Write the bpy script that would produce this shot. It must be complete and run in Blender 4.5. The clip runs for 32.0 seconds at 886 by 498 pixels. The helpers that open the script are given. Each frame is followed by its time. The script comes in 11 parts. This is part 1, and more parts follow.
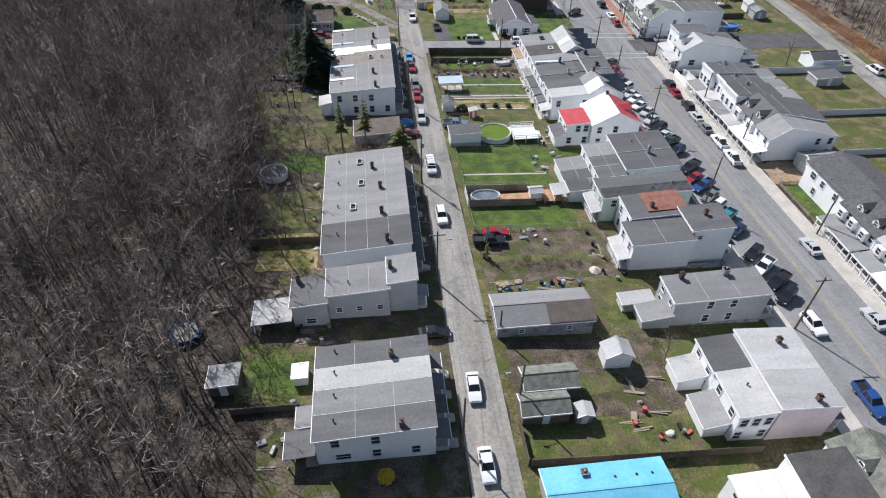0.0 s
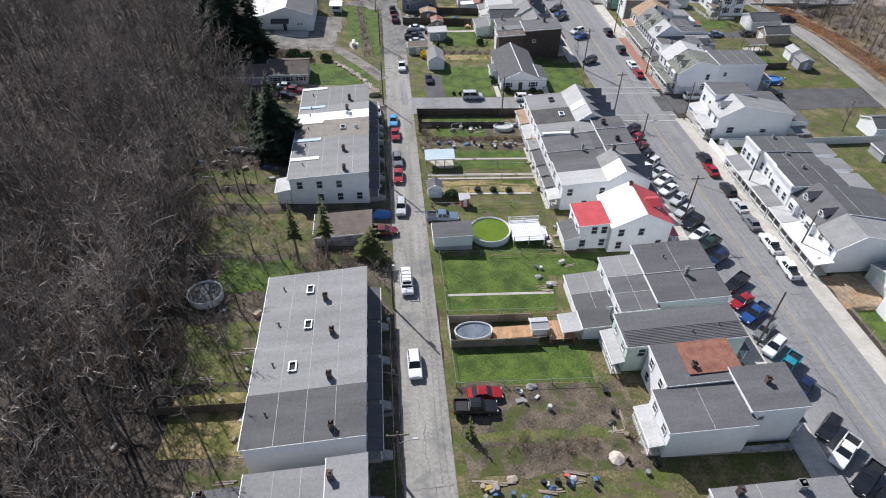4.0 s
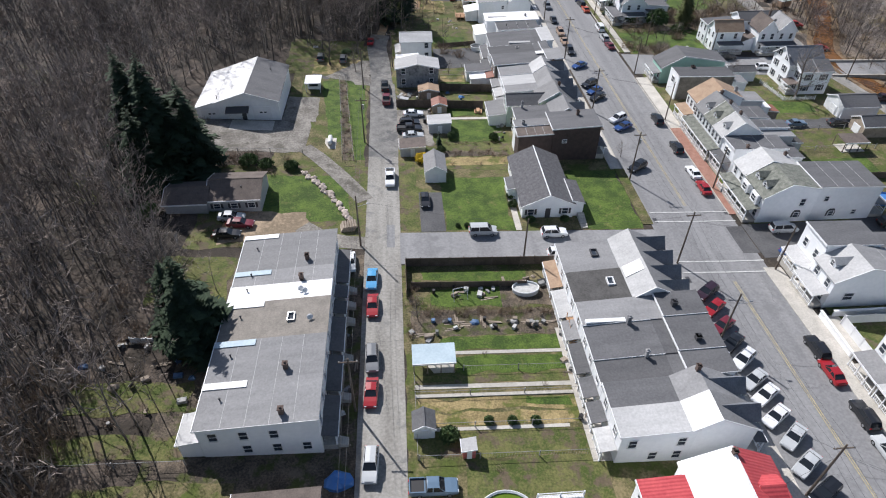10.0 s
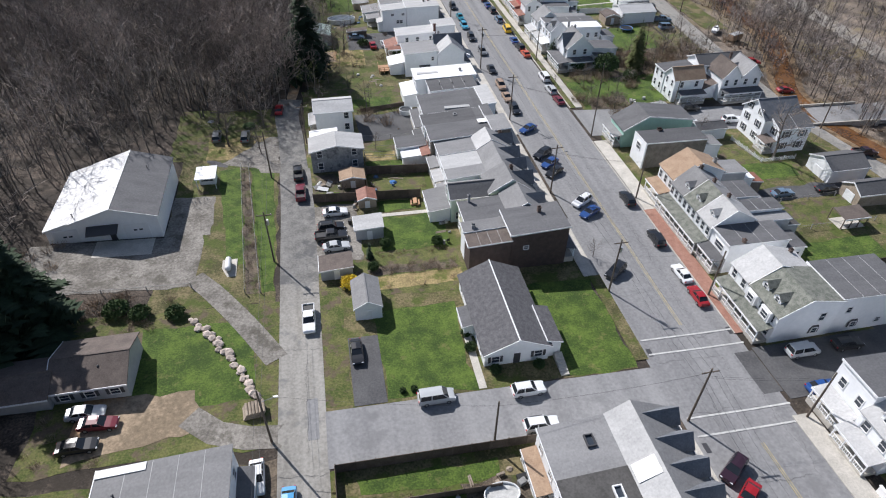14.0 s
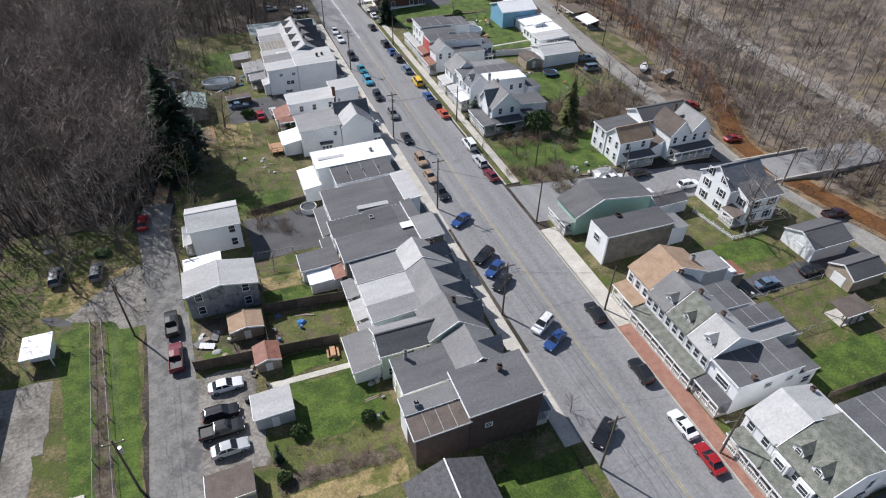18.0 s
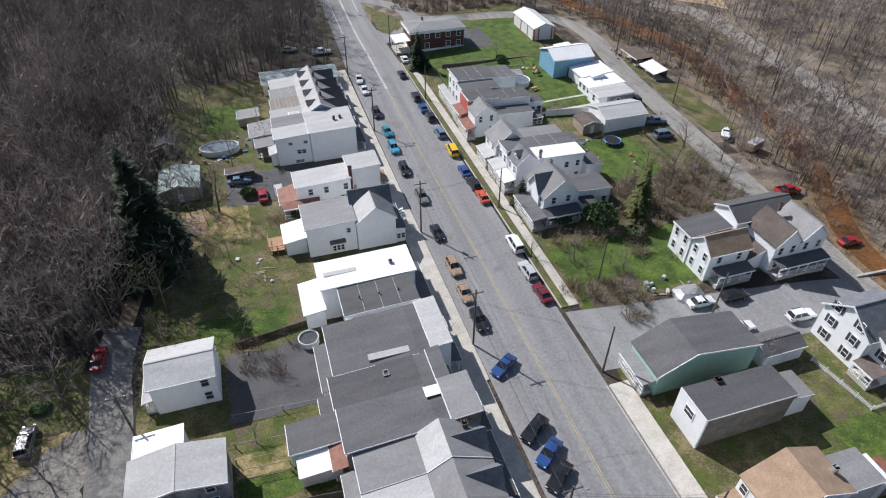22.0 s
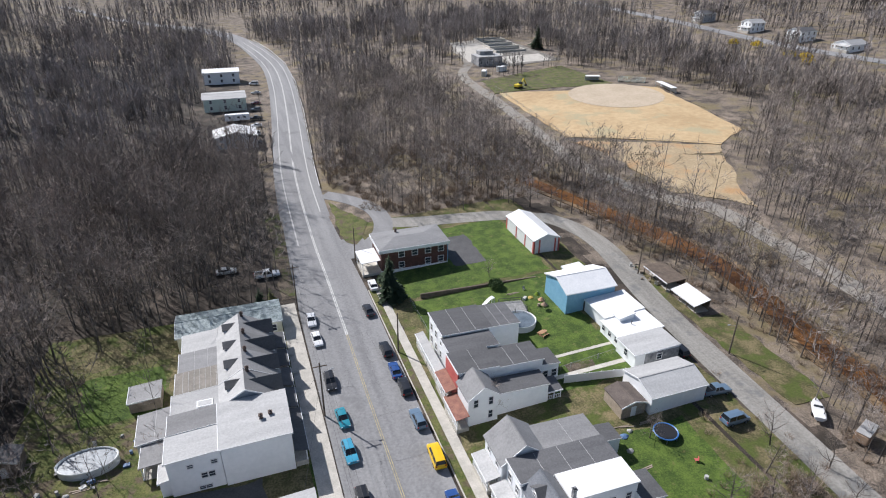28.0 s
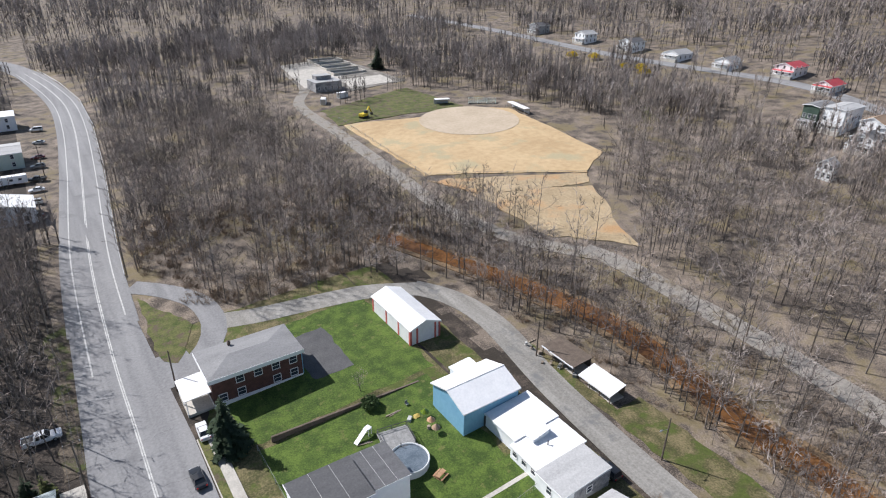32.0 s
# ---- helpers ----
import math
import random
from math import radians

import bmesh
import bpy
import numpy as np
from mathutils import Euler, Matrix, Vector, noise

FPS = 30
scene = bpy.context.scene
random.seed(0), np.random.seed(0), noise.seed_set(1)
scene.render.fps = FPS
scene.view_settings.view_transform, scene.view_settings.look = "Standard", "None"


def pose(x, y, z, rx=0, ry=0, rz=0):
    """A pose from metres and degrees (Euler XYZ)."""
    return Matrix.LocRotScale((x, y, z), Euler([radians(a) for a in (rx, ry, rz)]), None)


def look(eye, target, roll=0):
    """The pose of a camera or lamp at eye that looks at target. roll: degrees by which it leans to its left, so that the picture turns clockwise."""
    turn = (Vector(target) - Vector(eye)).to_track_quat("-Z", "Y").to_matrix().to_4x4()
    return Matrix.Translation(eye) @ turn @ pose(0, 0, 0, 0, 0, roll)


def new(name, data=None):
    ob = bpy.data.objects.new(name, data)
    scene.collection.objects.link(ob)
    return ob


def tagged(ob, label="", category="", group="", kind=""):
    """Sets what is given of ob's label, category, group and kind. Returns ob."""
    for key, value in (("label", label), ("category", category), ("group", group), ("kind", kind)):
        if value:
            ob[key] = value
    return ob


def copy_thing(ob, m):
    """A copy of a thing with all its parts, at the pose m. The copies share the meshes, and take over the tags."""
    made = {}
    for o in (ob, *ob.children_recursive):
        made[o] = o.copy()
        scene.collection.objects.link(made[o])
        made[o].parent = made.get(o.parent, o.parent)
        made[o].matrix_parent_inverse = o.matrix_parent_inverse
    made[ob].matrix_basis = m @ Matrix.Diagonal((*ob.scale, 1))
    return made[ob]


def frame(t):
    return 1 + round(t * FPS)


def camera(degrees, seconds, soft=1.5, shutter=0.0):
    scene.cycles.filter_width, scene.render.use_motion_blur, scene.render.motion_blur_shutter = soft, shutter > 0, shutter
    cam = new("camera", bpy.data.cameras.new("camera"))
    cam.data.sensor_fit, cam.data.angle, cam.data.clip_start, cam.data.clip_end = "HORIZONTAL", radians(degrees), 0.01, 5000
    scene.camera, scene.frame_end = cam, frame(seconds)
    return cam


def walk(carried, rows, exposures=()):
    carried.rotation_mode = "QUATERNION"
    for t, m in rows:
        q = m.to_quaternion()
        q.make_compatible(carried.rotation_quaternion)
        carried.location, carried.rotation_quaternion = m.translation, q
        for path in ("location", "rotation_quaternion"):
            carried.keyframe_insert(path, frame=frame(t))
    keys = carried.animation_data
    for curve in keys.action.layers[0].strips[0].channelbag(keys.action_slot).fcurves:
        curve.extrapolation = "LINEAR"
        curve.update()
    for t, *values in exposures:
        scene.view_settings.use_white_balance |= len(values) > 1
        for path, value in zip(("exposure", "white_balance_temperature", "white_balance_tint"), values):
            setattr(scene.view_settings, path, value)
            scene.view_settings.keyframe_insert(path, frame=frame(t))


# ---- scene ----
cam = camera(72.5, 32.0, soft=1.1)
METRES, EYE, TILT, LEAN, TURN = 271.612, 66.0, 0.0, 0.0, -7.0
ROWS = [
    (0.0, 0.0, 0.0, 0.0, 0.52, -42.15, -0.58),
    (0.5, 0.0036, 0.0148, -0.0008, 0.59, -42.09, -0.62),
    (1.0, 0.0065, 0.0296, -0.0015, 0.73, -42.02, -0.66),
    (1.5, 0.009, 0.0446, -0.0018, 0.92, -41.97, -0.64),
    (2.0, 0.0111, 0.0596, -0.0024, 1.06, -41.87, -0.63),
    (2.5, 0.0126, 0.0747, -0.003, 1.17, -41.82, -0.63),
    (3.0, 0.014, 0.0899, -0.0038, 1.19, -41.76, -0.62),
    (3.5, 0.015, 0.1053, -0.0045, 1.41, -41.7, -0.63),
    (5.5, 0.018, 0.1651, -0.0073, 2.62, -41.49, -0.4),
    (6.0, 0.0181, 0.1805, -0.008, 2.8, -41.45, -0.38),
    (6.5, 0.0184, 0.196, -0.0087, 2.84, -41.38, -0.36),
    (7.0, 0.0186, 0.2114, -0.0092, 2.85, -41.32, -0.35),
    (7.5, 0.0185, 0.2269, -0.0097, 2.84, -41.27, -0.35),
    (8.0, 0.0185, 0.2424, -0.0102, 2.85, -41.2, -0.35),
    (8.5, 0.0186, 0.2578, -0.0105, 2.86, -41.11, -0.32),
    (9.0, 0.0184, 0.2732, -0.0105, 2.86, -41.02, -0.28),
    (9.5, 0.0182, 0.2888, -0.0106, 2.85, -40.93, -0.27),
    (10.0, 0.0178, 0.3044, -0.0108, 2.84, -40.89, -0.28),
    (10.5, 0.0173, 0.32, -0.0112, 2.83, -40.83, -0.29),
    (11.0, 0.0172, 0.3356, -0.0112, 2.82, -40.77, -0.2),
    (11.5, 0.0171, 0.3514, -0.0111, 2.84, -40.7, -0.16),
    (12.0, 0.0162, 0.3673, -0.011, 2.78, -40.66, -0.16),
    (12.5, 0.0168, 0.383, -0.0116, 1.56, -40.51, -0.19),
    (13.0, 0.0163, 0.3991, -0.0112, -0.62, -40.48, -0.4),
    (13.5, 0.017, 0.415, -0.0111, -2.53, -40.37, -0.48),
    (14.0, 0.0172, 0.431, -0.0112, -4.26, -40.29, -0.59),
    (14.5, 0.0175, 0.447, -0.0109, -5.55, -40.22, -0.63),
    (16.5, 0.0237, 0.5086, -0.0095, -8.26, -39.97, -0.48),
    (17.0, 0.0237, 0.5254, -0.0097, -14.0, -39.87, -1.11),
    (17.5, 0.0256, 0.5412, -0.0097, -13.98, -39.79, -1.04),
    (18.0, 0.0277, 0.5569, -0.0091, -13.92, -39.77, -0.96),
    (18.5, 0.0303, 0.5726, -0.0088, -13.93, -39.74, -0.89),
    (19.0, 0.0334, 0.5883, -0.0089, -13.93, -39.66, -0.83),
    (19.5, 0.0365, 0.6041, -0.0085, -13.26, -39.66, -0.7),
    (20.0, 0.0397, 0.6196, -0.0084, -12.42, -39.67, -0.61),
    (20.5, 0.043, 0.6348, -0.0078, -11.6, -39.68, -0.47),
    (21.0, 0.0463, 0.65, -0.0084, -10.99, -39.55, -0.4),
    (21.5, 0.0495, 0.6653, -0.0083, -10.65, -39.59, -0.39),
    (22.0, 0.0529, 0.6803, -0.0091, -10.65, -39.5, -0.35),
    (22.5, 0.0562, 0.6954, -0.0095, -10.66, -39.44, -0.32),
    (23.0, 0.0593, 0.7108, -0.0097, -10.68, -39.39, -0.3),
    (23.5, 0.0625, 0.7263, -0.0099, -10.68, -39.36, -0.3),
    (24.0, 0.0656, 0.7418, -0.01, -10.71, -39.32, -0.25),
    (24.5, 0.0694, 0.757, -0.0097, -11.36, -39.25, -0.22),
    (25.0, 0.0725, 0.7725, -0.0098, -11.76, -39.13, -0.26),
    (25.5, 0.0752, 0.7886, -0.0084, -11.79, -36.81, -0.32),
    (26.0, 0.0786, 0.8037, -0.0069, -11.72, -32.75, -0.32),
    (26.5, 0.081, 0.8188, -0.0064, -11.76, -28.61, -0.39),
    (28.5, 0.0946, 0.8796, -0.0035, -13.52, -27.14, -0.48),
    (29.0, 0.0989, 0.8947, -0.0023, -16.14, -27.03, -0.52),
    (29.5, 0.103, 0.91, -0.0009, -18.95, -26.71, -0.57),
    (30.0, 0.1076, 0.9249, -0.0001, -21.11, -26.5, -0.58),
    (30.5, 0.1127, 0.9401, 0.0009, -26.14, -26.46, -0.72),
    (31.0, 0.1169, 0.9552, 0.0018, -27.26, -26.46, -0.71),
    (31.5, 0.1225, 0.9701, 0.0024, -27.32, -26.47, -0.63),
    (32.0, 0.128, 0.9851, 0.0027, -27.36, -26.48, -0.61),
]
walk(cam, [(t, pose(0, 0, EYE, TILT, LEAN, TURN) @ pose(METRES * x, METRES * y, METRES * z, 90 + pitch, roll, yaw)) for t, x, y, z, yaw, pitch, roll in ROWS],
     exposures=[(0.0, 0.2, 6470, 12.0), (5.0, 0.2, 6470, 12.0), (14.0, 0.16, 6480, 12.0), (20.0, 0.09, 6480, 12.0), (25.0, 0.09, 6480, 12.0), (29.0, 0.2, 6480, 12.0), (32.0, 0.22, 6480, 12.0)])

# ---- world and light ----
SUN_EL, SUN_DIR = 43.0, (0.55, -0.835)
world = bpy.data.worlds.new("world")
scene.world = world
world.use_nodes = True
wn = world.node_tree
sky = wn.nodes.new("ShaderNodeTexSky")
sky.sky_type = "NISHITA"
sky.sun_disc = False
sky.sun_elevation = radians(SUN_EL)
sky.sun_rotation = math.atan2(-SUN_DIR[0], -SUN_DIR[1])
wn.nodes["Background"].inputs[1].default_value = 0.085
wn.links.new(sky.outputs[0], wn.nodes["Background"].inputs[0])
sun = new("sun", bpy.data.lights.new("sun", "SUN"))
sun.data.energy, sun.data.angle, sun.data.color = 5.0, radians(0.53), (1.0, 0.985, 0.975)
sun.matrix_world = look((0, 0, 200), (SUN_DIR[0] * 100, SUN_DIR[1] * 100, 200 - 100 * math.tan(radians(SUN_EL))))

# ---- materials ----
def surf(name, dark, light, size=1.0, rough=0.85, bump=0.0, fine=8.0, metal=0.0, spread=(0.35, 0.65), vary=0.0, wave=None, coat=0.0, spot=None, stretch=None, grain=0.1):
    """A procedural surface: two colours mixed by noise at two scales, with relief. size: metres of the large patches.
    vary: how far each object's brightness differs. wave: (axis, metres) of ribs or laps in the relief.
    spot: (colour, metres, share) of a third colour in ragged blotches. stretch: factors on x, y, z that draw the large patches out into streaks.
    grain: how far clods, chippings and tufts differ in brightness."""
    m = bpy.data.materials.new(name)
    m.use_nodes = True
    n, l = m.node_tree.nodes, m.node_tree.links
    b = n["Principled BSDF"]
    b.inputs["Roughness"].default_value, b.inputs["Metallic"].default_value = rough, metal
    b.inputs["Coat Weight"].default_value = coat
    g = n.new("ShaderNodeNewGeometry")
    a = n.new("ShaderNodeTexNoise")
    a.inputs["Scale"].default_value, a.inputs["Detail"].default_value = 1.0 / size, 6.0
    f = n.new("ShaderNodeTexNoise")
    f.inputs["Scale"].default_value, f.inputs["Detail"].default_value = fine / size, 4.0
    if stretch:
        pull = n.new("ShaderNodeVectorMath")
        pull.operation = "MULTIPLY"
        pull.inputs[1].default_value = stretch
        l.new(g.outputs["Position"], pull.inputs[0])
        l.new(pull.outputs[0], a.inputs["Vector"])
    else:
        l.new(g.outputs["Position"], a.inputs["Vector"])
    l.new(g.outputs["Position"], f.inputs["Vector"])
    mix = n.new("ShaderNodeMath")
    mix.operation = "MULTIPLY_ADD"
    mix.inputs[1].default_value = 0.55
    half = n.new("ShaderNodeMath")
    half.operation = "MULTIPLY"
    half.inputs[1].default_value = 0.45
    l.new(f.outputs["Fac"], half.inputs[0])
    l.new(a.outputs["Fac"], mix.inputs[0])
    l.new(half.outputs[0], mix.inputs[2])
    ramp = n.new("ShaderNodeValToRGB")
    e = ramp.color_ramp.elements
    e[0].position, e[0].color = spread[0], (*dark, 1)
    e[1].position, e[1].color = spread[1], (*light, 1)
    l.new(mix.outputs[0], ramp.inputs[0])
    out = ramp.outputs[0]
    if spot:
        s = n.new("ShaderNodeTexNoise")
        s.inputs["Scale"].default_value, s.inputs["Detail"].default_value, s.inputs["Roughness"].default_value = 1.0 / spot[1], 8.0, 0.65
        l.new(g.outputs["Position"], s.inputs["Vector"])
        edge = n.new("ShaderNodeMapRange")
        edge.inputs["From Min"].default_value, edge.inputs["From Max"].default_value = 0.62 - 0.3 * spot[2], 0.72 - 0.3 * spot[2]
        l.new(s.outputs["Fac"], edge.inputs["Value"])
        blend = n.new("ShaderNodeMix")
        blend.data_type = "RGBA"
        l.new(edge.outputs[0], blend.inputs[0])
        l.new(out, blend.inputs[6])
        blend.inputs[7].default_value = (*spot[0], 1)
        out = blend.outputs[2]
    if vary:
        info = n.new("ShaderNodeObjectInfo")
        scale = n.new("ShaderNodeMapRange")
        scale.inputs["To Min"].default_value, scale.inputs["To Max"].default_value = 1 - vary, 1 + vary
        l.new(info.outputs["Random"], scale.inputs["Value"])
        hs = n.new("ShaderNodeHueSaturation")
        l.new(scale.outputs[0], hs.inputs["Value"])
        l.new(out, hs.inputs["Color"])
        out = hs.outputs[0]
    if rough >= 0.8 and metal == 0.0:
        speck = n.new("ShaderNodeTexNoise")
        speck.inputs["Scale"].default_value, speck.inputs["Detail"].default_value, speck.inputs["Roughness"].default_value = 2.6, 5.0, 0.7
        l.new(g.outputs["Position"], speck.inputs["Vector"])
        level = n.new("ShaderNodeMapRange")
        level.inputs["From Min"].default_value, level.inputs["From Max"].default_value = 0.32, 0.68
        level.inputs["To Min"].default_value, level.inputs["To Max"].default_value = 1 - grain, 1 + grain
        l.new(speck.outputs["Fac"], level.inputs["Value"])
        worn = n.new("ShaderNodeHueSaturation")
        l.new(level.outputs[0], worn.inputs["Value"])
        l.new(out, worn.inputs["Color"])
        out = worn.outputs[0]
    l.new(out, b.inputs["Base Color"])
    if bump or wave:
        bp = n.new("ShaderNodeBump")
        bp.inputs["Strength"].default_value, bp.inputs["Distance"].default_value = bump or 0.5, 0.05
        source = f.outputs["Fac"]
        if wave:
            w = n.new("ShaderNodeTexWave")
            w.bands_direction, w.wave_profile = wave[0], "SAW" if wave[0] == "Z" else "SIN"
            w.inputs["Scale"].default_value = 0.314 / wave[1]
            l.new(g.outputs["Position"], w.inputs["Vector"])
            source = w.outputs["Fac"]
        l.new(source, bp.inputs["Height"])
        l.new(bp.outputs[0], b.inputs["Normal"])
    return m


def glossy(name, colour, rough=0.25, metal=0.0, coat=0.0, vary=0.0):
    return surf(name, [c * 0.92 for c in colour], colour, 0.6, rough, metal=metal, coat=coat, vary=vary)


ASPHALT = surf("asphalt", (0.18, 0.18, 0.185), (0.279, 0.279, 0.281), 2.2, 0.9, 0.2, 5, spread=(0.36, 0.64), spot=((0.18, 0.18, 0.184), 7.0, 0.12), stretch=(1.0, 0.05, 1.0), grain=0.05)
ALLEY = surf("worn_asphalt", (0.194, 0.185, 0.167), (0.334, 0.321, 0.295), 2.0, 0.92, 0.3, 5, spread=(0.38, 0.62), spot=((0.176, 0.176, 0.172), 4.5, 0.22), stretch=(1.0, 0.12, 1.0), grain=0.05)
LANE = surf("patched_lane_asphalt", (0.13, 0.127, 0.12), (0.24, 0.234, 0.22), 1.8, 0.92, 0.3, 5, spread=(0.38, 0.62), spot=((0.11, 0.11, 0.11), 3.5, 0.3), grain=0.05)
LANE_PALE = surf("dusty_track", (0.2, 0.185, 0.165), (0.33, 0.305, 0.27), 4.0, 0.95, 0.4, 6, spot=((0.17, 0.14, 0.1), 4.0, 0.35), grain=0.2)
BLACKTOP = surf("blacktop", (0.06, 0.06, 0.064), (0.11, 0.11, 0.112), 3.0, 0.9, 0.2, 12)
CRACK = surf("crack_sealer", (0.07, 0.07, 0.072), (0.16, 0.16, 0.16), 0.8, 0.8)
CONCRETE = surf("concrete", (0.37, 0.35, 0.31), (0.55, 0.52, 0.47), 2.0, 0.9, 0.15, 10, vary=0.1)
PAVING_RED = surf("red_paving", (0.25, 0.12, 0.09), (0.36, 0.2, 0.15), 1.0, 0.9, 0.2)
GRAVEL = surf("gravel", (0.132, 0.121, 0.106), (0.268, 0.251, 0.225), 4.0, 0.95, 0.8, 10, spread=(0.4, 0.6), spot=((0.111, 0.102, 0.085), 3.5, 0.3), grain=0.26)
PAINT_WHITE = surf("road_paint_white", (0.36, 0.36, 0.35), (0.62, 0.62, 0.6), 1.0, 0.8)
PAINT_YELLOW = surf("road_paint_yellow", (0.27, 0.245, 0.18), (0.46, 0.385, 0.21), 1.0, 0.8, spread=(0.4, 0.6))
LAWN = surf("lawn", (0.03, 0.06, 0.007), (0.097, 0.15, 0.022), 2.4, 0.95, 1.0, 10, spread=(0.4, 0.62), spot=((0.134, 0.139, 0.042), 1.6, 0.1), grain=0.26)
ROUGH = surf("rough_grass", (0.063, 0.063, 0.021), (0.189, 0.155, 0.08), 3.0, 0.95, 1.0, 10, spread=(0.42, 0.6), spot=((0.071, 0.092, 0.017), 4.0, 0.45), grain=0.26)
YARD = surf("yard_grass", (0.05, 0.074, 0.012), (0.139, 0.136, 0.047), 2.6, 0.95, 1.0, 10, spread=(0.41, 0.6), spot=((0.109, 0.084, 0.055), 2.2, 0.4), grain=0.26)
STRAW = surf("dry_grass", (0.18, 0.14, 0.063), (0.36, 0.279, 0.135), 2.5, 0.95, 0.9, 10, spread=(0.4, 0.6), spot=((0.108, 0.117, 0.027), 3.0, 0.45), grain=0.26)
DIRT = surf("bare_dirt", (0.051, 0.041, 0.031), (0.162, 0.128, 0.093), 2.4, 0.95, 0.9, 10, spread=(0.41, 0.6), spot=((0.06, 0.072, 0.017), 3.0, 0.4), grain=0.26)
LITTER = surf("leaf_litter", (0.025, 0.02, 0.016), (0.126, 0.098, 0.077), 5.0, 0.95, 1.0, 20, spread=(0.42, 0.62), spot=((0.034, 0.027, 0.02), 7.0, 0.5), grain=0.26)
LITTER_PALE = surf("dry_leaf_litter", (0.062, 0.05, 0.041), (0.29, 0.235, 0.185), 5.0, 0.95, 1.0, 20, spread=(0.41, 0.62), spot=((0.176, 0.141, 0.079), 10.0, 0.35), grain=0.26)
TRACK = surf("tan_dirt_track", (0.2, 0.155, 0.105), (0.38, 0.29, 0.2), 7.0, 0.95, 0.8, 10, spread=(0.4, 0.6), spot=((0.3, 0.17, 0.08), 14.0, 0.4), grain=0.26)
FIELD = surf("infield_sand", (0.42, 0.295, 0.16), (0.55, 0.41, 0.24), 18.0, 0.95, 0.2, 8, spot=((0.4, 0.34, 0.21), 16.0, 0.3))
FIELD_DRY = surf("dry_field_margin", (0.3, 0.225, 0.13), (0.47, 0.37, 0.24), 7.0, 0.95, 0.5, 8, spot=((0.42, 0.26, 0.13), 14.0, 0.35), grain=0.18)
FIELD2 = surf("infield_clay", (0.42, 0.34, 0.245), (0.52, 0.43, 0.325), 10.0, 0.95, 0.2, 8)
CREEK = surf("rusty_water", (0.07, 0.032, 0.012), (0.22, 0.1, 0.032), 5.0, 0.25, 0.1, 8)
CREEKBED = surf("rusty_mud", (0.09, 0.06, 0.035), (0.27, 0.18, 0.1), 3.0, 0.85, 0.5, 8, spread=(0.42, 0.6))
SIDING_WHITE = surf("white_siding", (0.8, 0.82, 0.84), (0.9, 0.915, 0.93), 3.0, 0.55, 0.25, 5, wave=("Z", 0.2), vary=0.04)
SIDING_GREY = surf("grey_siding", (0.36, 0.37, 0.385), (0.45, 0.46, 0.48), 3.0, 0.6, 0.25, 5, wave=("Z", 0.2))
SIDING_BLUE = surf("blue_siding", (0.16, 0.36, 0.52), (0.22, 0.44, 0.6), 3.0, 0.5, 0.3, 5, wave=("X", 0.3))
SIDING_SLATE = surf("slate_blue_siding", (0.17, 0.2, 0.25), (0.24, 0.28, 0.33), 2.0, 0.7, 0.25, 5, wave=("Z", 0.2))
SIDING_DARKGREEN = surf("dark_green_siding", (0.03, 0.06, 0.045), (0.06, 0.1, 0.075), 3.0, 0.6, 0.25, 5, wave=("Z", 0.2))
SIDING_MINT = surf("mint_siding", (0.34, 0.57, 0.48), (0.42, 0.66, 0.56), 3.0, 0.6, 0.25, 5, wave=("Z", 0.2))
SIDING_CREAM = surf("cream_siding", (0.58, 0.57, 0.42), (0.7, 0.69, 0.54), 3.0, 0.6, 0.25, 5, wave=("Z", 0.2))
SIDING_PALEGREEN = surf("pale_green_siding", (0.5, 0.6, 0.54), (0.6, 0.7, 0.63), 3.0, 0.6, 0.25, 5, wave=("Z", 0.2))
SIDING_PINK = surf("pink_siding", (0.6, 0.5, 0.52), (0.72, 0.62, 0.64), 3.0, 0.6, 0.25, 5, wave=("Z", 0.2))
BROWNSHINGLE = surf("brown_shingle_wall", (0.1, 0.09, 0.078), (0.22, 0.2, 0.172), 1.2, 0.9, 0.5, 9, wave=("Z", 0.35))
BRICK = surf("red_brick", (0.075, 0.036, 0.03), (0.14, 0.066, 0.054), 0.8, 0.9, 0.4, 9, wave=("Z", 0.16))
BRICK_DARK = surf("dark_brick", (0.05, 0.036, 0.032), (0.095, 0.066, 0.058), 0.8, 0.9, 0.4, 9, wave=("Z", 0.16))
STUCCO = surf("bare_block_wall", (0.2, 0.2, 0.21), (0.42, 0.42, 0.42), 2.5, 0.95, 0.4, 6, spot=((0.15, 0.155, 0.17), 1.4, 0.35))
RED_PAINT = surf("red_painted_wall", (0.42, 0.09, 0.08), (0.55, 0.14, 0.12), 1.5, 0.7, 0.2)
ROOF_GREY = surf("grey_roll_roofing", (0.176, 0.176, 0.18), (0.273, 0.273, 0.275), 1.6, 0.85, 0.3, 6, spread=(0.3, 0.7), vary=0.18, stretch=(0.2, 1.0, 1.0))
ROOF_LIGHT = surf("weathered_light_roofing", (0.335, 0.335, 0.335), (0.502, 0.502, 0.498), 1.6, 0.8, 0.2, 6, spread=(0.3, 0.7), vary=0.12, stretch=(0.2, 1.0, 1.0))
ROOF_WHITE = surf("white_coated_roofing", (0.74, 0.75, 0.76), (0.88, 0.88, 0.88), 3.0, 0.6, 0.15, 7)
ROOF_DARK = surf("dark_asphalt_roofing", (0.073, 0.074, 0.079), (0.133, 0.133, 0.138), 1.6, 0.85, 0.3, 6, spread=(0.3, 0.7), vary=0.18, stretch=(0.2, 1.0, 1.0))
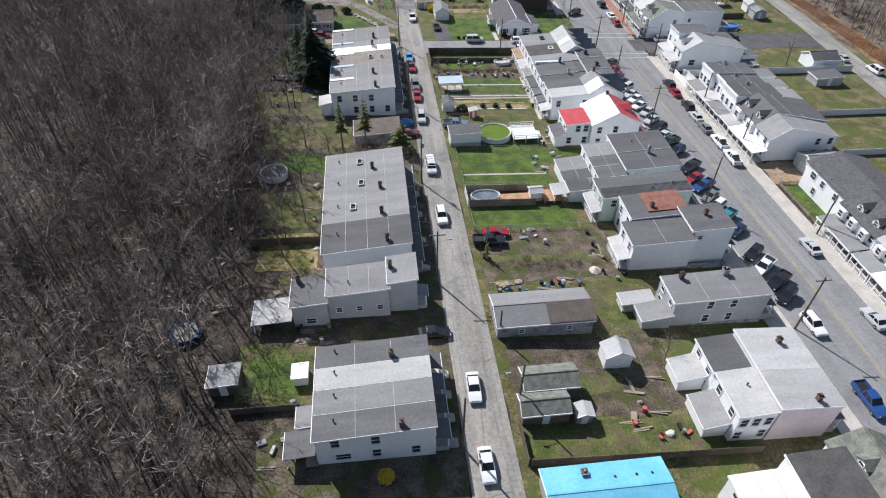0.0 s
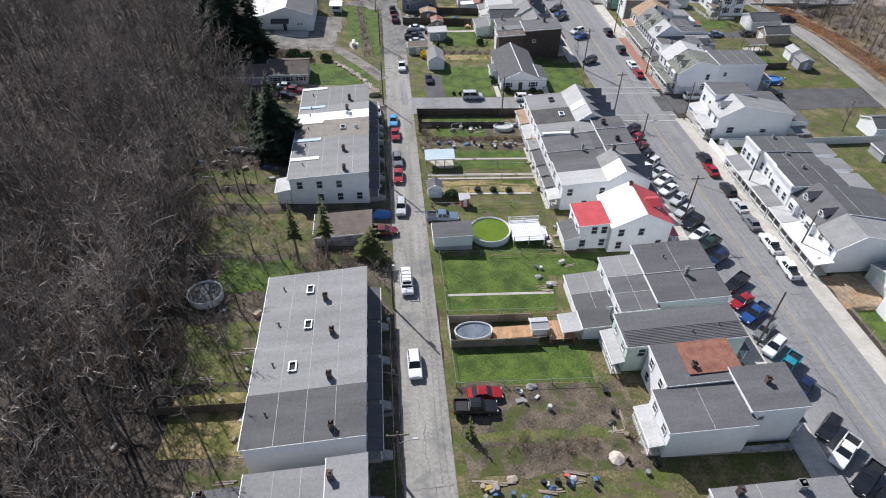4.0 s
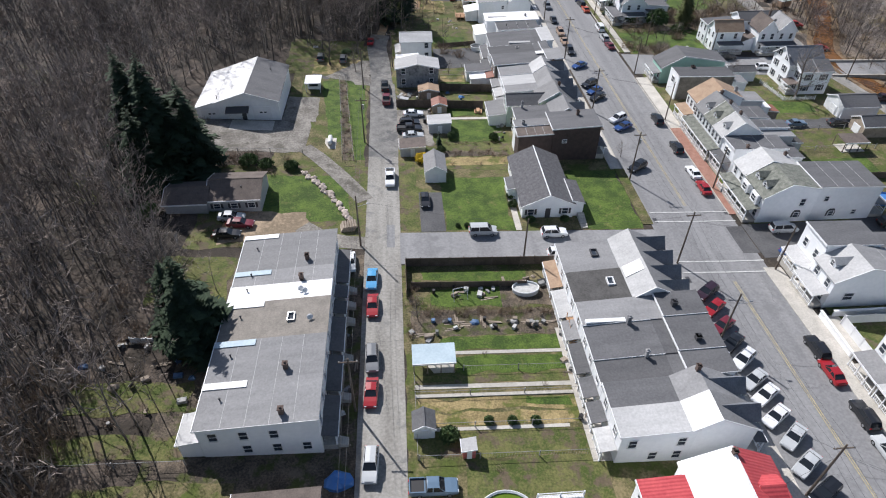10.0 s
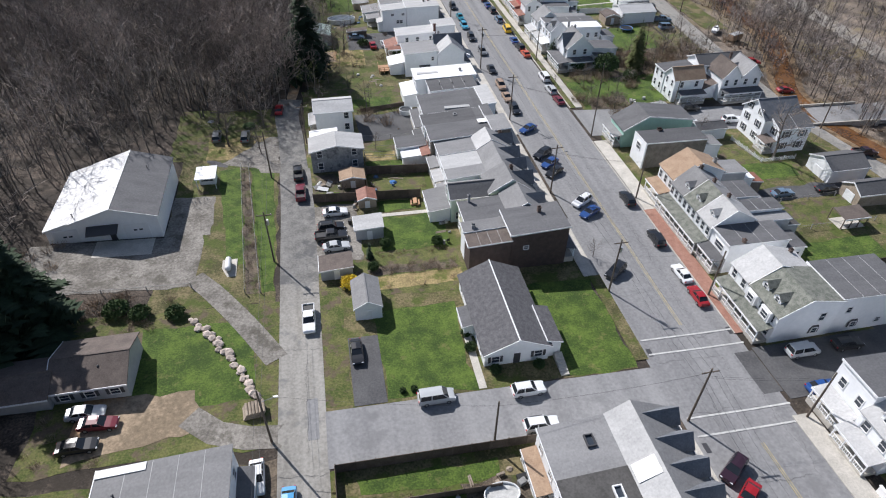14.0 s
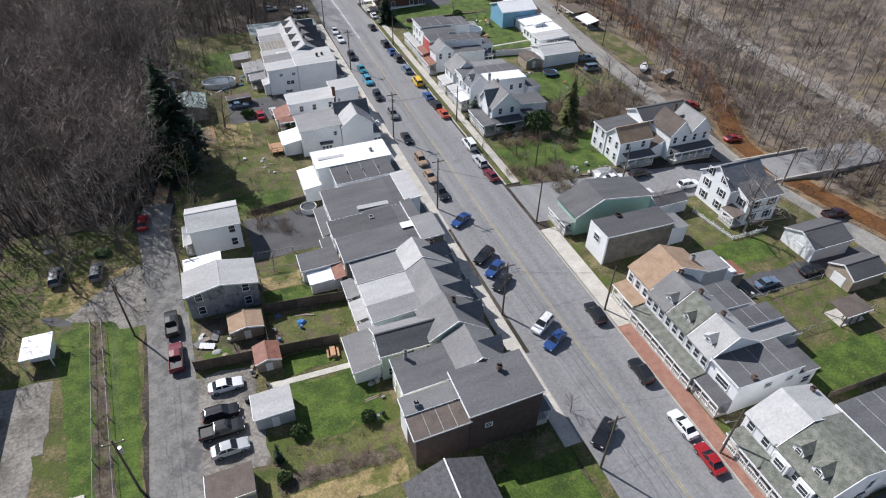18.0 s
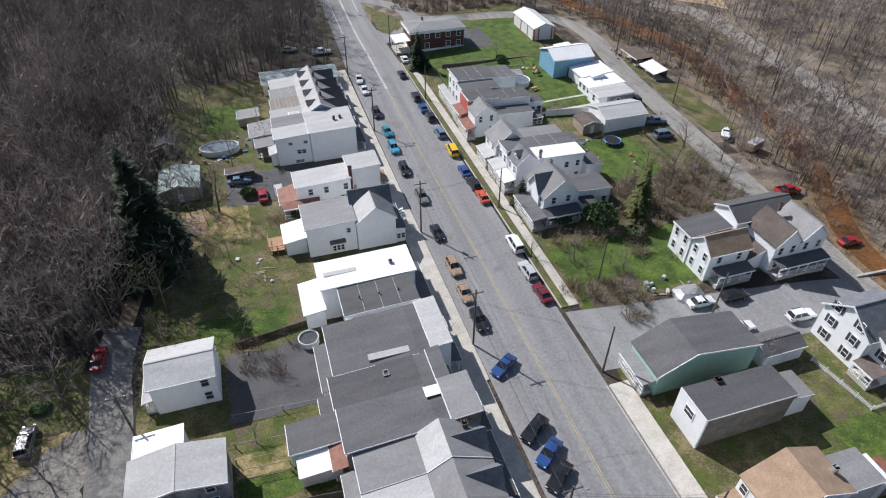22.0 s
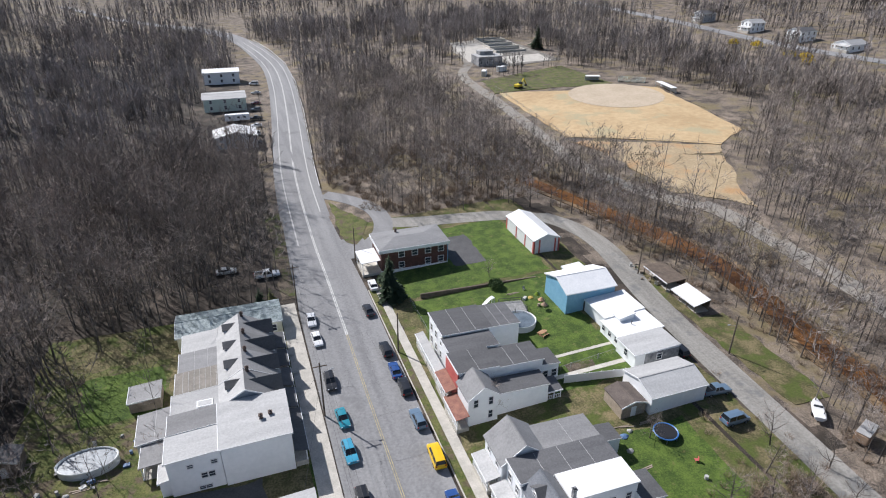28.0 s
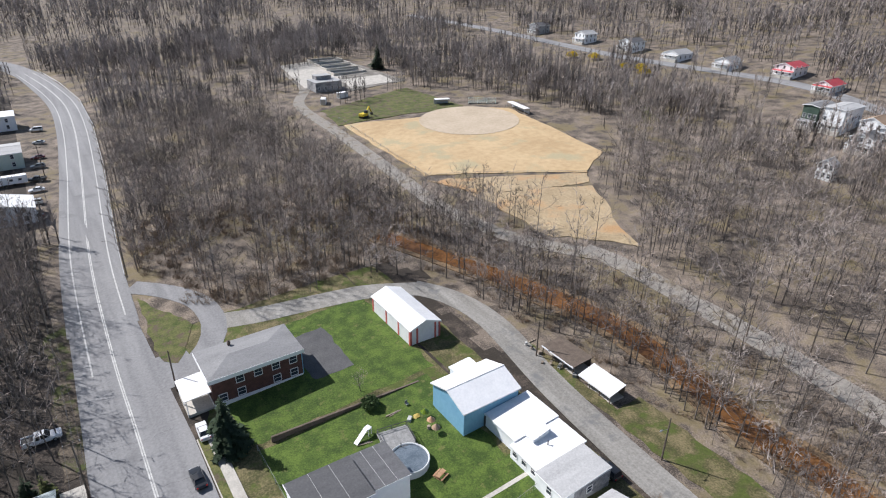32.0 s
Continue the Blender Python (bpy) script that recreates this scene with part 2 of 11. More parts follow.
ROOF_BROWN = surf("brown_shingle_roof", (0.088, 0.071, 0.063), (0.155, 0.126, 0.11), 1.6, 0.9, 0.4, 9, vary=0.1)
ROOF_TAN = surf("tan_shingle_roof", (0.27, 0.18, 0.12), (0.4, 0.29, 0.2), 1.6, 0.9, 0.4, 9)
ROOF_RED = surf("red_metal_roof", (0.42, 0.05, 0.06), (0.56, 0.09, 0.095), 2.0, 0.45, 0.4, 6, wave=("Y", 0.4))
ROOF_METAL = surf("ribbed_white_metal_roof", (0.68, 0.69, 0.7), (0.82, 0.83, 0.84), 3.0, 0.4, 0.3, 6, wave=("Y", 0.45))
ROOF_RUST = surf("rusty_metal_roof", (0.16, 0.06, 0.045), (0.3, 0.135, 0.09), 1.0, 0.7, 0.3, 6)
ROOF_SLATE = surf("slate_blue_shingle_roof", (0.1, 0.11, 0.125), (0.18, 0.19, 0.21), 1.4, 0.85, 0.3, 7, vary=0.12)
ROOF_BLACK = surf("black_felt_roofing", (0.05, 0.048, 0.046), (0.1, 0.097, 0.094), 2.0, 0.85, 0.3, 7)
ROOF_PALEBLUE = surf("pale_blue_roofing", (0.36, 0.46, 0.52), (0.48, 0.58, 0.63), 2.0, 0.7, 0.2, 6)
ROOF_STAINED = surf("stained_white_metal_roof", (0.46, 0.46, 0.46), (0.8, 0.8, 0.8), 2.0, 0.5, 0.2, 5, spread=(0.38, 0.6), stretch=(0.15, 1.0, 1.0))
ROOF_SHINGLE = surf("charcoal_shingle_roof", (0.06, 0.06, 0.066), (0.13, 0.128, 0.135), 0.6, 0.9, 0.4, 4, spread=(0.35, 0.65))
ROOF_MOSS = surf("mossy_shingle_roof", (0.1, 0.11, 0.092), (0.23, 0.235, 0.205), 0.8, 0.9, 0.4, 6, spread=(0.38, 0.62))
ROOF_TEAL = surf("stained_teal_metal_roof", (0.1, 0.14, 0.15), (0.34, 0.4, 0.41), 1.4, 0.6, 0.3, 5, spread=(0.4, 0.6))
ROOF_STRIPE = surf("streaked_tan_roofing", (0.17, 0.155, 0.135), (0.27, 0.245, 0.215), 1.6, 0.85, 0.3, 7, wave=("X", 0.9))
ROOF_CYAN = surf("blue_tarpaulin_roof", (0.11, 0.42, 0.6), (0.2, 0.55, 0.72), 3.0, 0.45, 0.2, 7)
ROOF_GREEN = surf("pale_green_metal_roof", (0.34, 0.42, 0.38), (0.47, 0.55, 0.5), 2.0, 0.5, 0.3, 7, wave=("X", 0.4))
TRIM = glossy("white_trim", (0.82, 0.83, 0.84), 0.5)
TRIM_DARK = glossy("dark_trim", (0.06, 0.06, 0.065), 0.5)
SEAM = surf("roof_seam", (0.34, 0.34, 0.34), (0.56, 0.56, 0.55), 1.0, 0.8)
PANE = glossy("window_pane", (0.045, 0.055, 0.07), 0.06)
FRAME = glossy("window_frame", (0.8, 0.8, 0.8), 0.45)
CHIMNEY = surf("chimney_brick", (0.08, 0.06, 0.055), (0.17, 0.12, 0.1), 0.4, 0.9, 0.4)
WOOD = surf("weathered_wood", (0.21, 0.17, 0.13), (0.36, 0.3, 0.24), 1.2, 0.85, 0.3, 9, vary=0.2)
WOOD_DARK = surf("dark_fence_wood", (0.085, 0.065, 0.05), (0.16, 0.125, 0.1), 1.0, 0.9, 0.3, 9, vary=0.25)
WOOD_NEW = surf("orange_deck_wood", (0.36, 0.2, 0.11), (0.5, 0.31, 0.18), 0.8, 0.8, 0.3, 9, vary=0.15)
POLEWOOD = surf("utility_pole_wood", (0.085, 0.065, 0.05), (0.16, 0.13, 0.105), 0.5, 0.9, 0.3)
BARK = surf("bark", (0.075, 0.062, 0.054), (0.16, 0.135, 0.118), 3.0, 0.95, 0.0, 6)
TWIG = surf("twig", (0.08, 0.066, 0.058), (0.44, 0.37, 0.325), 16.0, 0.95, 0.0, 3, spread=(0.4, 0.6))
BARK_WOODS = surf("woodland_bark", (0.05, 0.043, 0.038), (0.22, 0.19, 0.17), 5.0, 0.95, 0.0, 6)
TWIG_PALE = surf("pale_twig", (0.085, 0.072, 0.065), (0.5, 0.435, 0.395), 14.0, 0.95, 0.0, 3, spread=(0.4, 0.6))
# Greyer than the nearer twigs: distance haze put into the colour.
TWIG_FAR = surf("far_haze_twig", (0.1, 0.088, 0.084), (0.46, 0.41, 0.39), 20.0, 0.95, 0.0, 3, spread=(0.4, 0.6))
TWIG_RED = surf("budding_twig", (0.24, 0.12, 0.105), (0.33, 0.18, 0.15), 3.0, 0.95)
TWIG_TAN = surf("brush_twig", (0.19, 0.14, 0.1), (0.33, 0.255, 0.185), 4.0, 0.95)
NEEDLE = surf("needles", (0.012, 0.026, 0.012), (0.034, 0.06, 0.026), 1.5, 0.9, 0.0, 8)
NEEDLE_OLIVE = surf("olive_needles", (0.06, 0.075, 0.02), (0.12, 0.13, 0.04), 1.0, 0.9, 0.0, 8)
SHRUB = surf("shrub_leaves", (0.025, 0.05, 0.015), (0.065, 0.11, 0.03), 0.8, 0.9, 0.0, 8)
BUD_GREEN = surf("spring_buds", (0.2, 0.24, 0.06), (0.34, 0.37, 0.12), 1.5, 0.9)
BLOOM = surf("yellow_blossom", (0.55, 0.4, 0.03), (0.75, 0.58, 0.06), 0.8, 0.9)
BLOSSOM = surf("white_blossom", (0.5, 0.45, 0.43), (0.68, 0.62, 0.6), 1.0, 0.9)
METAL = glossy("galvanised_metal", (0.5, 0.51, 0.52), 0.4, 0.7)
POOLWALL = glossy("pool_wall", (0.72, 0.74, 0.74), 0.5)
ALGAE = surf("green_pool_water", (0.10, 0.16, 0.012), (0.135, 0.2, 0.018), 3.0, 0.12)
POOLCOVER = surf("dark_pool_cover", (0.025, 0.03, 0.036), (0.07, 0.08, 0.09), 1.5, 0.75, 0.3)
POOLICE = surf("stained_pool_water", (0.06, 0.085, 0.11), (0.19, 0.23, 0.27), 1.6, 0.4)
POOLBLUE = glossy("blue_plastic", (0.06, 0.2, 0.5), 0.4)
TYRE = surf("tyre_rubber", (0.014, 0.014, 0.015), (0.03, 0.03, 0.03), 0.3, 0.9)
RIM = glossy("wheel_rim", (0.5, 0.51, 0.52), 0.3, 0.8)
CARGLASS = glossy("car_glass", (0.018, 0.022, 0.028), 0.05)
LAMP_CLEAR = glossy("headlight_glass", (0.75, 0.77, 0.8), 0.1)
LAMP_RED = glossy("tail_light_glass", (0.45, 0.02, 0.02), 0.15)
STONE = surf("pale_boulder", (0.33, 0.27, 0.23), (0.6, 0.52, 0.46), 0.5, 0.9, 0.4, 5, vary=0.2)
WIRE = glossy("black_wire", (0.05, 0.05, 0.055), 0.5)
PLASTIC_BLACK = glossy("black_plastic", (0.02, 0.02, 0.022), 0.5)
PLASTIC_WHITE = glossy("white_plastic", (0.75, 0.76, 0.77), 0.4)

DULL_WHITE = surf("weathered_white_plastic", (0.34, 0.34, 0.33), (0.58, 0.58, 0.56), 0.6, 0.6, 0.1, 6)
DULL_BLUE = surf("faded_blue_plastic", (0.05, 0.1, 0.2), (0.1, 0.19, 0.34), 0.6, 0.6, 0.1, 6)
DULL_YELLOW = surf("faded_yellow_plastic", (0.35, 0.25, 0.05), (0.5, 0.38, 0.1), 0.6, 0.6, 0.1, 6)
DULL_GREY = surf("weathered_grey_metal", (0.16, 0.16, 0.16), (0.34, 0.34, 0.33), 0.5, 0.6, 0.1, 6)

# ---- ways to build ----
MESHES = {}


def mesh_of(name, verts, faces, material):
    me = bpy.data.meshes.new(name)
    me.from_pydata(verts, [], faces)
    me.materials.append(material)
    me.update()
    return me


def part(name, bm, material, parent, label=""):
    """Links a bmesh as one mesh object under a thing or a part, in its parent's frame."""
    me = bpy.data.meshes.new(name)
    bmesh.ops.recalc_face_normals(bm, faces=bm.faces)
    bm.to_mesh(me)
    bm.free()
    me.materials.append(material)
    return piece(name, me, parent, label)


def piece(name, me, parent, label="", at=None):
    """Links a mesh, which others may share, under a parent."""
    ob = new(name, me)
    ob.parent = parent
    if at is not None:
        ob.matrix_basis = at
    return tagged(ob, label)


def thing(name, label, category, x, y, z=None, rz=0, group="", kind=""):
    ob = new(name)
    ob.empty_display_size = 0.5
    ob.matrix_basis = pose(x, y, gz(x, y) if z is None else z, 0, 0, rz)
    return tagged(ob, label, category, group, kind)


def setting(name, me, label="", category="", kind="structure"):
    return tagged(new(name, me), label, category or name.rstrip("_0123456789"), kind=kind)


def add_box(bm, x0, x1, y0, y1, z0, z1, turn=None, bevel=0.0):
    m = Matrix.Translation(((x0 + x1) / 2, (y0 + y1) / 2, (z0 + z1) / 2)) @ Matrix.Diagonal((x1 - x0, y1 - y0, z1 - z0, 1))
    if turn is not None:
        m = turn @ m
    made = bmesh.ops.create_cube(bm, size=1, matrix=m)
    if bevel:
        edges = {e for v in made["verts"] for e in v.link_edges}
        bmesh.ops.bevel(bm, geom=list(edges), offset=bevel, segments=2, affect="EDGES")
    return bm


def boxes(*sizes, bevel=0.0):
    bm = bmesh.new()
    for s in sizes:
        add_box(bm, *s, bevel=bevel)
    return bm


def add_rod(bm, a, b, r0, r1=None, sides=6):
    a, b = Vector(a), Vector(b)
    d = b - a
    m = Matrix.Translation((a + b) / 2) @ d.to_track_quat("Z", "Y").to_matrix().to_4x4()
    bmesh.ops.create_cone(bm, cap_ends=True, segments=sides, radius1=r0, radius2=r0 if r1 is None else r1, depth=d.length, matrix=m)
    return bm


def prism(points, axis, a, b):
    """A polygon of (u, z) drawn along an axis from a to b: axis 'x' puts u on y, axis 'y' puts u on x."""
    bm = bmesh.new()
    put = (lambda u, z, s: (s, u, z)) if axis == "x" else (lambda u, z, s: (u, s, z))
    front = [bm.verts.new(put(u, z, a)) for u, z in points]
    back = [bm.verts.new(put(u, z, b)) for u, z in points]
    bm.faces.new(front)
    bm.faces.new(back[::-1])
    for i in range(len(points)):
        j = (i + 1) % len(points)
        bm.faces.new((front[i], front[j], back[j], back[i]))
    return bm


# ---- ground ----
GROUND = (
    (-400, (26, 26, 24, 20, 20, 22, 40)),
    (-120, (5, 4, 2, 1, 2, 6, 20)),
    (-30, (-0.3, -1.2, -2.2, -3.5, -4, -3.5, 0)),
    (12, (-1.0, -3.0, -4.3, -6.2, -5.6, -5.0, -4)),
    (40, (-2.6, -4.2, -5.3, -6.4, -6.0, -5.4, -4)),
    (72, (-4.3, -5.6, -6.7, -6.3, -6.1, -5.6, -4)),
    (120, (-5.8, -6.5, -7.0, -6.0, -4.4, -3.6, 0)),
    (150, (-6.5, -7.0, -7.5, -8.0, -6.4, -4.0, 2)),
    (185, (-6.5, -6.5, -6.5, -5.0, -3.0, -1.0, 4)),
    (300, (2, 2, 2, 2, 2, 3, 6)),
    (700, (60, 60, 60, 55, 50, 45, 40)),
    (1600, (160, 160, 160, 160, 160, 160, 150)),
)
GROUND_Y = (50, 110, 160, 230, 310, 400, 700)


def smooth_step(v, nodes):
    """Index and blend of v between sorted nodes."""
    if v <= nodes[0]:
        return 0, 0.0
    for i in range(len(nodes) - 1):
        if v < nodes[i + 1]:
            return i, (v - nodes[i]) / (nodes[i + 1] - nodes[i])
    return len(nodes) - 2, 1.0


GROUND_X = tuple(row[0] for row in GROUND)


def gz(x, y):
    """Height of the ground."""
    i, u = smooth_step(x, GROUND_X)
    j, v = smooth_step(y, GROUND_Y)
    a, b = GROUND[i][1], GROUND[i + 1][1]
    return (a[j] * (1 - v) + a[j + 1] * v) * (1 - u) + (b[j] * (1 - v) + b[j + 1] * v) * u


def nodes_between(*spans):
    out = []
    for a, b, step in spans:
        out += list(np.arange(a, b, step))
    return out + [spans[-1][1]]


gx = sorted(set(GROUND_X[1:-1]) | set(nodes_between((-900, -200, 50), (-200, -60, 10), (-60, 200, 2.5), (200, 340, 10), (340, 1600, 60))))
gy = sorted(set(GROUND_Y) | set(nodes_between((-150, 0, 30), (0, 400, 2.5), (400, 640, 10), (640, 2000, 60))))
gv, gf = [], []
for y in gy:
    for x in gx:
        gv.append((x, y, gz(x, y) - 0.35 * abs(noise.noise((x / 9, y / 9, 0))) * (1 if x < -25 or x > 135 or y > 400 else 0) - 0.02))
for j in range(len(gy) - 1):
    for i in range(len(gx) - 1):
        k = j * len(gx) + i
        gf.append((k, k + 1, k + 1 + len(gx), k + len(gx)))
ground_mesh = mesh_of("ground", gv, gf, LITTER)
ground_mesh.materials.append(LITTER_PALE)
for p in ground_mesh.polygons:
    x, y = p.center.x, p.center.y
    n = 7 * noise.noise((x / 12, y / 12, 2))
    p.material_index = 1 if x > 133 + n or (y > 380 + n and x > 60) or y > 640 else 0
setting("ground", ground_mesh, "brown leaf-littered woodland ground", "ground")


def sheet(name, corners, material, lift, label="", step=2.5, kind="structure", category="", wobble=0.0):
    """A four-cornered patch laid over the ground, a few centimetres thick at its rim."""
    a, b, c, d = [Vector(p) for p in corners]
    n = max(2, int(max((b - a).length, (c - d).length) / step) + 1)
    m = max(2, int(max((d - a).length, (c - b).length) / step) + 1)
    v, f = [], []
    for j in range(m + 1):
        for i in range(n + 1):
            u, w = i / n, j / m
            p = (a * (1 - u) + b * u) * (1 - w) + (d * (1 - u) + c * u) * w
            if wobble and (i in (0, n) or j in (0, m)):
                p = p + Vector((noise.noise((p.x / 3, p.y / 3, 5)), noise.noise((p.x / 3, p.y / 3, 9)))) * wobble
            v.append((p.x, p.y, gz(p.x, p.y) + lift))
    for j in range(m):
        for i in range(n):
            k = j * (n + 1) + i
            f.append((k, k + 1, k + n + 2, k + n + 1))
    rim = [i for i in range(n + 1)] + [j * (n + 1) + n for j in range(1, m + 1)] + [m * (n + 1) + i for i in range(n - 1, -1, -1)] + [j * (n + 1) for j in range(m - 1, 0, -1)]
    low = len(v)
    v += [(v[k][0], v[k][1], v[k][2] - lift - 0.25) for k in rim]
    for q in range(len(rim)):
        r = (q + 1) % len(rim)
        f.append((rim[r], rim[q], low + q, low + r))
    return setting(name, mesh_of(name, v, f, material), label, category, kind)


def rect(name, x0, x1, y0, y1, material, lift, label="", **more):
    return sheet(name, ((x0, y0), (x1, y0), (x1, y1), (x0, y1)), material, lift, label, **more)


def ribbon(name, line, width, material, lift, label="", kind="structure", category="", offset=0.0, step=3.0):
    """A strip along a line of (x, y), smoothed, laid over the ground."""
    p = [Vector(q) for q in line]
    path = []
    for i in range(len(p) - 1):
        p0, p1, p2, p3 = p[max(i - 1, 0)], p[i], p[i + 1], p[min(i + 2, len(p) - 1)]
        n = max(1, int((p2 - p1).length / step))
        for k in range(n):
            t = k / n
            path.append(0.5 * ((2 * p1) + (p2 - p0) * t + (2 * p0 - 5 * p1 + 4 * p2 - p3) * t * t + (3 * p1 - p0 - 3 * p2 + p3) * t ** 3))
    path.append(p[-1])
    v, f = [], []
    cols = max(1, int(width / 2.5))
    w = cols + 3
    for i, q in enumerate(path):
        d = (path[min(i + 1, len(path) - 1)] - path[max(i - 1, 0)]).normalized()
        s = Vector((d.y, -d.x))
        for c in range(-1, cols + 2):
            r = q + s * (offset + width * (min(max(c, 0), cols) / cols - 0.5))
            v.append((r.x, r.y, gz(r.x, r.y) + (lift if 0 <= c <= cols else -0.3)))
        if i:
            k = w * i
            f += [(k - w + c, k - w + c + 1, k + c + 1, k + c) for c in range(w - 1)]
    return setting(name, mesh_of(name, v, f, material), label, category, kind)


# ---- houses ----
def shared(key, make):
    if key not in MESHES:
        MESHES[key] = make()
    return MESHES[key]


def bm_mesh(name, bm, material):
    me = bpy.data.meshes.new(name)
    bmesh.ops.recalc_face_normals(bm, faces=bm.faces)
    bm.to_mesh(me)
    bm.free()
    me.materials.append(material)
    return me


def window_frame_mesh(w, h, material):
    t = 0.11
    return bm_mesh("window_frame", boxes((-w / 2 - t, -w / 2, -0.07, 0.02, -t, h + t), (w / 2, w / 2 + t, -0.07, 0.02, -t, h + t), (-w / 2, w / 2, -0.07, 0.02, h, h + t),
                                         (-w / 2 - 0.06, w / 2 + 0.06, -0.12, 0.02, -t, 0), (-w / 2, w / 2, -0.05, 0.02, h / 2 - 0.03, h / 2 + 0.03)), material)


def add_window(parent, x, y, z, turn, w=0.95, h=1.45, frame_mat=None, shutters=None):
    """A sash window whose outer face looks along -y before the turn about z."""
    fm = frame_mat or FRAME
    frame_me = shared(("frame", w, h, fm.name), lambda: window_frame_mesh(w, h, fm))
    pane_me = shared(("pane", w, h), lambda: bm_mesh("pane", boxes((-w / 2, w / 2, -0.015, 0.01, 0, h)), PANE))
    fr = piece("window", frame_me, parent, at=pose(x, y, z, 0, 0, turn))
    piece("pane", pane_me, fr, "dark window glass")
    if shutters:
        sm = shared(("shutter", h, shutters.name), lambda: bm_mesh("shutter", boxes((-0.2, 0.2, -0.06, 0.01, 0, h)), shutters))
        for s in (-1, 1):
            piece("shutter", sm, fr, at=pose(s * (w / 2 + 0.33), 0, 0))
    return fr


def face_windows(root, o, block, face, cols, floors=2, skip=(), w=0.95, h=1.45, z0=0.9, shutters=None, step=2.75):
    x0, x1, y0, y1 = block
    for f in range(floors):
        for c in range(cols):
            if (f, c) in skip:
                continue
            u = (c + 0.5) / cols
            z = z0 + f * step
            if face == "S":
                add_window(root, x0 + (x1 - x0) * u - o.x, y0 - o.y - 0.012, z, 0, w, h, shutters=shutters)
            elif face == "W":
                add_window(root, x0 - o.x - 0.012, y0 + (y1 - y0) * u - o.y, z, -90, w, h, shutters=shutters)
            elif face == "E":
                add_window(root, x1 - o.x + 0.012, y0 + (y1 - y0) * u - o.y, z, 90, w, h, shutters=shutters)
            else:
                add_window(root, x0 + (x1 - x0) * u - o.x, y1 - o.y + 0.012, z, 180, w, h, shutters=shutters)


def add_door(parent, x, y, z, turn, material, w=0.95, h=2.05):
    me = shared(("door", w, h, material.name), lambda: bm_mesh("door", boxes((-w / 2, w / 2, -0.05, 0.02, 0, h), (-w / 2 + 0.12, w / 2 - 0.12, -0.07, 0, 0.2, h * 0.45), (-w / 2 + 0.12, w / 2 - 0.12, -0.07, 0, h * 0.55, h - 0.18)), material))
    return piece("door", me, parent, at=pose(x, y, z, 0, 0, turn))


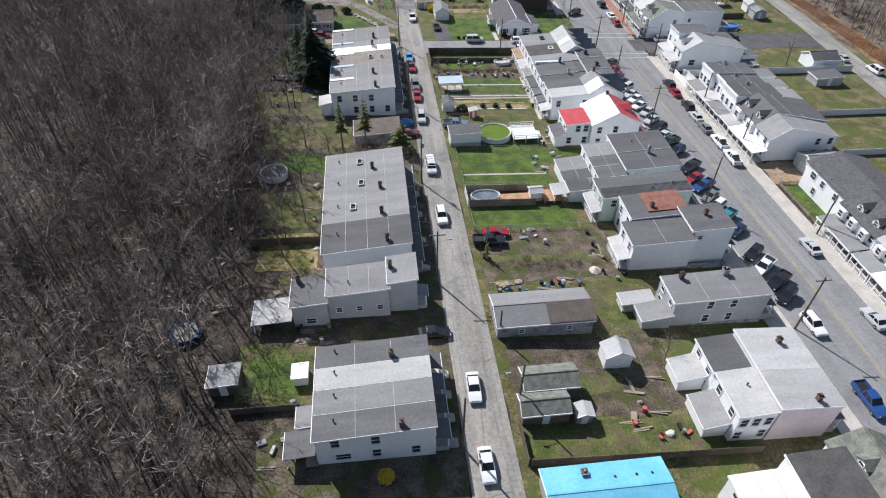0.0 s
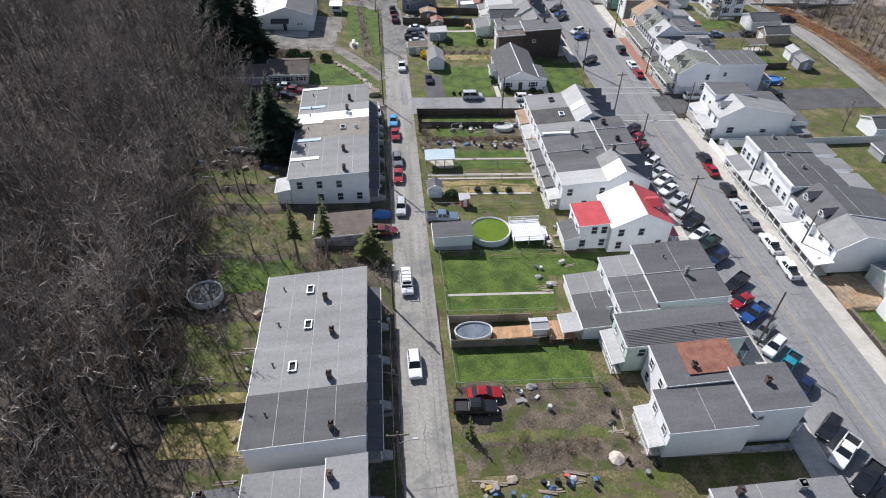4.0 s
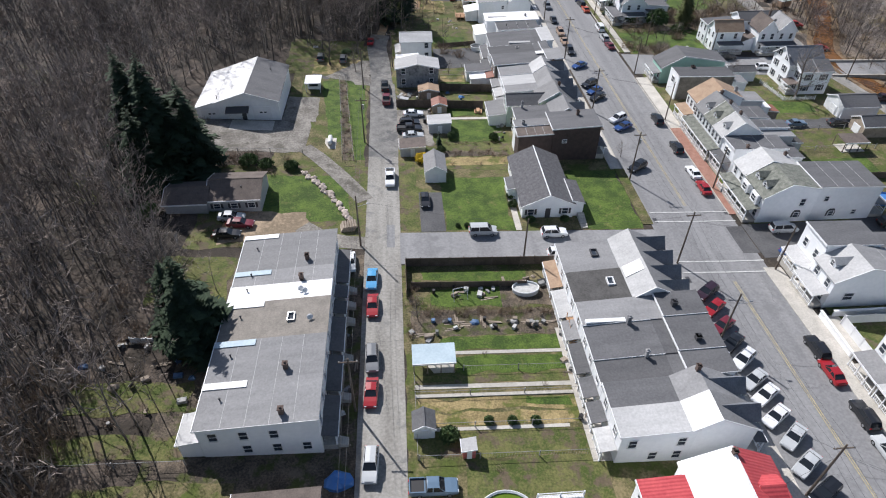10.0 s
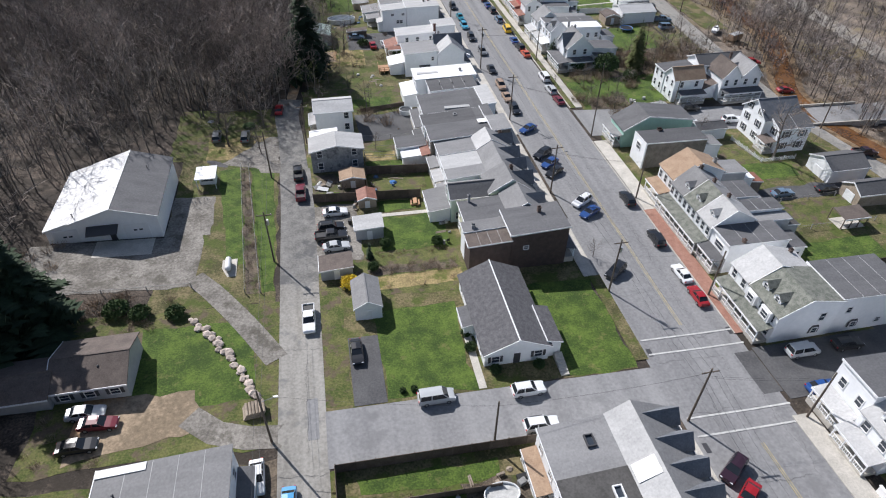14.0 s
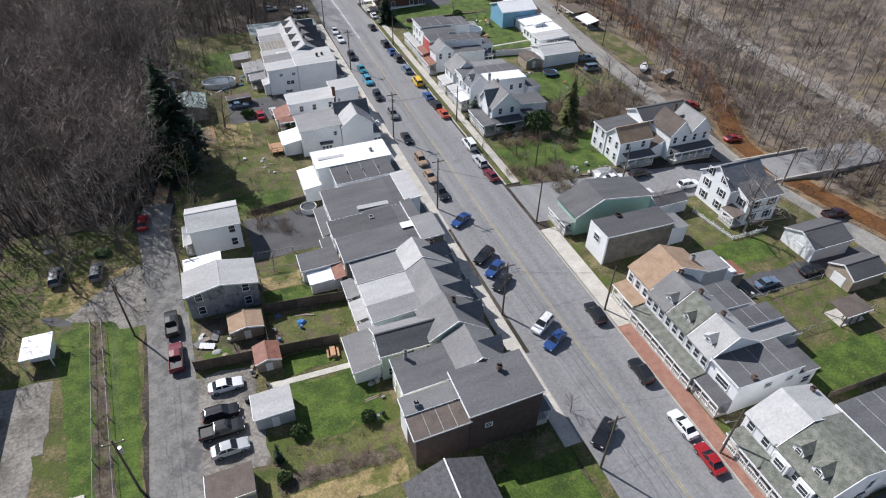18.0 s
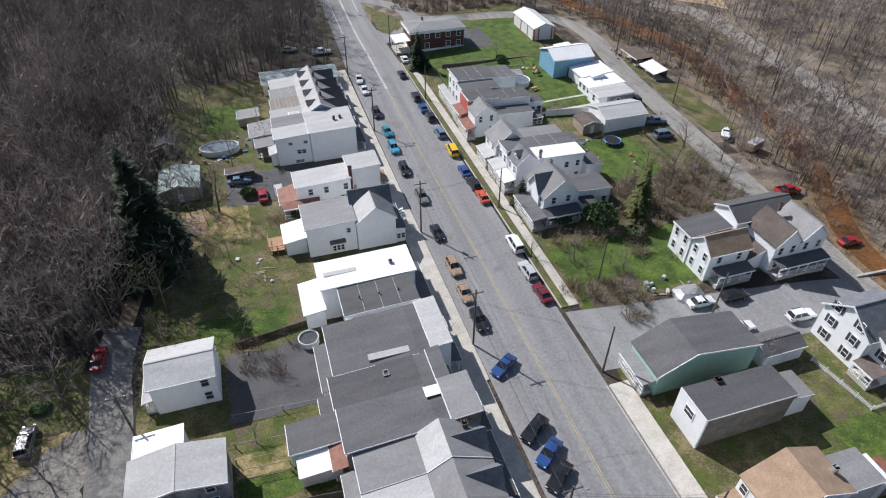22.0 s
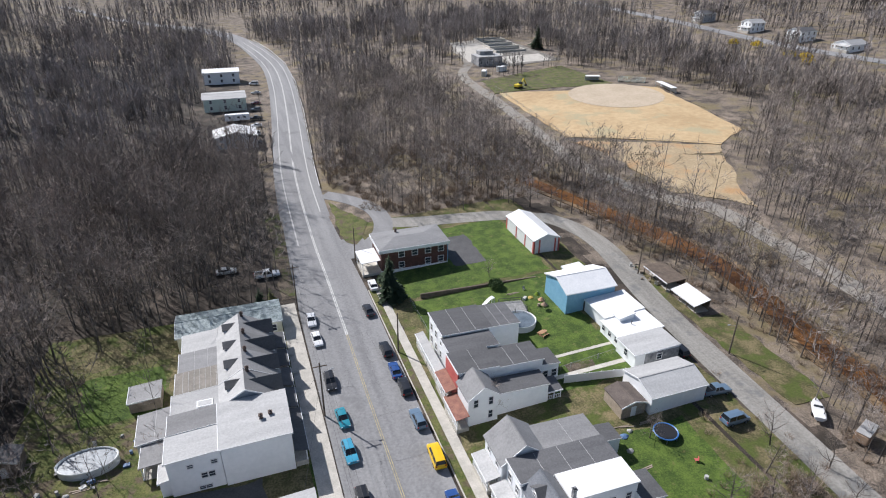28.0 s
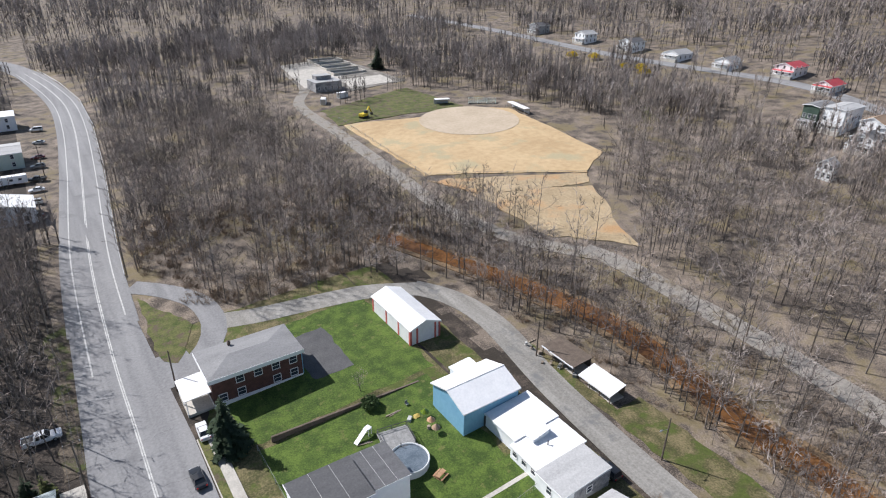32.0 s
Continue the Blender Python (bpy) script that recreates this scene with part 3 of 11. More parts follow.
def block(root, x0, x1, y0, y1, h, roof="mono", wall=None, cover=None, tilt=0.6, rise=1.8, over=0.25, ridge="y", seams=0, base=1.6, trim=True, back=None):
    """One body of a house in world metres: walls to a height over the root's ground, and its roof.
    mono: h at the east, h - tilt at the west. gable: eaves at h, rise to a ridge along x or y. hip: the same, hipped."""
    wall, cover = wall or SIDING_WHITE, cover or ROOF_GREY
    o = root.matrix_basis.translation
    a, b, c, d = x0 - o.x, x1 - o.x, y0 - o.y, y1 - o.y
    th = 0.16
    if roof == "mono":
        lo = h - tilt
        part("wall", prism([(a, -base), (b, -base), (b, h), (a, lo)], "y", c, d), wall, root)
        s = tilt / max(b - a, 0.1)
        p, q = lo - s * over, h + s * over
        part("roof", prism([(a - over, p), (b + over, q), (b + over, q + th), (a - over, p + th)], "y", c - 0.08, d + 0.08), cover, root)
        if trim:
            e = 0.09
            part("fascia", prism([(a - over - e, p - 0.12), (a - over, p - 0.12), (a - over, p + th + 0.05), (a - over - e, p + th + 0.05)], "y", c - 0.08, d + 0.08), TRIM, root, "white eave board")
            part("verge", prism([(a - over, p - 0.06), (b + over, q - 0.06), (b + over, q + th + 0.015), (a - over, p + th + 0.015)], "y", c - 0.08 - 0.04, c - 0.08), TRIM, root, "white verge board")
        if seams:
            for i in range(1, seams + 1):
                u = a + (b - a) * i / (seams + 1) + 0.1
                z = lo + s * (u - a) + th
                part("roof_seam", boxes((u - 0.024, u + 0.024, c, d, z - 0.02, z + 0.02)), SEAM, root, "pale lapped roofing seam")
    elif roof == "flat":
        part("wall", boxes((a, b, c, d, -base, h)), wall, root)
        part("roof", boxes((a - over, b + over, c - over, d + over, h, h + th)), cover, root)
    elif roof == "gable":
        if ridge == "y":
            m = (a + b) / 2
            part("wall", prism([(a, -base), (b, -base), (b, h), (m, h + rise), (a, h)], "y", c, d), wall, root)
            s = rise / (m - a)
            for side, lab, mat in ((-1, "", cover), (1, "", back or cover)):
                e = a - over if side < 0 else b + over
                ez = h - s * over
                part("roof_slope", prism([(e, ez), (m, h + rise), (m, h + rise + th), (e, ez + th)], "y", c - over, d + over), mat, root)
            part("ridge_cap", boxes((m - 0.12, m + 0.12, c - over, d + over, h + rise + th - 0.04, h + rise + th + 0.04)), cover, root)
            if trim:
                part("verge", prism([(a - over, h - s * over - 0.08), (m, h + rise - 0.08), (b + over, h - s * over - 0.08), (b + over, h - s * over + th + 0.03), (m, h + rise + th + 0.03), (a - over, h - s * over + th + 0.03)], "y", c - over - 0.08, c - over), TRIM, root, "white verge boards")
        else:
            m = (c + d) / 2
            part("wall", prism([(c, -base), (d, -base), (d, h), (m, h + rise), (c, h)], "x", a, b), wall, root)
            s = rise / (m - c)
            for e, mat in ((c - over, cover), (d + over, back or cover)):
                ez = h - s * over
                part("roof_slope", prism([(e, ez), (m, h + rise), (m, h + rise + th), (e, ez + th)], "x", a - over, b + over), mat, root)
            part("ridge_cap", boxes((a - over, b + over, m - 0.12, m + 0.12, h + rise + th - 0.04, h + rise + th + 0.04)), cover, root)
            if trim:
                part("verge", prism([(c - over, h - s * over - 0.08), (m, h + rise - 0.08), (d + over, h - s * over - 0.08), (d + over, h - s * over + th + 0.03), (m, h + rise + th + 0.03), (c - over, h - s * over + th + 0.03)], "x", a - over - 0.08, a - over), TRIM, root, "white verge boards")
                part("fascia", boxes((a - over, b + over, c - over - 0.07, c - over, h - s * over - 0.1, h - s * over + th)), TRIM, root, "white eave board")
    elif roof == "hip":
        part("wall", boxes((a, b, c, d, -base, h)), wall, root)
        bm = bmesh.new()
        k = min(b - a, d - c) / 2 + over
        e = [bm.verts.new(v) for v in ((a - over, c - over, h), (b + over, c - over, h), (b + over, d + over, h), (a - over, d + over, h))]
        if b - a >= d - c:
            r = [bm.verts.new((a - over + k, (c + d) / 2, h + rise)), bm.verts.new((b + over - k + 0.01, (c + d) / 2, h + rise))]
            bm.faces.new((e[0], e[1], r[1], r[0])), bm.faces.new((e[1], e[2], r[1])), bm.faces.new((e[2], e[3], r[0], r[1])), bm.faces.new((e[3], e[0], r[0]))
        else:
            r = [bm.verts.new(((a + b) / 2, c - over + k, h + rise)), bm.verts.new(((a + b) / 2, d + over - k + 0.01, h + rise))]
            bm.faces.new((e[0], e[1], r[0])), bm.faces.new((e[1], e[2], r[1], r[0])), bm.faces.new((e[2], e[3], r[1])), bm.faces.new((e[3], e[0], r[0], r[1]))
        bm.faces.new(e[::-1])
        part("roof", bm, cover, root)
        if trim:
            part("fascia", boxes((a - over, b + over, c - over - 0.06, c - over, h - 0.15, h + 0.06), (a - over - 0.06, a - over, c - over, d + over, h - 0.15, h + 0.06)), TRIM, root, "white eave boards")
    return (x0, x1, y0, y1)


def chimney(root, x, y, z, w=0.55, h=1.1, material=None):
    o = root.matrix_basis.translation
    bm = boxes((x - w / 2 - o.x, x + w / 2 - o.x, y - w / 2 - o.y, y + w / 2 - o.y, z - 0.6, z + h), (x - w / 2 - 0.07 - o.x, x + w / 2 + 0.07 - o.x, y - w / 2 - 0.07 - o.y, y + w / 2 + 0.07 - o.y, z + h - 0.14, z + h))
    add_rod(bm, (x - o.x, y - o.y, z + h), (x - o.x, y - o.y, z + h + 0.25), 0.14, 0.12, 8)
    return part("chimney", bm, material or CHIMNEY, root, "short brick chimney with a clay pot")


def skylight(root, x, y, z, w=1.0, d=1.5, material=None):
    o = root.matrix_basis.translation
    x, y = x - o.x, y - o.y
    f = part("skylight", boxes((x - w / 2, x - w / 2 + 0.14, y - d / 2, y + d / 2, z - 0.2, z + 0.35), (x + w / 2 - 0.14, x + w / 2, y - d / 2, y + d / 2, z - 0.2, z + 0.35),
                               (x - w / 2 + 0.14, x + w / 2 - 0.14, y - d / 2, y - d / 2 + 0.14, z - 0.2, z + 0.35), (x - w / 2 + 0.14, x + w / 2 - 0.14, y + d / 2 - 0.14, y + d / 2, z - 0.2, z + 0.35)), material or METAL, root, "raised metal roof hatch")
    part("pane", boxes((x - w / 2 + 0.14, x + w / 2 - 0.14, y - d / 2 + 0.14, y + d / 2 - 0.14, z, z + 0.1)), PANE, f)
    return f


def vent(root, x, y, z):
    o = root.matrix_basis.translation
    bm = add_rod(bmesh.new(), (x - o.x, y - o.y, z - 0.3), (x - o.x, y - o.y, z + 0.45), 0.09, 0.09, 8)
    add_rod(bm, (x - o.x, y - o.y, z + 0.45), (x - o.x, y - o.y, z + 0.55), 0.17, 0.05, 8)
    return part("vent_pipe", bm, TRIM_DARK, root)


def porch(root, x0, x1, y0, y1, h, cover=None, posts=3, side="W", deck=0.45, rail=True, tilt=0.35, post_mat=None):
    """A lean-to porch roof on posts over a deck. side: the open long side."""
    o = root.matrix_basis.translation
    a, b, c, d = x0 - o.x, x1 - o.x, y0 - o.y, y1 - o.y
    cover, pm = cover or ROOF_GREY, post_mat or TRIM
    if side == "W":
        pr = prism([(a - 0.2, h - tilt), (b, h), (b, h + 0.12), (a - 0.2, h - tilt + 0.12)], "y", c - 0.1, d + 0.1)
        edge = boxes((a - 0.28, a - 0.2, c - 0.1, d + 0.1, h - tilt - 0.14, h - tilt + 0.14))
        spots = [(a + 0.08, c + 0.1 + (d - c - 0.2) * i / max(posts - 1, 1)) for i in range(posts)]
        rails = [(a + 0.04, a + 0.12, c, d)]
    elif side == "E":
        pr = prism([(a, h), (b + 0.2, h - tilt), (b + 0.2, h - tilt + 0.12), (a, h + 0.12)], "y", c - 0.1, d + 0.1)
        edge = boxes((b + 0.2, b + 0.28, c - 0.1, d + 0.1, h - tilt - 0.14, h - tilt + 0.14))
        spots = [(b - 0.08, c + 0.1 + (d - c - 0.2) * i / max(posts - 1, 1)) for i in range(posts)]
        rails = [(b - 0.12, b - 0.04, c, d)]
    else:
        pr = prism([(c - 0.2, h - tilt), (d, h), (d, h + 0.12), (c - 0.2, h - tilt + 0.12)], "x", a - 0.1, b + 0.1)
        edge = boxes((a - 0.1, b + 0.1, c - 0.28, c - 0.2, h - tilt - 0.14, h - tilt + 0.14))
        spots = [(a + 0.1 + (b - a - 0.2) * i / max(posts - 1, 1), c + 0.08) for i in range(posts)]
        rails = [(a, b, c + 0.04, c + 0.12)]
    part("porch_roof", pr, cover, root)
    part("porch_edge", edge, TRIM, root, "white porch eave board")
    part("porch_deck", boxes((a, b, c, d, -1.2, deck)), CONCRETE, root)
    pm_me = shared(("porch_post", round(h - tilt - deck, 1), pm.name), lambda: bm_mesh("porch_post", boxes((-0.07, 0.07, -0.07, 0.07, 0, h - tilt - deck + 0.06), (-0.11, 0.11, -0.11, 0.11, 0, 0.2)), pm))
    for x, y in spots:
        piece("porch_post", pm_me, root, at=pose(x, y, deck))
    if rail:
        for r in rails:
            bm = boxes((*r, deck + 0.82, deck + 0.9), (*r, deck + 0.12, deck + 0.18))
            lx, ly = r[1] - r[0], r[3] - r[2]
            n = int(max(lx, ly) / 0.3)
            for i in range(n):
                u = (i + 0.5) / n
                if lx > ly:
                    add_box(bm, r[0] + lx * u - 0.03, r[0] + lx * u + 0.03, r[2], r[3], deck + 0.18, deck + 0.82)
                else:
                    add_box(bm, r[0], r[1], r[2] + ly * u - 0.03, r[2] + ly * u + 0.03, deck + 0.18, deck + 0.82)
            part("railing", bm, pm, root)


def steps(root, x0, x1, y0, y1, top, way="E", n=4, material=None):
    """A solid flight of steps, highest at the start, falling towards way."""
    o = root.matrix_basis.translation
    a, b, c, d = x0 - o.x, x1 - o.x, y0 - o.y, y1 - o.y
    u0, u1 = (a, b) if way == "E" else (b, a) if way == "W" else (d, c)
    rim = []
    for i in range(n):
        z = top * (n - i) / (n + 1)
        rim += [(u0 + (u1 - u0) * i / n, z), (u0 + (u1 - u0) * (i + 1) / n, z)]
    rim = [(u0, -0.5)] + rim + [(u1, -0.5)]
    bm = prism(rim, "y", c, d) if way in "EW" else prism(rim, "x", a, b)
    return part("front_steps", bm, material or CONCRETE, root)


def dormer(root, x, y, z, w=1.6, run=1.8, h=1.1, face="W", cover=None, wall=None):
    """A small gabled dormer with one window, standing out of a roof slope."""
    o = root.matrix_basis.translation
    x, y = x - o.x, y - o.y
    cover, wall = cover or ROOF_GREY, wall or SIDING_WHITE
    s = -1 if face == "W" else 1
    e = part("dormer", prism([(y - w / 2, z - 0.8), (y + w / 2, z - 0.8), (y + w / 2, z + h), (y, z + h + 0.6), (y - w / 2, z + h)], "x", x, x - s * run), wall, root)
    for q in (-1, 1):
        part("dormer_roof", prism([(y + q * (w / 2 + 0.2), z + h - 0.15), (y, z + h + 0.6), (y, z + h + 0.72), (y + q * (w / 2 + 0.2), z + h - 0.03)], "x", x + s * 0.2, x - s * run), cover, e)
    add_window(e, x + s * 0.012, y, z + 0.1, -90 if face == "W" else 90, 0.7, 0.9)
    return e


def house(label, x, y, name="house", category="house", group=""):
    return thing(name, label, category, x, y, group=group)


# ---- roads, pavements, lawns ----
rect("alley_road", 7.6, 13.7, -20, 190, ALLEY, 0.05, "pale worn asphalt alley with cracks and patches", category="road")
ribbon("alley_road_north", ((10.65, 189.9), (10.6, 212), (10.2, 226)), 6.2, LANE, 0.05, "grey patched asphalt alley", category="road")
ribbon("lane_road", ((10.2, 225.9), (9.8, 232), (9.4, 240), (8.6, 250), (9.6, 258)), 5.4, LANE, 0.055, "grey patched lane that bends into the trees", category="road")
ribbon("wood_path", ((9.5, 257.5), (10.6, 264), (11.2, 274), (11.6, 290)), 2.4, TRACK, 0.05, "tan dirt path at the edge of the trees", category="path")
sheet("lane_mouth", ((-4.0, 229.0), (7.4, 224.5), (7.4, 240.0), (2.0, 238.0)), GRAVEL, 0.045, "gravelled ground where a track leaves the lane", category="track", wobble=1.6, step=1.2)
rect("main_road", 59.8, 76.0, -20, 200, ASPHALT, 0.06, "grey asphalt main street with cracks", category="road")
ribbon("main_road_north", ((68.4, 198), (68.2, 240), (68.3, 300), (68.6, 346)), 15.6, ASPHALT, 0.075, "grey asphalt main street", category="road")
sheet("main_road_taper", ((60.8, 345.5), (76.4, 345.5), (75.0, 394), (62.6, 394)), ASPHALT, 0.07, "grey asphalt road where it narrows", category="road")
ribbon("main_road_hill", ((68.8, 388), (70.8, 428), (76.9, 500), (81.0, 560), (81.8, 610), (77.5, 660), (70, 712), (54, 765), (14, 820), (-70, 872)), 13.6, ASPHALT, 0.078, "grey asphalt road that curves into the woods", category="road")
rect("side_road", 13.6, 59.9, 155.6, 164.0, ASPHALT, 0.052, "grey asphalt side street", category="road")
rect("side_road_east", 76.8, 112, 155.6, 165.0, BLACKTOP, 0.052, "dark asphalt side street beside parked cars", category="road")
sheet("side_road_bridge", ((76.8, 228.5), (128, 224.0), (128, 234.0), (76.8, 241.0)), ASPHALT, 0.052, "grey asphalt side street towards the bridge", category="road")
ribbon("back_lane", ((128, -20), (129, 60), (130, 120), (134, 170), (134.5, 195), (133, 215), (129, 240), (131.5, 290), (134, 320), (138, 345), (136, 358), (131, 366)), 6.4, ALLEY, 0.06, "pale gravel lane behind the yards", category="road")
ribbon("valley_road", ((170, -20), (174, 100), (176, 200), (176, 277), (178, 309), (179, 343), (177, 356)), 5.8, LANE_PALE, 0.08, "pale grey worn asphalt road along the creek", category="road")
ribbon("valley_track", ((177.5, 352), (168.5, 368), (164.8, 381), (162.3, 402), (164.7, 433), (168.4, 483), (171.6, 531), (186, 560), (192, 600)), 5.2, LANE_PALE, 0.09, "pale worn track towards the treatment plant", category="road")
ribbon("hill_road", ((372, 760), (371, 634), (364, 510), (371, 410), (352, 352), (330, 250)), 8.0, ASPHALT, 0.1, "grey asphalt road on the far hillside", category="road")
ribbon("driveway_north", ((-6.0, 193.5), (-3, 190), (2.5, 182), (7.3, 174.0)), 3.4, GRAVEL, 0.06, "gravel drive from the barn to the alley", category="driveway")
rect("pavement_west", 56.4, 59.8, -20, 153.0, CONCRETE, 0.17, "pale concrete pavement beside parked cars", category="pavement")
rect("pavement_west_mid", 57.4, 59.8, 184, 232, CONCRETE, 0.17, "pale concrete pavement before the terrace", category="pavement")
rect("pavement_west_north", 57.0, 60.2, 232, 345, CONCRETE, 0.172, "pale concrete pavement before the terrace", category="pavement")
rect("pavement_corner", 58.2, 60.2, 165.5, 184, ROUGH, 0.13, "grassy verge beside the road", category="verge")
rect("pavement_east", 75.2, 78.2, -20, 153, CONCRETE, 0.17, "pale concrete pavement before shops", category="pavement")
rect("pavement_east_brick", 75.8, 78.6, 168, 200, PAVING_RED, 0.17, "red brick pavement before porches", category="pavement")
rect("pavement_east_mid", 76.2, 79.2, 200, 226, CONCRETE, 0.17, "pale concrete pavement slabs", category="pavement")
rect("pavement_east_verge", 76.6, 78.0, 242, 345, YARD, 0.13, "narrow grass verge along the kerb", category="verge")
rect("pavement_east_north", 78.0, 79.7, 242, 345, CONCRETE, 0.17, "pale concrete pavement", category="pavement")


def kerb(x, y0, y1):
    n = int((y1 - y0) / 4)
    v, f = [], []
    for i in range(n + 1):
        y = y0 + (y1 - y0) * i / n
        z = gz(x, y)
        v += [(x - 0.09, y, z - 0.2), (x - 0.09, y, z + 0.2), (x + 0.09, y, z + 0.2), (x + 0.09, y, z - 0.2)]
        if i:
            k = 4 * i
            f += [(k - 4, k - 3, k + 1, k), (k - 3, k - 2, k + 2, k + 1), (k - 2, k - 1, k + 3, k + 2)]
    setting("kerb", mesh_of("kerb", v, f, CONCRETE), "raised concrete kerb", "kerb")


for x, y0, y1 in ((59.8, -20, 153), (75.2, -20, 153), (75.8, 168, 226), (59.7, 184, 232), (76.6, 242, 345), (60.2, 232, 345)):
    kerb(x, y0, y1)


def stripe(name, line, width, material, offset=0.0, lift=0.105):
    ribbon(name, line, width, material, lift, "worn painted road line", offset=offset, category="road marking")


CENTRE = ((68.6, -20), (68.6, 150))
for off in (-0.16, 0.16):
    stripe("road_marking", CENTRE, 0.11, PAINT_YELLOW, off)
    stripe("road_marking", ((68.4, 171), (68.3, 240), (68.4, 300), (68.7, 330)), 0.11, PAINT_YELLOW, off)
    stripe("road_marking", ((68.7, 330), (68.8, 352), (68.9, 380), (70.8, 428), (76.9, 500), (81.0, 560), (81.8, 610), (77.5, 660), (70, 712)), 0.22, PAINT_WHITE, off)
for off, y0 in ((-4.3, 372), (4.3, 392)):
    stripe("road_marking", ((69.0 if y0 < 380 else 69.2, y0), (70.8, 428), (76.9, 500), (81.0, 560), (81.8, 610), (77.5, 660), (70, 712)), 0.3, PAINT_WHITE, off)
for y in (152.2, 155.0, 166.2, 169.0):
    stripe("road_marking", ((60.6, y), (76.2, y)), 0.28, PAINT_WHITE)


crack_v, crack_f = [], []


def crack(x0, y0, x1, y1, wander=0.5, width=0.05):
    n = max(4, int(math.hypot(x1 - x0, y1 - y0) / 0.6))
    k, d = len(crack_v), Vector((y0 - y1, x1 - x0)).normalized()
    for i in range(n + 1):
        u = i / n
        x = x0 + (x1 - x0) * u + wander * noise.noise((x0 + u * 7, y0, 1)) + 0.15 * noise.noise((u * 40, y0, 3))
        y = y0 + (y1 - y0) * u + wander * noise.noise((x0, y0 + u * 7, 4)) + 0.15 * noise.noise((u * 40, x0, 5))
        w = width * (0.3 + 0.7 * abs(noise.noise((x, y, 7))) * 2) * 0.5
        crack_v.extend(((x - d.x * w, y - d.y * w, gz(x, y) + 0.098), (x + d.x * w, y + d.y * w, gz(x, y) + 0.098)))
        if i:
            j = k + 2 * i
            crack_f.append((j - 2, j - 1, j + 1, j))


rng = random.Random(11)
for i in range(34):
    y = 40 + i * 9.4 + rng.uniform(-3, 3)
    crack(60.5 + rng.uniform(0, 1), y, 76 - rng.uniform(0, 4), y + rng.uniform(-1.5, 1.5), 0.8)
for i in range(26):
    y = 40 + rng.uniform(0, 300)
    x = rng.choice((64.5, 66.2, 71.0, 73.2))
    crack(x, y, x + rng.uniform(-0.8, 0.8), y + rng.uniform(10, 26), 1.0)
for i in range(11):
    y = 30 + i * 18 + rng.uniform(-3, 3)
    crack(7.8, y, 13.5, y + rng.uniform(-0.8, 0.8), 0.5, 0.05)
for i in range(6):
    y = 30 + i * 32
    crack(10.6 + rng.uniform(-1.5, 1.5), y, 10.6 + rng.uniform(-1.5, 1.5), y + 15, 0.7, 0.05)
setting("road_cracks", mesh_of("road_cracks", crack_v, crack_f, CRACK), "dark sealed cracks in the asphalt", "road crack")
rect("road_patch", 11.3, 12.7, 160.0, 166.4, ASPHALT, 0.066, "grey trench patch in the asphalt", category="road patch")
rect("road_patch_east", 73.6, 76.6, 157.0, 164.5, BLACKTOP, 0.072, "darker asphalt resurfaced corner", category="road patch")


def lawn(x0, x1, y0, y1, mat=None, lift=0.03, label="", name="lawn"):
    m = mat or LAWN
    return rect(name, x0, x1, y0, y1, m, lift, label or "patchy spring grass in a back yard", kind="structure", category="grass", wobble=0.9)


# whole town floor first, then the plots on it
lawn(13.7, 57.5, -20, 155.6, ROUGH, 0.012, "dry yellowish yard grass between houses", "yard_ground")
lawn(12.6, 58.2, 164, 262, ROUGH, 0.012, "dry yellowish yard grass between houses", "yard_ground_mid")
lawn(14, 60, 262, 345, ROUGH, 0.012, "dry yellowish yard grass between houses", "yard_ground_north")
lawn(-17, 7.6, -20, 158, DIRT, 0.01, "bare trodden ground behind the terraces", "yard_ground_west")
lawn(80.6, 131, -20, 156, ROUGH, 0.012, "dry yellowish yard grass behind houses", "yard_ground_east")
lawn(78.6, 131, 165, 229, ROUGH, 0.012, "dry yellowish yard grass behind houses", "yard_ground_east_mid")
lawn(79.7, 128, 240, 380, ROUGH, 0.012, "dry yellowish yard grass behind houses", "yard_ground_east_north")
lawn(-12, 7.0, 186, 250, ROUGH, 0.014, "rough grass beside the barn lot", "verge_barn")
lawn(-22, 8.0, 160, 186, YARD, 0.012, "rough grass round the bungalow", "verge_bungalow")
# west of the terraces
lawn(-24, -9.0, 107.5, 118, YARD)
lawn(-29, -12.5, 121, 124.5, YARD)
lawn(-29, -14, 127.5, 132.5, YARD)
lawn(-19.5, -7, 98.5, 106.0, LAWN)
lawn(-17, -6, 107.5, 118, ROUGH, 0.036)
lawn(-22, -12, 82, 92, YARD)
lawn(-21, -11.5, 71, 80, STRAW)
lawn(-21, -11, 46, 55.5, YARD)
lawn(-25, -13, 147, 158, YARD)
lawn(-19.8, -12.0, 47.5, 53, LAWN, 0.034)
# between the alley and the main street
lawn(15.4, 37.5, 34.8, 40.0, YARD)
lawn(15.4, 39, 54, 64.6, YARD)
lawn(15, 39, 66, 70.5, DIRT, 0.03)
lawn(15, 38, 71.5, 79, DIRT, 0.03)
lawn(17, 36, 70.4, 72.0, YARD, 0.036)
lawn(15.4, 37.5, 40.5, 53.5, DIRT, 0.026)
lawn(22, 30, 44, 47, YARD, 0.034)
lawn(15.2, 34, 79.2, 85.6, LAWN)
lawn(15.4, 32.6, 92.6, 105.6, LAWN)
lawn(32.6, 42.5, 100.5, 105.6, LAWN, 0.028)
lawn(20.4, 37.6, 105.8, 119.5, YARD)
lawn(22, 34, 106, 110, LAWN, 0.034)
lawn(15.0, 37.0, 119.8, 123.4, YARD)
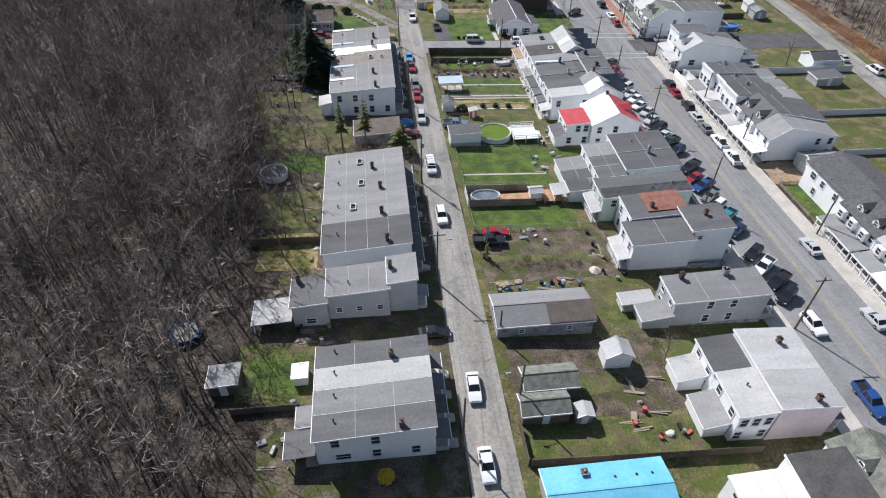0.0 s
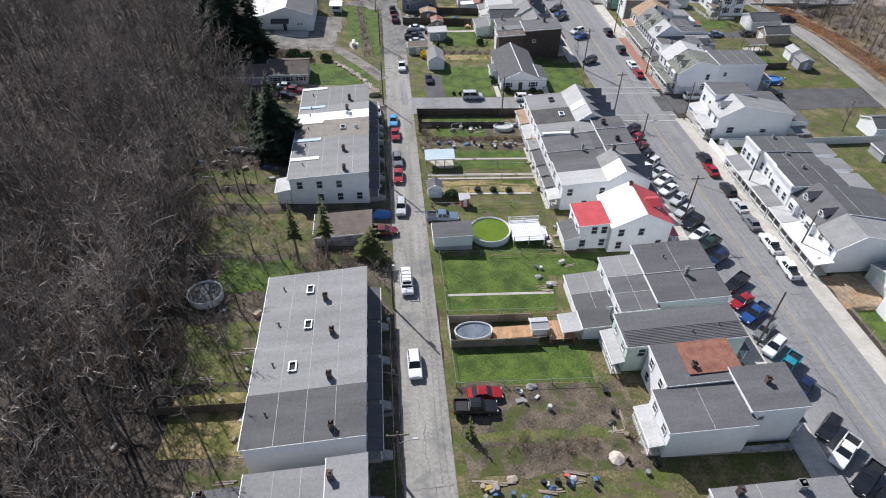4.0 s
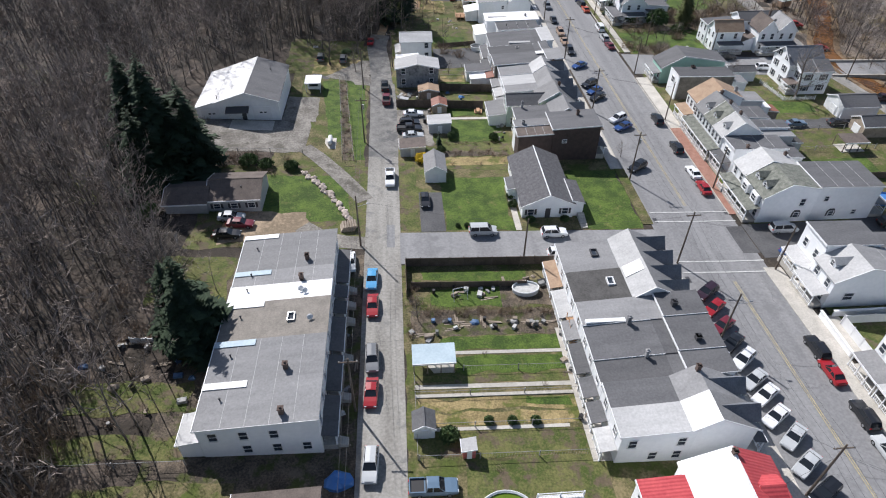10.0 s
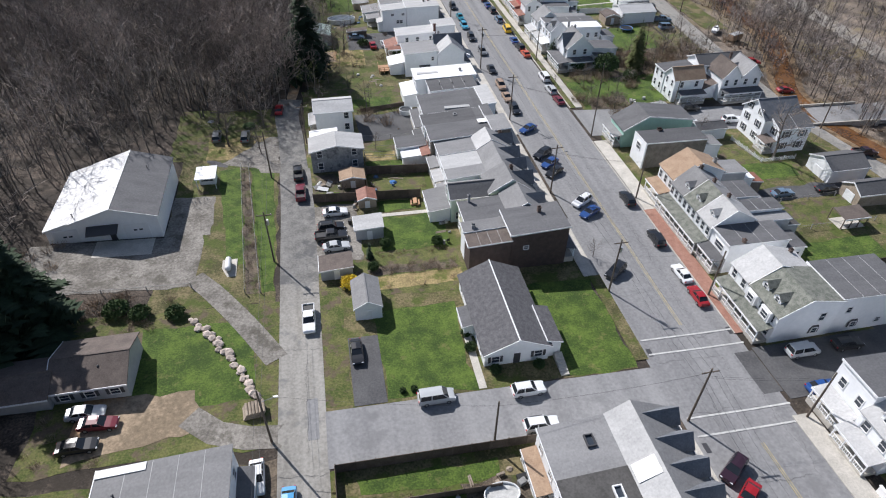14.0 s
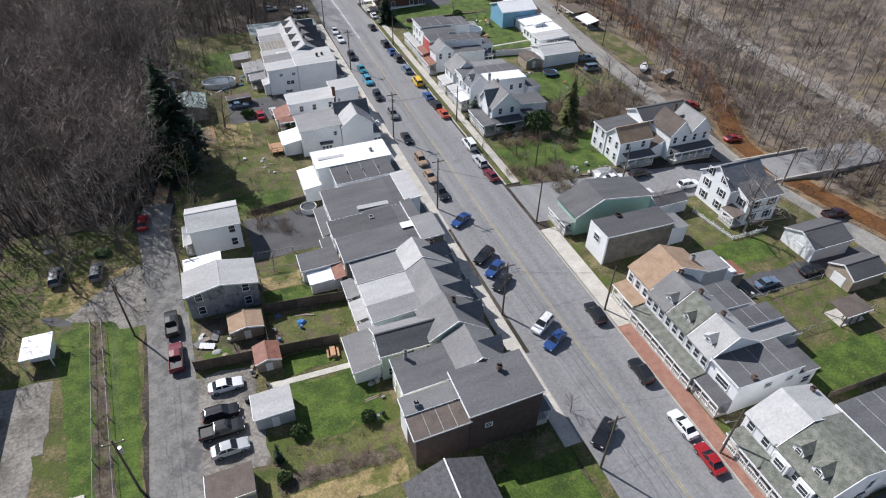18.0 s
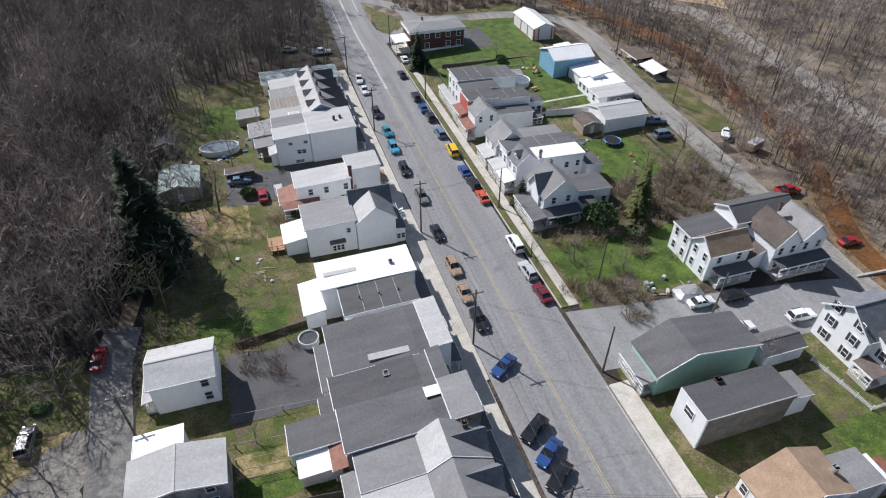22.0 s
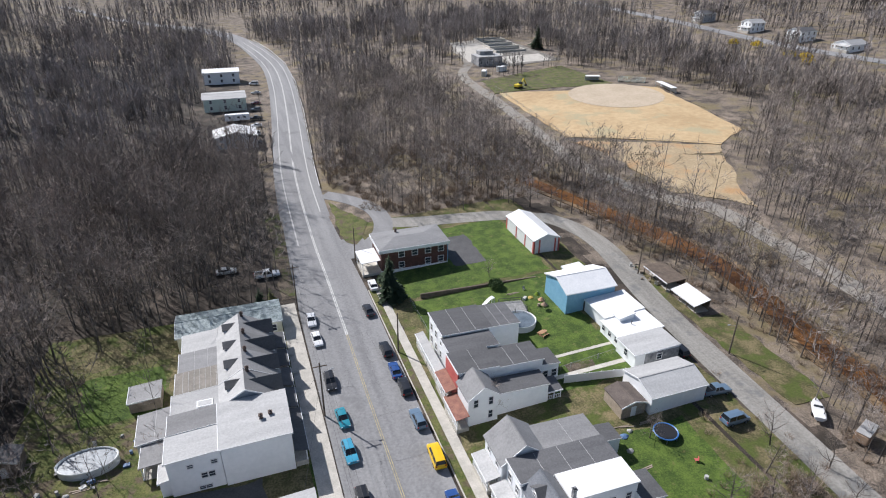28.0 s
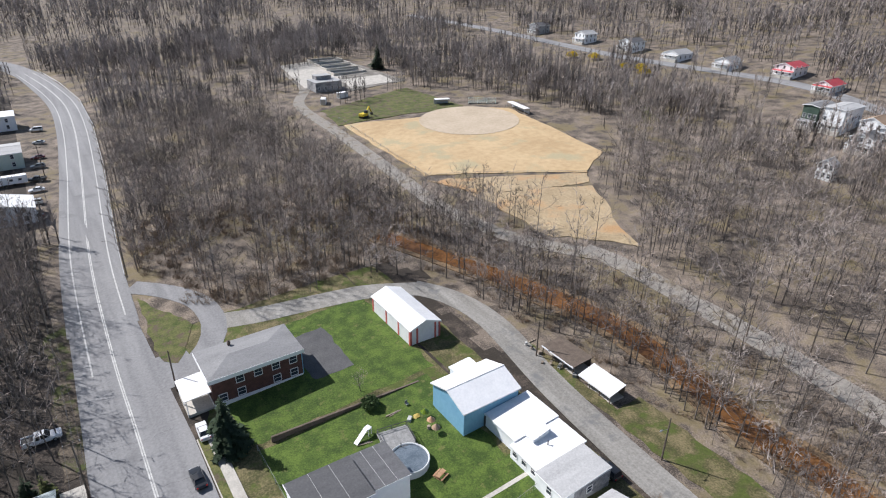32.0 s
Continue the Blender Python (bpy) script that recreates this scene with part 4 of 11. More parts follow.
lawn(15.0, 37.6, 124.2, 126.1, STRAW)
lawn(15.0, 36.0, 126.5, 128.3, STRAW, 0.034)
lawn(29.5, 35.0, 127.0, 128.2, LAWN, 0.04)
lawn(20.6, 36.2, 132.6, 135.6, LAWN)
lawn(15.0, 37.0, 130.9, 132.3, YARD)
lawn(19.0, 37.0, 136.8, 139.2, LAWN)
lawn(15.0, 37.4, 139.4, 144.6, DIRT, 0.026)
lawn(18.0, 31.0, 145.4, 149.4, LAWN)
lawn(29.0, 38.0, 145.4, 151.0, DIRT, 0.034)
lawn(17.0, 34.0, 151.2, 153.6, LAWN)
rect("garden_path", 15.0, 36.4, 130.0, 130.7, CONCRETE, 0.055, "narrow concrete garden path", category="path")
rect("garden_path_wall", 15.0, 36.2, 128.6, 129.1, CONCRETE, 0.16, "low concrete garden wall", category="path")
rect("garden_path_north", 20.0, 36.2, 135.9, 136.5, CONCRETE, 0.055, "narrow concrete garden path", category="path")
rect("garden_path_south", 15.2, 34.5, 123.5, 124.0, CONCRETE, 0.055, "narrow concrete garden path", category="path")
rect("garden_path_back", 36.2, 37.4, 118.5, 140.5, CONCRETE, 0.06, "concrete walk behind the terrace", category="path")
rect("garden_path_lawn", 15.7, 32.4, 96.2, 96.7, CONCRETE, 0.055, "narrow concrete garden path", category="path")
lawn(21.9, 34.2, 164.6, 181.5, LAWN)
lawn(13.6, 17.2, 164.6, 188, YARD)
lawn(46.6, 58.2, 164.2, 183.5, LAWN)
rect("driveway", 17.4, 21.8, 164.2, 176.5, BLACKTOP, 0.06, "dark asphalt drive with a parked car", category="driveway")
rect("front_walk", 34.4, 35.5, 164.3, 178.5, CONCRETE, 0.07, "pale concrete front walk", category="path")
lawn(24.8, 37.0, 196.2, 206.0, LAWN)
lawn(20, 38, 184.5, 195.6, YARD)
lawn(22, 37, 186.4, 189.6, STRAW, 0.036)
lawn(22, 37, 190.0, 192.0, DIRT, 0.038)
lawn(24.5, 36, 213.0, 219.6, YARD)
lawn(14.0, 24, 213.2, 222.8, DIRT, 0.032)
lawn(15.0, 19, 213.6, 216.0, LAWN, 0.04)
lawn(25.5, 33, 208.0, 211.2, LAWN, 0.034)
lawn(25, 38, 226.8, 230.2, STRAW, 0.038)
lawn(25, 38.2, 222.8, 235.0, YARD)
lawn(25, 37, 223, 226.5, LAWN, 0.034)
rect("parking_lot", 12.6, 21.5, 194.5, 211.5, GRAVEL, 0.045, "gravel parking place with parked cars", category="parking", wobble=0.8, step=1.5)
rect("garden_walk", 23, 38, 206.2, 207.2, CONCRETE, 0.06, "pale concrete garden walk", category="path")
rect("drive_duplex", 24.5, 38.2, 235.4, 247.5, BLACKTOP, 0.05, "dark asphalt drive behind the duplex", category="driveway", wobble=0.8, step=1.5)
lawn(16, 38.5, 249, 262, YARD)
lawn(18, 38.5, 262, 286, ROUGH, 0.03)
lawn(17, 30, 276, 287, STRAW, 0.034)
lawn(16, 22.5, 279, 286, TRACK, 0.038, "bare reddish earth beside a shed", "bare_patch")
lawn(20, 34, 251, 256, LAWN, 0.034)
rect("drive_north", 26, 50, 286.5, 298.5, BLACKTOP, 0.05, "dark asphalt yard with parked cars", category="driveway", wobble=0.8, step=1.5)
lawn(14, 36, 300, 333, YARD, 0.026)
lawn(22, 35, 318, 331, LAWN, 0.034)
lawn(56.5, 58, 258, 300, LAWN, 0.02)
# barn lot, bungalow
rect("barn_lot", -33, -5.5, 191.5, 204.8, GRAVEL, 0.04, "grey gravel lot before the barn", category="parking", wobble=0.8, step=1.5)
rect("barn_lot_east", -12, -4.5, 204.8, 217.0, GRAVEL, 0.042, "grey gravel lot beside the barn", category="parking", wobble=0.8, step=1.5)
rect("barn_apron", -22.8, -13.5, 200.5, 204.9, CONCRETE, 0.07, "concrete apron before the garage doors", category="pavement")
sheet("verge_strip", ((4.7, 188.5), (7.0, 188.5), (6.0, 226.5), (1.1, 227.0)), LAWN, 0.03, "green grass strip beside the lane", category="grass", wobble=0.9)
sheet("verge_strip_west", ((-0.8, 196.0), (1.8, 196.0), (-0.6, 227.2), (-4.8, 227.0)), LAWN, 0.03, "green grass strip beside a hedge row", category="grass", wobble=0.9)
sheet("hedge_strip", ((2.3, 188.5), (4.6, 188.5), (1.0, 227.4), (-0.5, 227.4)), DIRT, 0.034, "bare earth under a dead hedge row", category="soil", wobble=0.6)
lawn(-9.5, 2.5, 217.5, 229.5, YARD, 0.028)
lawn(-15, 5, 231, 253, YARD, 0.022)
lawn(-8, 5, 231, 240, STRAW, 0.026)
lawn(-11.5, 4.2, 167.5, 182.5, LAWN, 0.03)
ribbon("bungalow_drive", ((8.2, 161.2), (4, 161.6), (0, 163.0), (-3.5, 166.0)), 3.4, GRAVEL, 0.05, "gravel drive that bends to the bungalow", category="driveway")
sheet("bungalow_yard", ((-17.5, 161.0), (-1.5, 163.8), (-3.5, 170.2), (-16.5, 170.6)), TRACK, 0.04, "bare earth under parked cars", category="yard", wobble=1.2)
# east side
lawn(97, 116, 204.5, 217.5, YARD)
lawn(101, 114, 205.5, 211, LAWN, 0.036)
lawn(98, 118, 189.5, 197, YARD)
lawn(97, 114, 178.6, 185.5, LAWN)
rect("car_drive", 101, 131, 198, 202.2, BLACKTOP, 0.05, "asphalt drive with parked cars", category="driveway", wobble=0.8, step=1.5)
lawn(80.5, 107, 241.5, 256, LAWN, 0.028)
lawn(82, 92, 238.5, 246, DIRT, 0.034)
lawn(93, 126, 256, 272, DIRT, 0.03)
lawn(97, 116, 272, 288, LAWN, 0.028)
lawn(99, 118, 300, 313.5, LAWN, 0.028)
lawn(84, 116, 313.5, 337, LAWN, 0.026)
lawn(104.5, 110.0, 303.6, 306.2, DIRT, 0.05, "bare earth bed in a lawn", "garden_bed")
lawn(83, 119, 338.5, 368, LAWN, 0.028)
lawn(137.2, 146, 285, 312, ROUGH, 0.03)
lawn(137.0, 140, 312, 335, ROUGH, 0.03)
rect("path_plot", 99, 117, 308.6, 309.3, CONCRETE, 0.06, "narrow concrete garden path", category="path")
rect("path_plot_south", 99, 117, 303.2, 304.2, CONCRETE, 0.06, "narrow concrete garden path", category="path")
rect("parking_brick", 98.5, 106.5, 347.5, 362.5, BLACKTOP, 0.05, "dark asphalt parking beside brick house", category="parking", wobble=0.8, step=1.5)
sheet("turnout", ((75.2, 361), (82, 361), (81, 372), (74.9, 372)), ASPHALT, 0.05, "grey asphalt turnout beside the road", category="road", wobble=0.3)
ribbon("turnout_loop", ((79.5, 364), (85.5, 370), (88.6, 378), (88.0, 388), (83.0, 397), (76.5, 404)), 5.2, ASPHALT, 0.056, "grey asphalt loop round a grass island", category="road")
ribbon("turnout_lane", ((87, 378.5), (96.3, 375), (109.5, 372.2), (122, 369), (133, 364)), 6.0, ALLEY, 0.053, "worn asphalt lane past the brick house", category="road")
sheet("grass_island", ((76.4, 369.5), (79.4, 367.8), (84.6, 380), (76.6, 398)), YARD, 0.09, "grassy island in the turnout", category="grass", step=1.2, wobble=1.0)
lawn(58.0, 62.6, 347, 395, DIRT, 0.05, "bare dirt shoulder beside the road", "verge_hill")
lawn(106, 140, 130, 152, YARD, 0.026)
rect("lot_east", 98, 130, 156.0, 166, BLACKTOP, 0.055, "dark asphalt parking beside the side street", category="parking", wobble=0.8, step=1.5)
# creek, field, treatment plant
CREEK_LINE = ((148, -20), (144, 60), (142, 120), (143, 190), (137.5, 219), (136.5, 240), (146, 258), (152.5, 272), (155.5, 281), (155.5, 296), (158.5, 317), (158.2, 335), (151, 362), (138, 395))
ribbon("creek", CREEK_LINE, 9.0, CREEKBED, 0.10, "rust-stained muddy creek bed", category="creek")
ribbon("creek_water", CREEK_LINE, 5.4, CREEK, 0.16, "shallow orange rusty creek water", category="water")
sheet("ball_field_east", ((216, 393), (236, 404), (247, 469), (232, 484)), FIELD, 0.11, "tan sandy ball field", category="field", step=6, wobble=1.5)
sheet("ball_field", ((171.5, 423), (216.4, 393), (240, 470), (174, 491)), FIELD, 0.12, "tan sandy ball field", category="field", step=6, wobble=1.5)
sheet("field_grass", ((173, 492), (232, 485), (229, 531), (176, 516)), YARD, 0.1, "rough green grass behind the ball field", category="grass", step=6, wobble=1.5)
sheet("field_margin", ((169, 419), (178, 397), (210, 386), (215.6, 392.4)), FIELD_DRY, 0.1, "dry grass below the ball field", category="grass", step=4, wobble=2.0)
sheet("field_south", ((176, 366), (189, 349), (209, 384), (174, 402)), FIELD_DRY, 0.09, "bare tan dirt and tracks below the field", category="grass", step=6, wobble=2.5)


def disc(name, x, y, rx, ry, material, lift, label, category, turn=0.0, n=40):
    v = [(x, y, gz(x, y) + lift)]
    for q in range(1, 5):
        for i in range(n):
            a = 2 * math.pi * i / n
            px, py = rx * q / 4 * math.cos(a), ry * q / 4 * math.sin(a)
            wx, wy = x + px * math.cos(turn) - py * math.sin(turn), y + px * math.sin(turn) + py * math.cos(turn)
            v.append((wx, wy, gz(wx, wy) + lift))
    f = [(0, 1 + i, 1 + (i + 1) % n) for i in range(n)]
    for q in range(3):
        for i in range(n):
            a, b = 1 + q * n + i, 1 + q * n + (i + 1) % n
            f.append((a, a + n, b + n, b))
    return setting(name, mesh_of(name, v, f, material), label, category)


sheet("field_apron", ((237, 396), (258, 426), (262, 480), (248, 472)), LITTER_PALE, 0.1, "bare tan dirt beside the ball field", category="field", step=6, wobble=2.5)
disc("infield", 221, 465.5, 21.5, 21, FIELD2, 0.2, "pale clay infield circle", "field")
sheet("plant_yard", ((185, 556), (204, 541), (238, 546), (236, 627)), GRAVEL, 0.1, "grey gravel yard of the treatment plant", category="yard", step=6, wobble=1.0)
sheet("plant_slab", ((206, 547), (232, 547), (234, 566), (209, 566)), CONCRETE, 0.16, "pale concrete slab of the treatment plant", category="yard", step=6)
sheet("plant_yard_west", ((186, 559), (212, 570), (236, 626), (196, 621)), CONCRETE, 0.13, "pale concrete yard beside the basins", category="yard", step=6)


lawn(79.2, 83.0, 77.6, 84.0, LAWN, 0.03)
lawn(79.2, 84.0, 84.4, 90.3, LAWN, 0.034)
lawn(78.4, 86.0, 90.8, 98.4, TRACK, 0.03, "bare sandy forecourt beside a garage", "forecourt")
lawn(82, 97, 133.5, 141, YARD, 0.03)
rect("white_wall_yard", 78.4, 81.5, 133.0, 141.5, CONCRETE, 0.05, "concrete forecourt behind a white wall", category="yard")
for x, y in ((60.9, 166.6), (75.4, 168.8), (60.9, 150.5)):
    rect("storm_drain", x - 0.35, x + 0.35, y - 0.7, y + 0.7, TRIM_DARK, 0.1, "dark cast-iron storm drain in the gutter", category="drain")

disc("asphalt_patch", -5.4, 229.4, 2.6, 0.8, BLACKTOP, 0.05, "old dark asphalt patch in the grass", "asphalt", 12)

# ---- the terraces west of the alley ----
def terrace_unit(x0, x1, y0, y1, h, cover, group, tilt=0.9, seams=2, rear=True, south=0, hatch=None, chim=None, wall=None, label=""):
    r = house(label or "narrow white row house under a sloping felt roof", (x0 + x1) / 2, (y0 + y1) / 2, "row_house", "row house", group)
    o = r.matrix_basis.translation
    b = block(r, x0, x1, y0, y1, h, "mono", wall or SIDING_WHITE, cover, tilt, seams=seams, base=2.6)
    ym = (y0 + y1) / 2
    face_windows(r, o, b, "E", 2, 2)
    if rear:
        face_windows(r, o, b, "W", 2, 2, z0=0.7)
    if south:
        face_windows(r, o, b, "S", south, 2, skip=((0, 0), (1, south - 1)))
    if hatch is not None:
        skylight(r, hatch, ym, h - tilt * (x1 - hatch) / (x1 - x0) + 0.1)
    if chim is not None:
        chimney(r, chim, ym - (y1 - y0) * 0.3, h - tilt * (x1 - chim) / (x1 - x0) + 0.1)
    vent(r, x0 + 2.2, ym + 0.6, h - tilt * 0.8 + 0.1)
    porch(r, x1, x1 + 1.7, y0 + 0.4, y1 - 0.5, 2.9, ROOF_DARK, 2, "E", 0.7)
    steps(r, x1 + 1.7, x1 + 2.9, y0 + 0.6, y0 + 1.7, 0.7, "E")
    add_door(r, x1 - o.x + 0.012, y0 + 1.2 - o.y, 0.75, 90, TRIM_DARK)
    return r


u = terrace_unit(-9.8, 4.0, 37.0, 40.4, 5.9, ROOF_DARK, "south terrace", south=3, chim=0.2)
porch(u, -13.4, -9.9, 36.8, 40.2, 2.6, ROOF_DARK, 3, "W", 0.15, False)
add_window(u, -3.9, -1.712, 0.9, 0, 1.7, 1.1)
u = terrace_unit(-9.8, 4.0, 40.5, 43.8, 5.9, ROOF_GREY, "south terrace")
block(u, -12.2, -9.9, 40.6, 43.5, 2.7, "mono", SIDING_GREY, ROOF_GREY, 0.3)
terrace_unit(-9.8, 4.0, 43.9, 47.0, 5.9, ROOF_LIGHT, "south terrace")
terrace_unit(-9.8, 4.0, 47.1, 50.4, 5.9, ROOF_DARK, "south terrace", chim=-0.5)
g = house("grey-sided house with stepped dark flat roofs", -3, 62)
o = g.matrix_basis.translation
b = block(g, -0.2, 3.8, 60.7, 66.3, 6.2, "mono", SIDING_GREY, ROOF_GREY, 0.5)
b2 = block(g, -9.0, -0.25, 59.9, 65.6, 5.5, "mono", SIDING_GREY, ROOF_GREY, 0.7, seams=2)
b3 = block(g, -14.0, -9.05, 58.8, 64.4, 4.7, "mono", SIDING_GREY, ROOF_DARK, 0.4)
face_windows(g, o, b2, "S", 3, 1, z0=1.6, w=0.8, h=0.9)
face_windows(g, o, b3, "S", 1, 1, z0=0.9, w=1.3, h=1.0)
porch(g, -19.5, -14.1, 57.9, 62.5, 2.6, ROOF_LIGHT, 3, "W", 0.15, False)
porch(g, 3.85, 5.2, 60.9, 63.0, 2.9, ROOF_GREY, 2, "E", 0.5)
chimney(g, 0.1, 64.0, 6.0)
chimney(g, -13.2, 63.6, 4.6)
vent(g, -6, 62, 5.2)
for ya, yb, mat, hat, chim in ((68.4, 75.3, ROOF_DARK, None, 0.0), (75.4, 82.6, ROOF_GREY, -5.2, -0.6), (82.7, 88.8, ROOF_GREY, -3.8, -0.6), (88.9, 95.9, ROOF_GREY, -4.0, -1.8)):
    terrace_unit(-9.9, 3.6, ya, yb, 6.6, mat, "middle terrace", 1.2, 3, hatch=hat, chim=chim, south=0)
for ya, yb, mat, hat, chim, hh in ((121.2, 127.6, ROOF_GREY, None, -0.3, 6.6), (127.7, 134.1, ROOF_GREY, None, -0.6, 6.72), (134.2, 141.1, ROOF_STRIPE, -1.0, None, 6.62), (141.2, 144.4, ROOF_WHITE, None, None, 6.7), (144.5, 147.7, ROOF_GREY, None, -0.4, 6.62), (147.8, 156.0, ROOF_GREY, None, 0.0, 6.7)):
    u = terrace_unit(-10.0, 3.8, ya, yb, hh, mat, "north terrace", 0.9, 4 if mat is ROOF_GREY else 0, hatch=hat, chim=chim, south=4 if ya < 122 else 0)
    if mat is not ROOF_WHITE:
        o = u.matrix_basis.translation
        part("light_well", prism([(-10.25 - o.x, hh - 0.72), (-5.0 - o.x, hh - 0.4), (-5.0 - o.x, hh - 0.3), (-10.25 - o.x, hh - 0.62)], "y", yb - 1.0 - o.y, yb - 0.05 - o.y), ROOF_PALEBLUE if ya in (127.7, 144.5) else ROOF_WHITE, u, "pale roof of a narrow light well")
n = house("low garage under a brown shingle roof", 0, 112, "garage", "garage")
block(n, -5.2, 4.1, 109.0, 115.2, 2.6, "mono", STUCCO, ROOF_BROWN, 0.5)
n = house("white lean-to shed behind the terrace", -11.3, 123, "shed", "shed")
block(n, -12.6, -10.1, 121.3, 125.5, 3.0, "mono", SIDING_WHITE, ROOF_LIGHT, 0.5)

# ---- sheds and garages beside the alley ----
def shed(label, x0, x1, y0, y1, h, roof="gable", wall=None, cover=None, rise=0.8, ridge="y", tilt=0.3, door="S", windows=0, name="shed"):
    s = house(label, (x0 + x1) / 2, (y0 + y1) / 2, name, name.replace("_", " "))
    o = s.matrix_basis.translation
    b = block(s, x0, x1, y0, y1, h, roof, wall, cover, tilt, rise, 0.18, ridge, base=1.0)
    if windows:
        face_windows(s, o, b, "S", windows, 1, w=0.7, h=0.7, z0=h * 0.45)
    if door == "S":
        add_door(s, 0, y0 - o.y - 0.01, 0.02, 0, TRIM, min(0.95, (x1 - x0) * 0.4), min(1.95, h * 0.85))
    elif door == "W":
        add_door(s, x0 - o.x - 0.01, 0, 0.02, -90, TRIM, min(2.4, (y1 - y0) * 0.7), min(2.1, h * 0.85))
    return s


shed("old grey shed with rough roof at the wood's edge", -24.0, -20.2, 47.8, 51.2, 2.1, "mono", WOOD_DARK, ROOF_GREY, tilt=0.3)
shed("small white-topped garden store", -13.4, -11.6, 48.4, 50.8, 1.6, "mono", SIDING_WHITE, ROOF_WHITE, tilt=0.1, door="")
gar = shed("white garage with a dark sloping roof by the alley", 14.5, 20.9, 107.4, 111.2, 3.0, "mono", SIDING_WHITE, ROOF_DARK, tilt=0.2, door="W", name="garage")
part("wall_band", boxes((-3.22, 3.22, -1.93, -1.88, -0.6, 0.9)), SIDING_GREY, gar, "grey lower cladding")
shed("small white garden shed with dark gable roof", 14.6, 17.2, 122.6, 125.0, 2.1, "gable", SIDING_WHITE, ROOF_DARK, windows=1)
shed("small red garden shed with pale roof", 20.4, 21.9, 119.6, 121.2, 1.9, "mono", RED_PAINT, ROOF_LIGHT)
c = house("open carport with pale tin roof on posts", 17.7, 134.2, "carport", "carport")
porch(c, 14.9, 20.6, 132.7, 135.8, 2.5, ROOF_PALEBLUE, 4, "S", 0.05, False, 0.2, WOOD)
porch_post = shared(("back_post",), lambda: bm_mesh("porch_post", boxes((-0.07, 0.07, -0.07, 0.07, -0.3, 2.5)), WOOD))
for px in (-2.7, -0.9, 0.9, 2.7):
    piece("porch_post", porch_post, c, at=pose(px, 1.5, 0))
gg = shed("long grey-walled garage with patched brown roof", 14.6, 28.6, 54.2, 60.5, 2.7, "gable", STUCCO, ROOF_GREY, 1.0, "x", door="", windows=2, name="garage")
o = gg.matrix_basis.translation
part("roof_patch", prism([(-3.35, 2.95), (-0.1, 3.88), (-0.1, 3.93), (-3.35, 3.0)], "x", 0.4, 7.3), ROOF_BROWN, gg, "dark brown bituminous roof half")
shed("brown shed with grey-green shingle roof", 16.2, 23.2, 43.4, 47.0, 2.5, "gable", WOOD_DARK, ROOF_MOSS, 0.9, "x")
shed("low shed with weathered shingle roof", 15.2, 21.2, 39.9, 43.1, 2.2, "gable", WOOD_DARK, ROOF_MOSS, 0.8, "x")
shed("white barn-shaped garden shed", 28.4, 32.2, 47.8, 50.4, 2.4, "gable", SIDING_WHITE, ROOF_LIGHT, 1.1)
shed("small grey plastic tool shed", 22.1, 24.2, 39.6, 41.4, 1.7, "gable", STUCCO, ROOF_LIGHT, 0.4)
tp = house("low house under a bright blue coated roof", 22.5, 30)
block(tp, 15.6, 29.5, 26.0, 32.4, 3.0, "gable", SIDING_GREY, ROOF_CYAN, 0.6, 0.7, 0.25, "x", back=ROOF_CYAN)
chimney(tp, 20.2, 31.4, 3.0, 0.7, 0.9, STUCCO)
block(tp, 17.5, 22.5, 22.5, 26.5, 2.8, "gable", SIDING_GREY, ROOF_DARK, 0.4, 1.0)
for vx in (23.5, 26, 27.8):
    vent(tp, vx, 30.6, 3.2)
shed("blue-grey garage with a gable roof beside drive", 18.9, 23.0, 180.0, 186.2, 2.6, "gable", SIDING_WHITE, ROOF_GREY, 1.2, door="S", name="garage")
shed("low tan shed with brown roof by the alley", 14.2, 19.4, 190.0, 193.9, 2.3, "mono", SIDING_GREY, ROOF_BROWN, tilt=0.3)
shed("white metal shed with pale roof", 20.7, 25.6, 199.8, 203.9, 2.5, "mono", SIDING_GREY, ROOF_LIGHT, tilt=0.2)
shed("small rust-roofed garden shed", 22.0, 25.4, 209.6, 213.0, 1.9, "gable", WOOD, ROOF_RUST, 0.6)
shed("brown rusty-roofed shed beside brush", 19.2, 24.0, 217.0, 220.6, 2.0, "gable", WOOD, ROOF_TAN, 0.6)

# ---- houses on the west side of the main street ----
h = house("white and pink double house with pale flat roofs", 47, 41)
o = h.matrix_basis.translation
b = block(h, 45.6, 53.6, 35.6, 41.2, 6.3, "mono", SIDING_PINK, ROOF_LIGHT, -0.6, seams=1)
b = block(h, 45.6, 53.6, 41.3, 48.0, 6.3, "mono", SIDING_WHITE, ROOF_LIGHT, -0.6, seams=1)
b = block(h, 40.8, 45.5, 35.8, 42.4, 6.0, "mono", SIDING_WHITE, ROOF_LIGHT, 0.4, seams=1)
face_windows(h, o, b, "S", 3, 2, skip=((0, 1),))
face_windows(h, o, b, "W", 2, 2)
b = block(h, 40.8, 45.5, 42.5, 48.2, 5.7, "mono", SIDING_WHITE, ROOF_DARK, 0.4)
face_windows(h, o, b, "W", 2, 2)
block(h, 37.6, 40.7, 36.6, 41.6, 3.1, "mono", SIDING_WHITE, ROOF_GREY, 0.7)
block(h, 37.2, 40.7, 43.6, 47.4, 3.3, "mono", SIDING_WHITE, ROOF_LIGHT, 0.8)
porch(h, 53.7, 55.4, 36.0, 47.5, 3.0, ROOF_DARK, 5, "E")
chimney(h, 50.6, 36.6, 6.5)
chimney(h, 50.4, 45.6, 6.5)
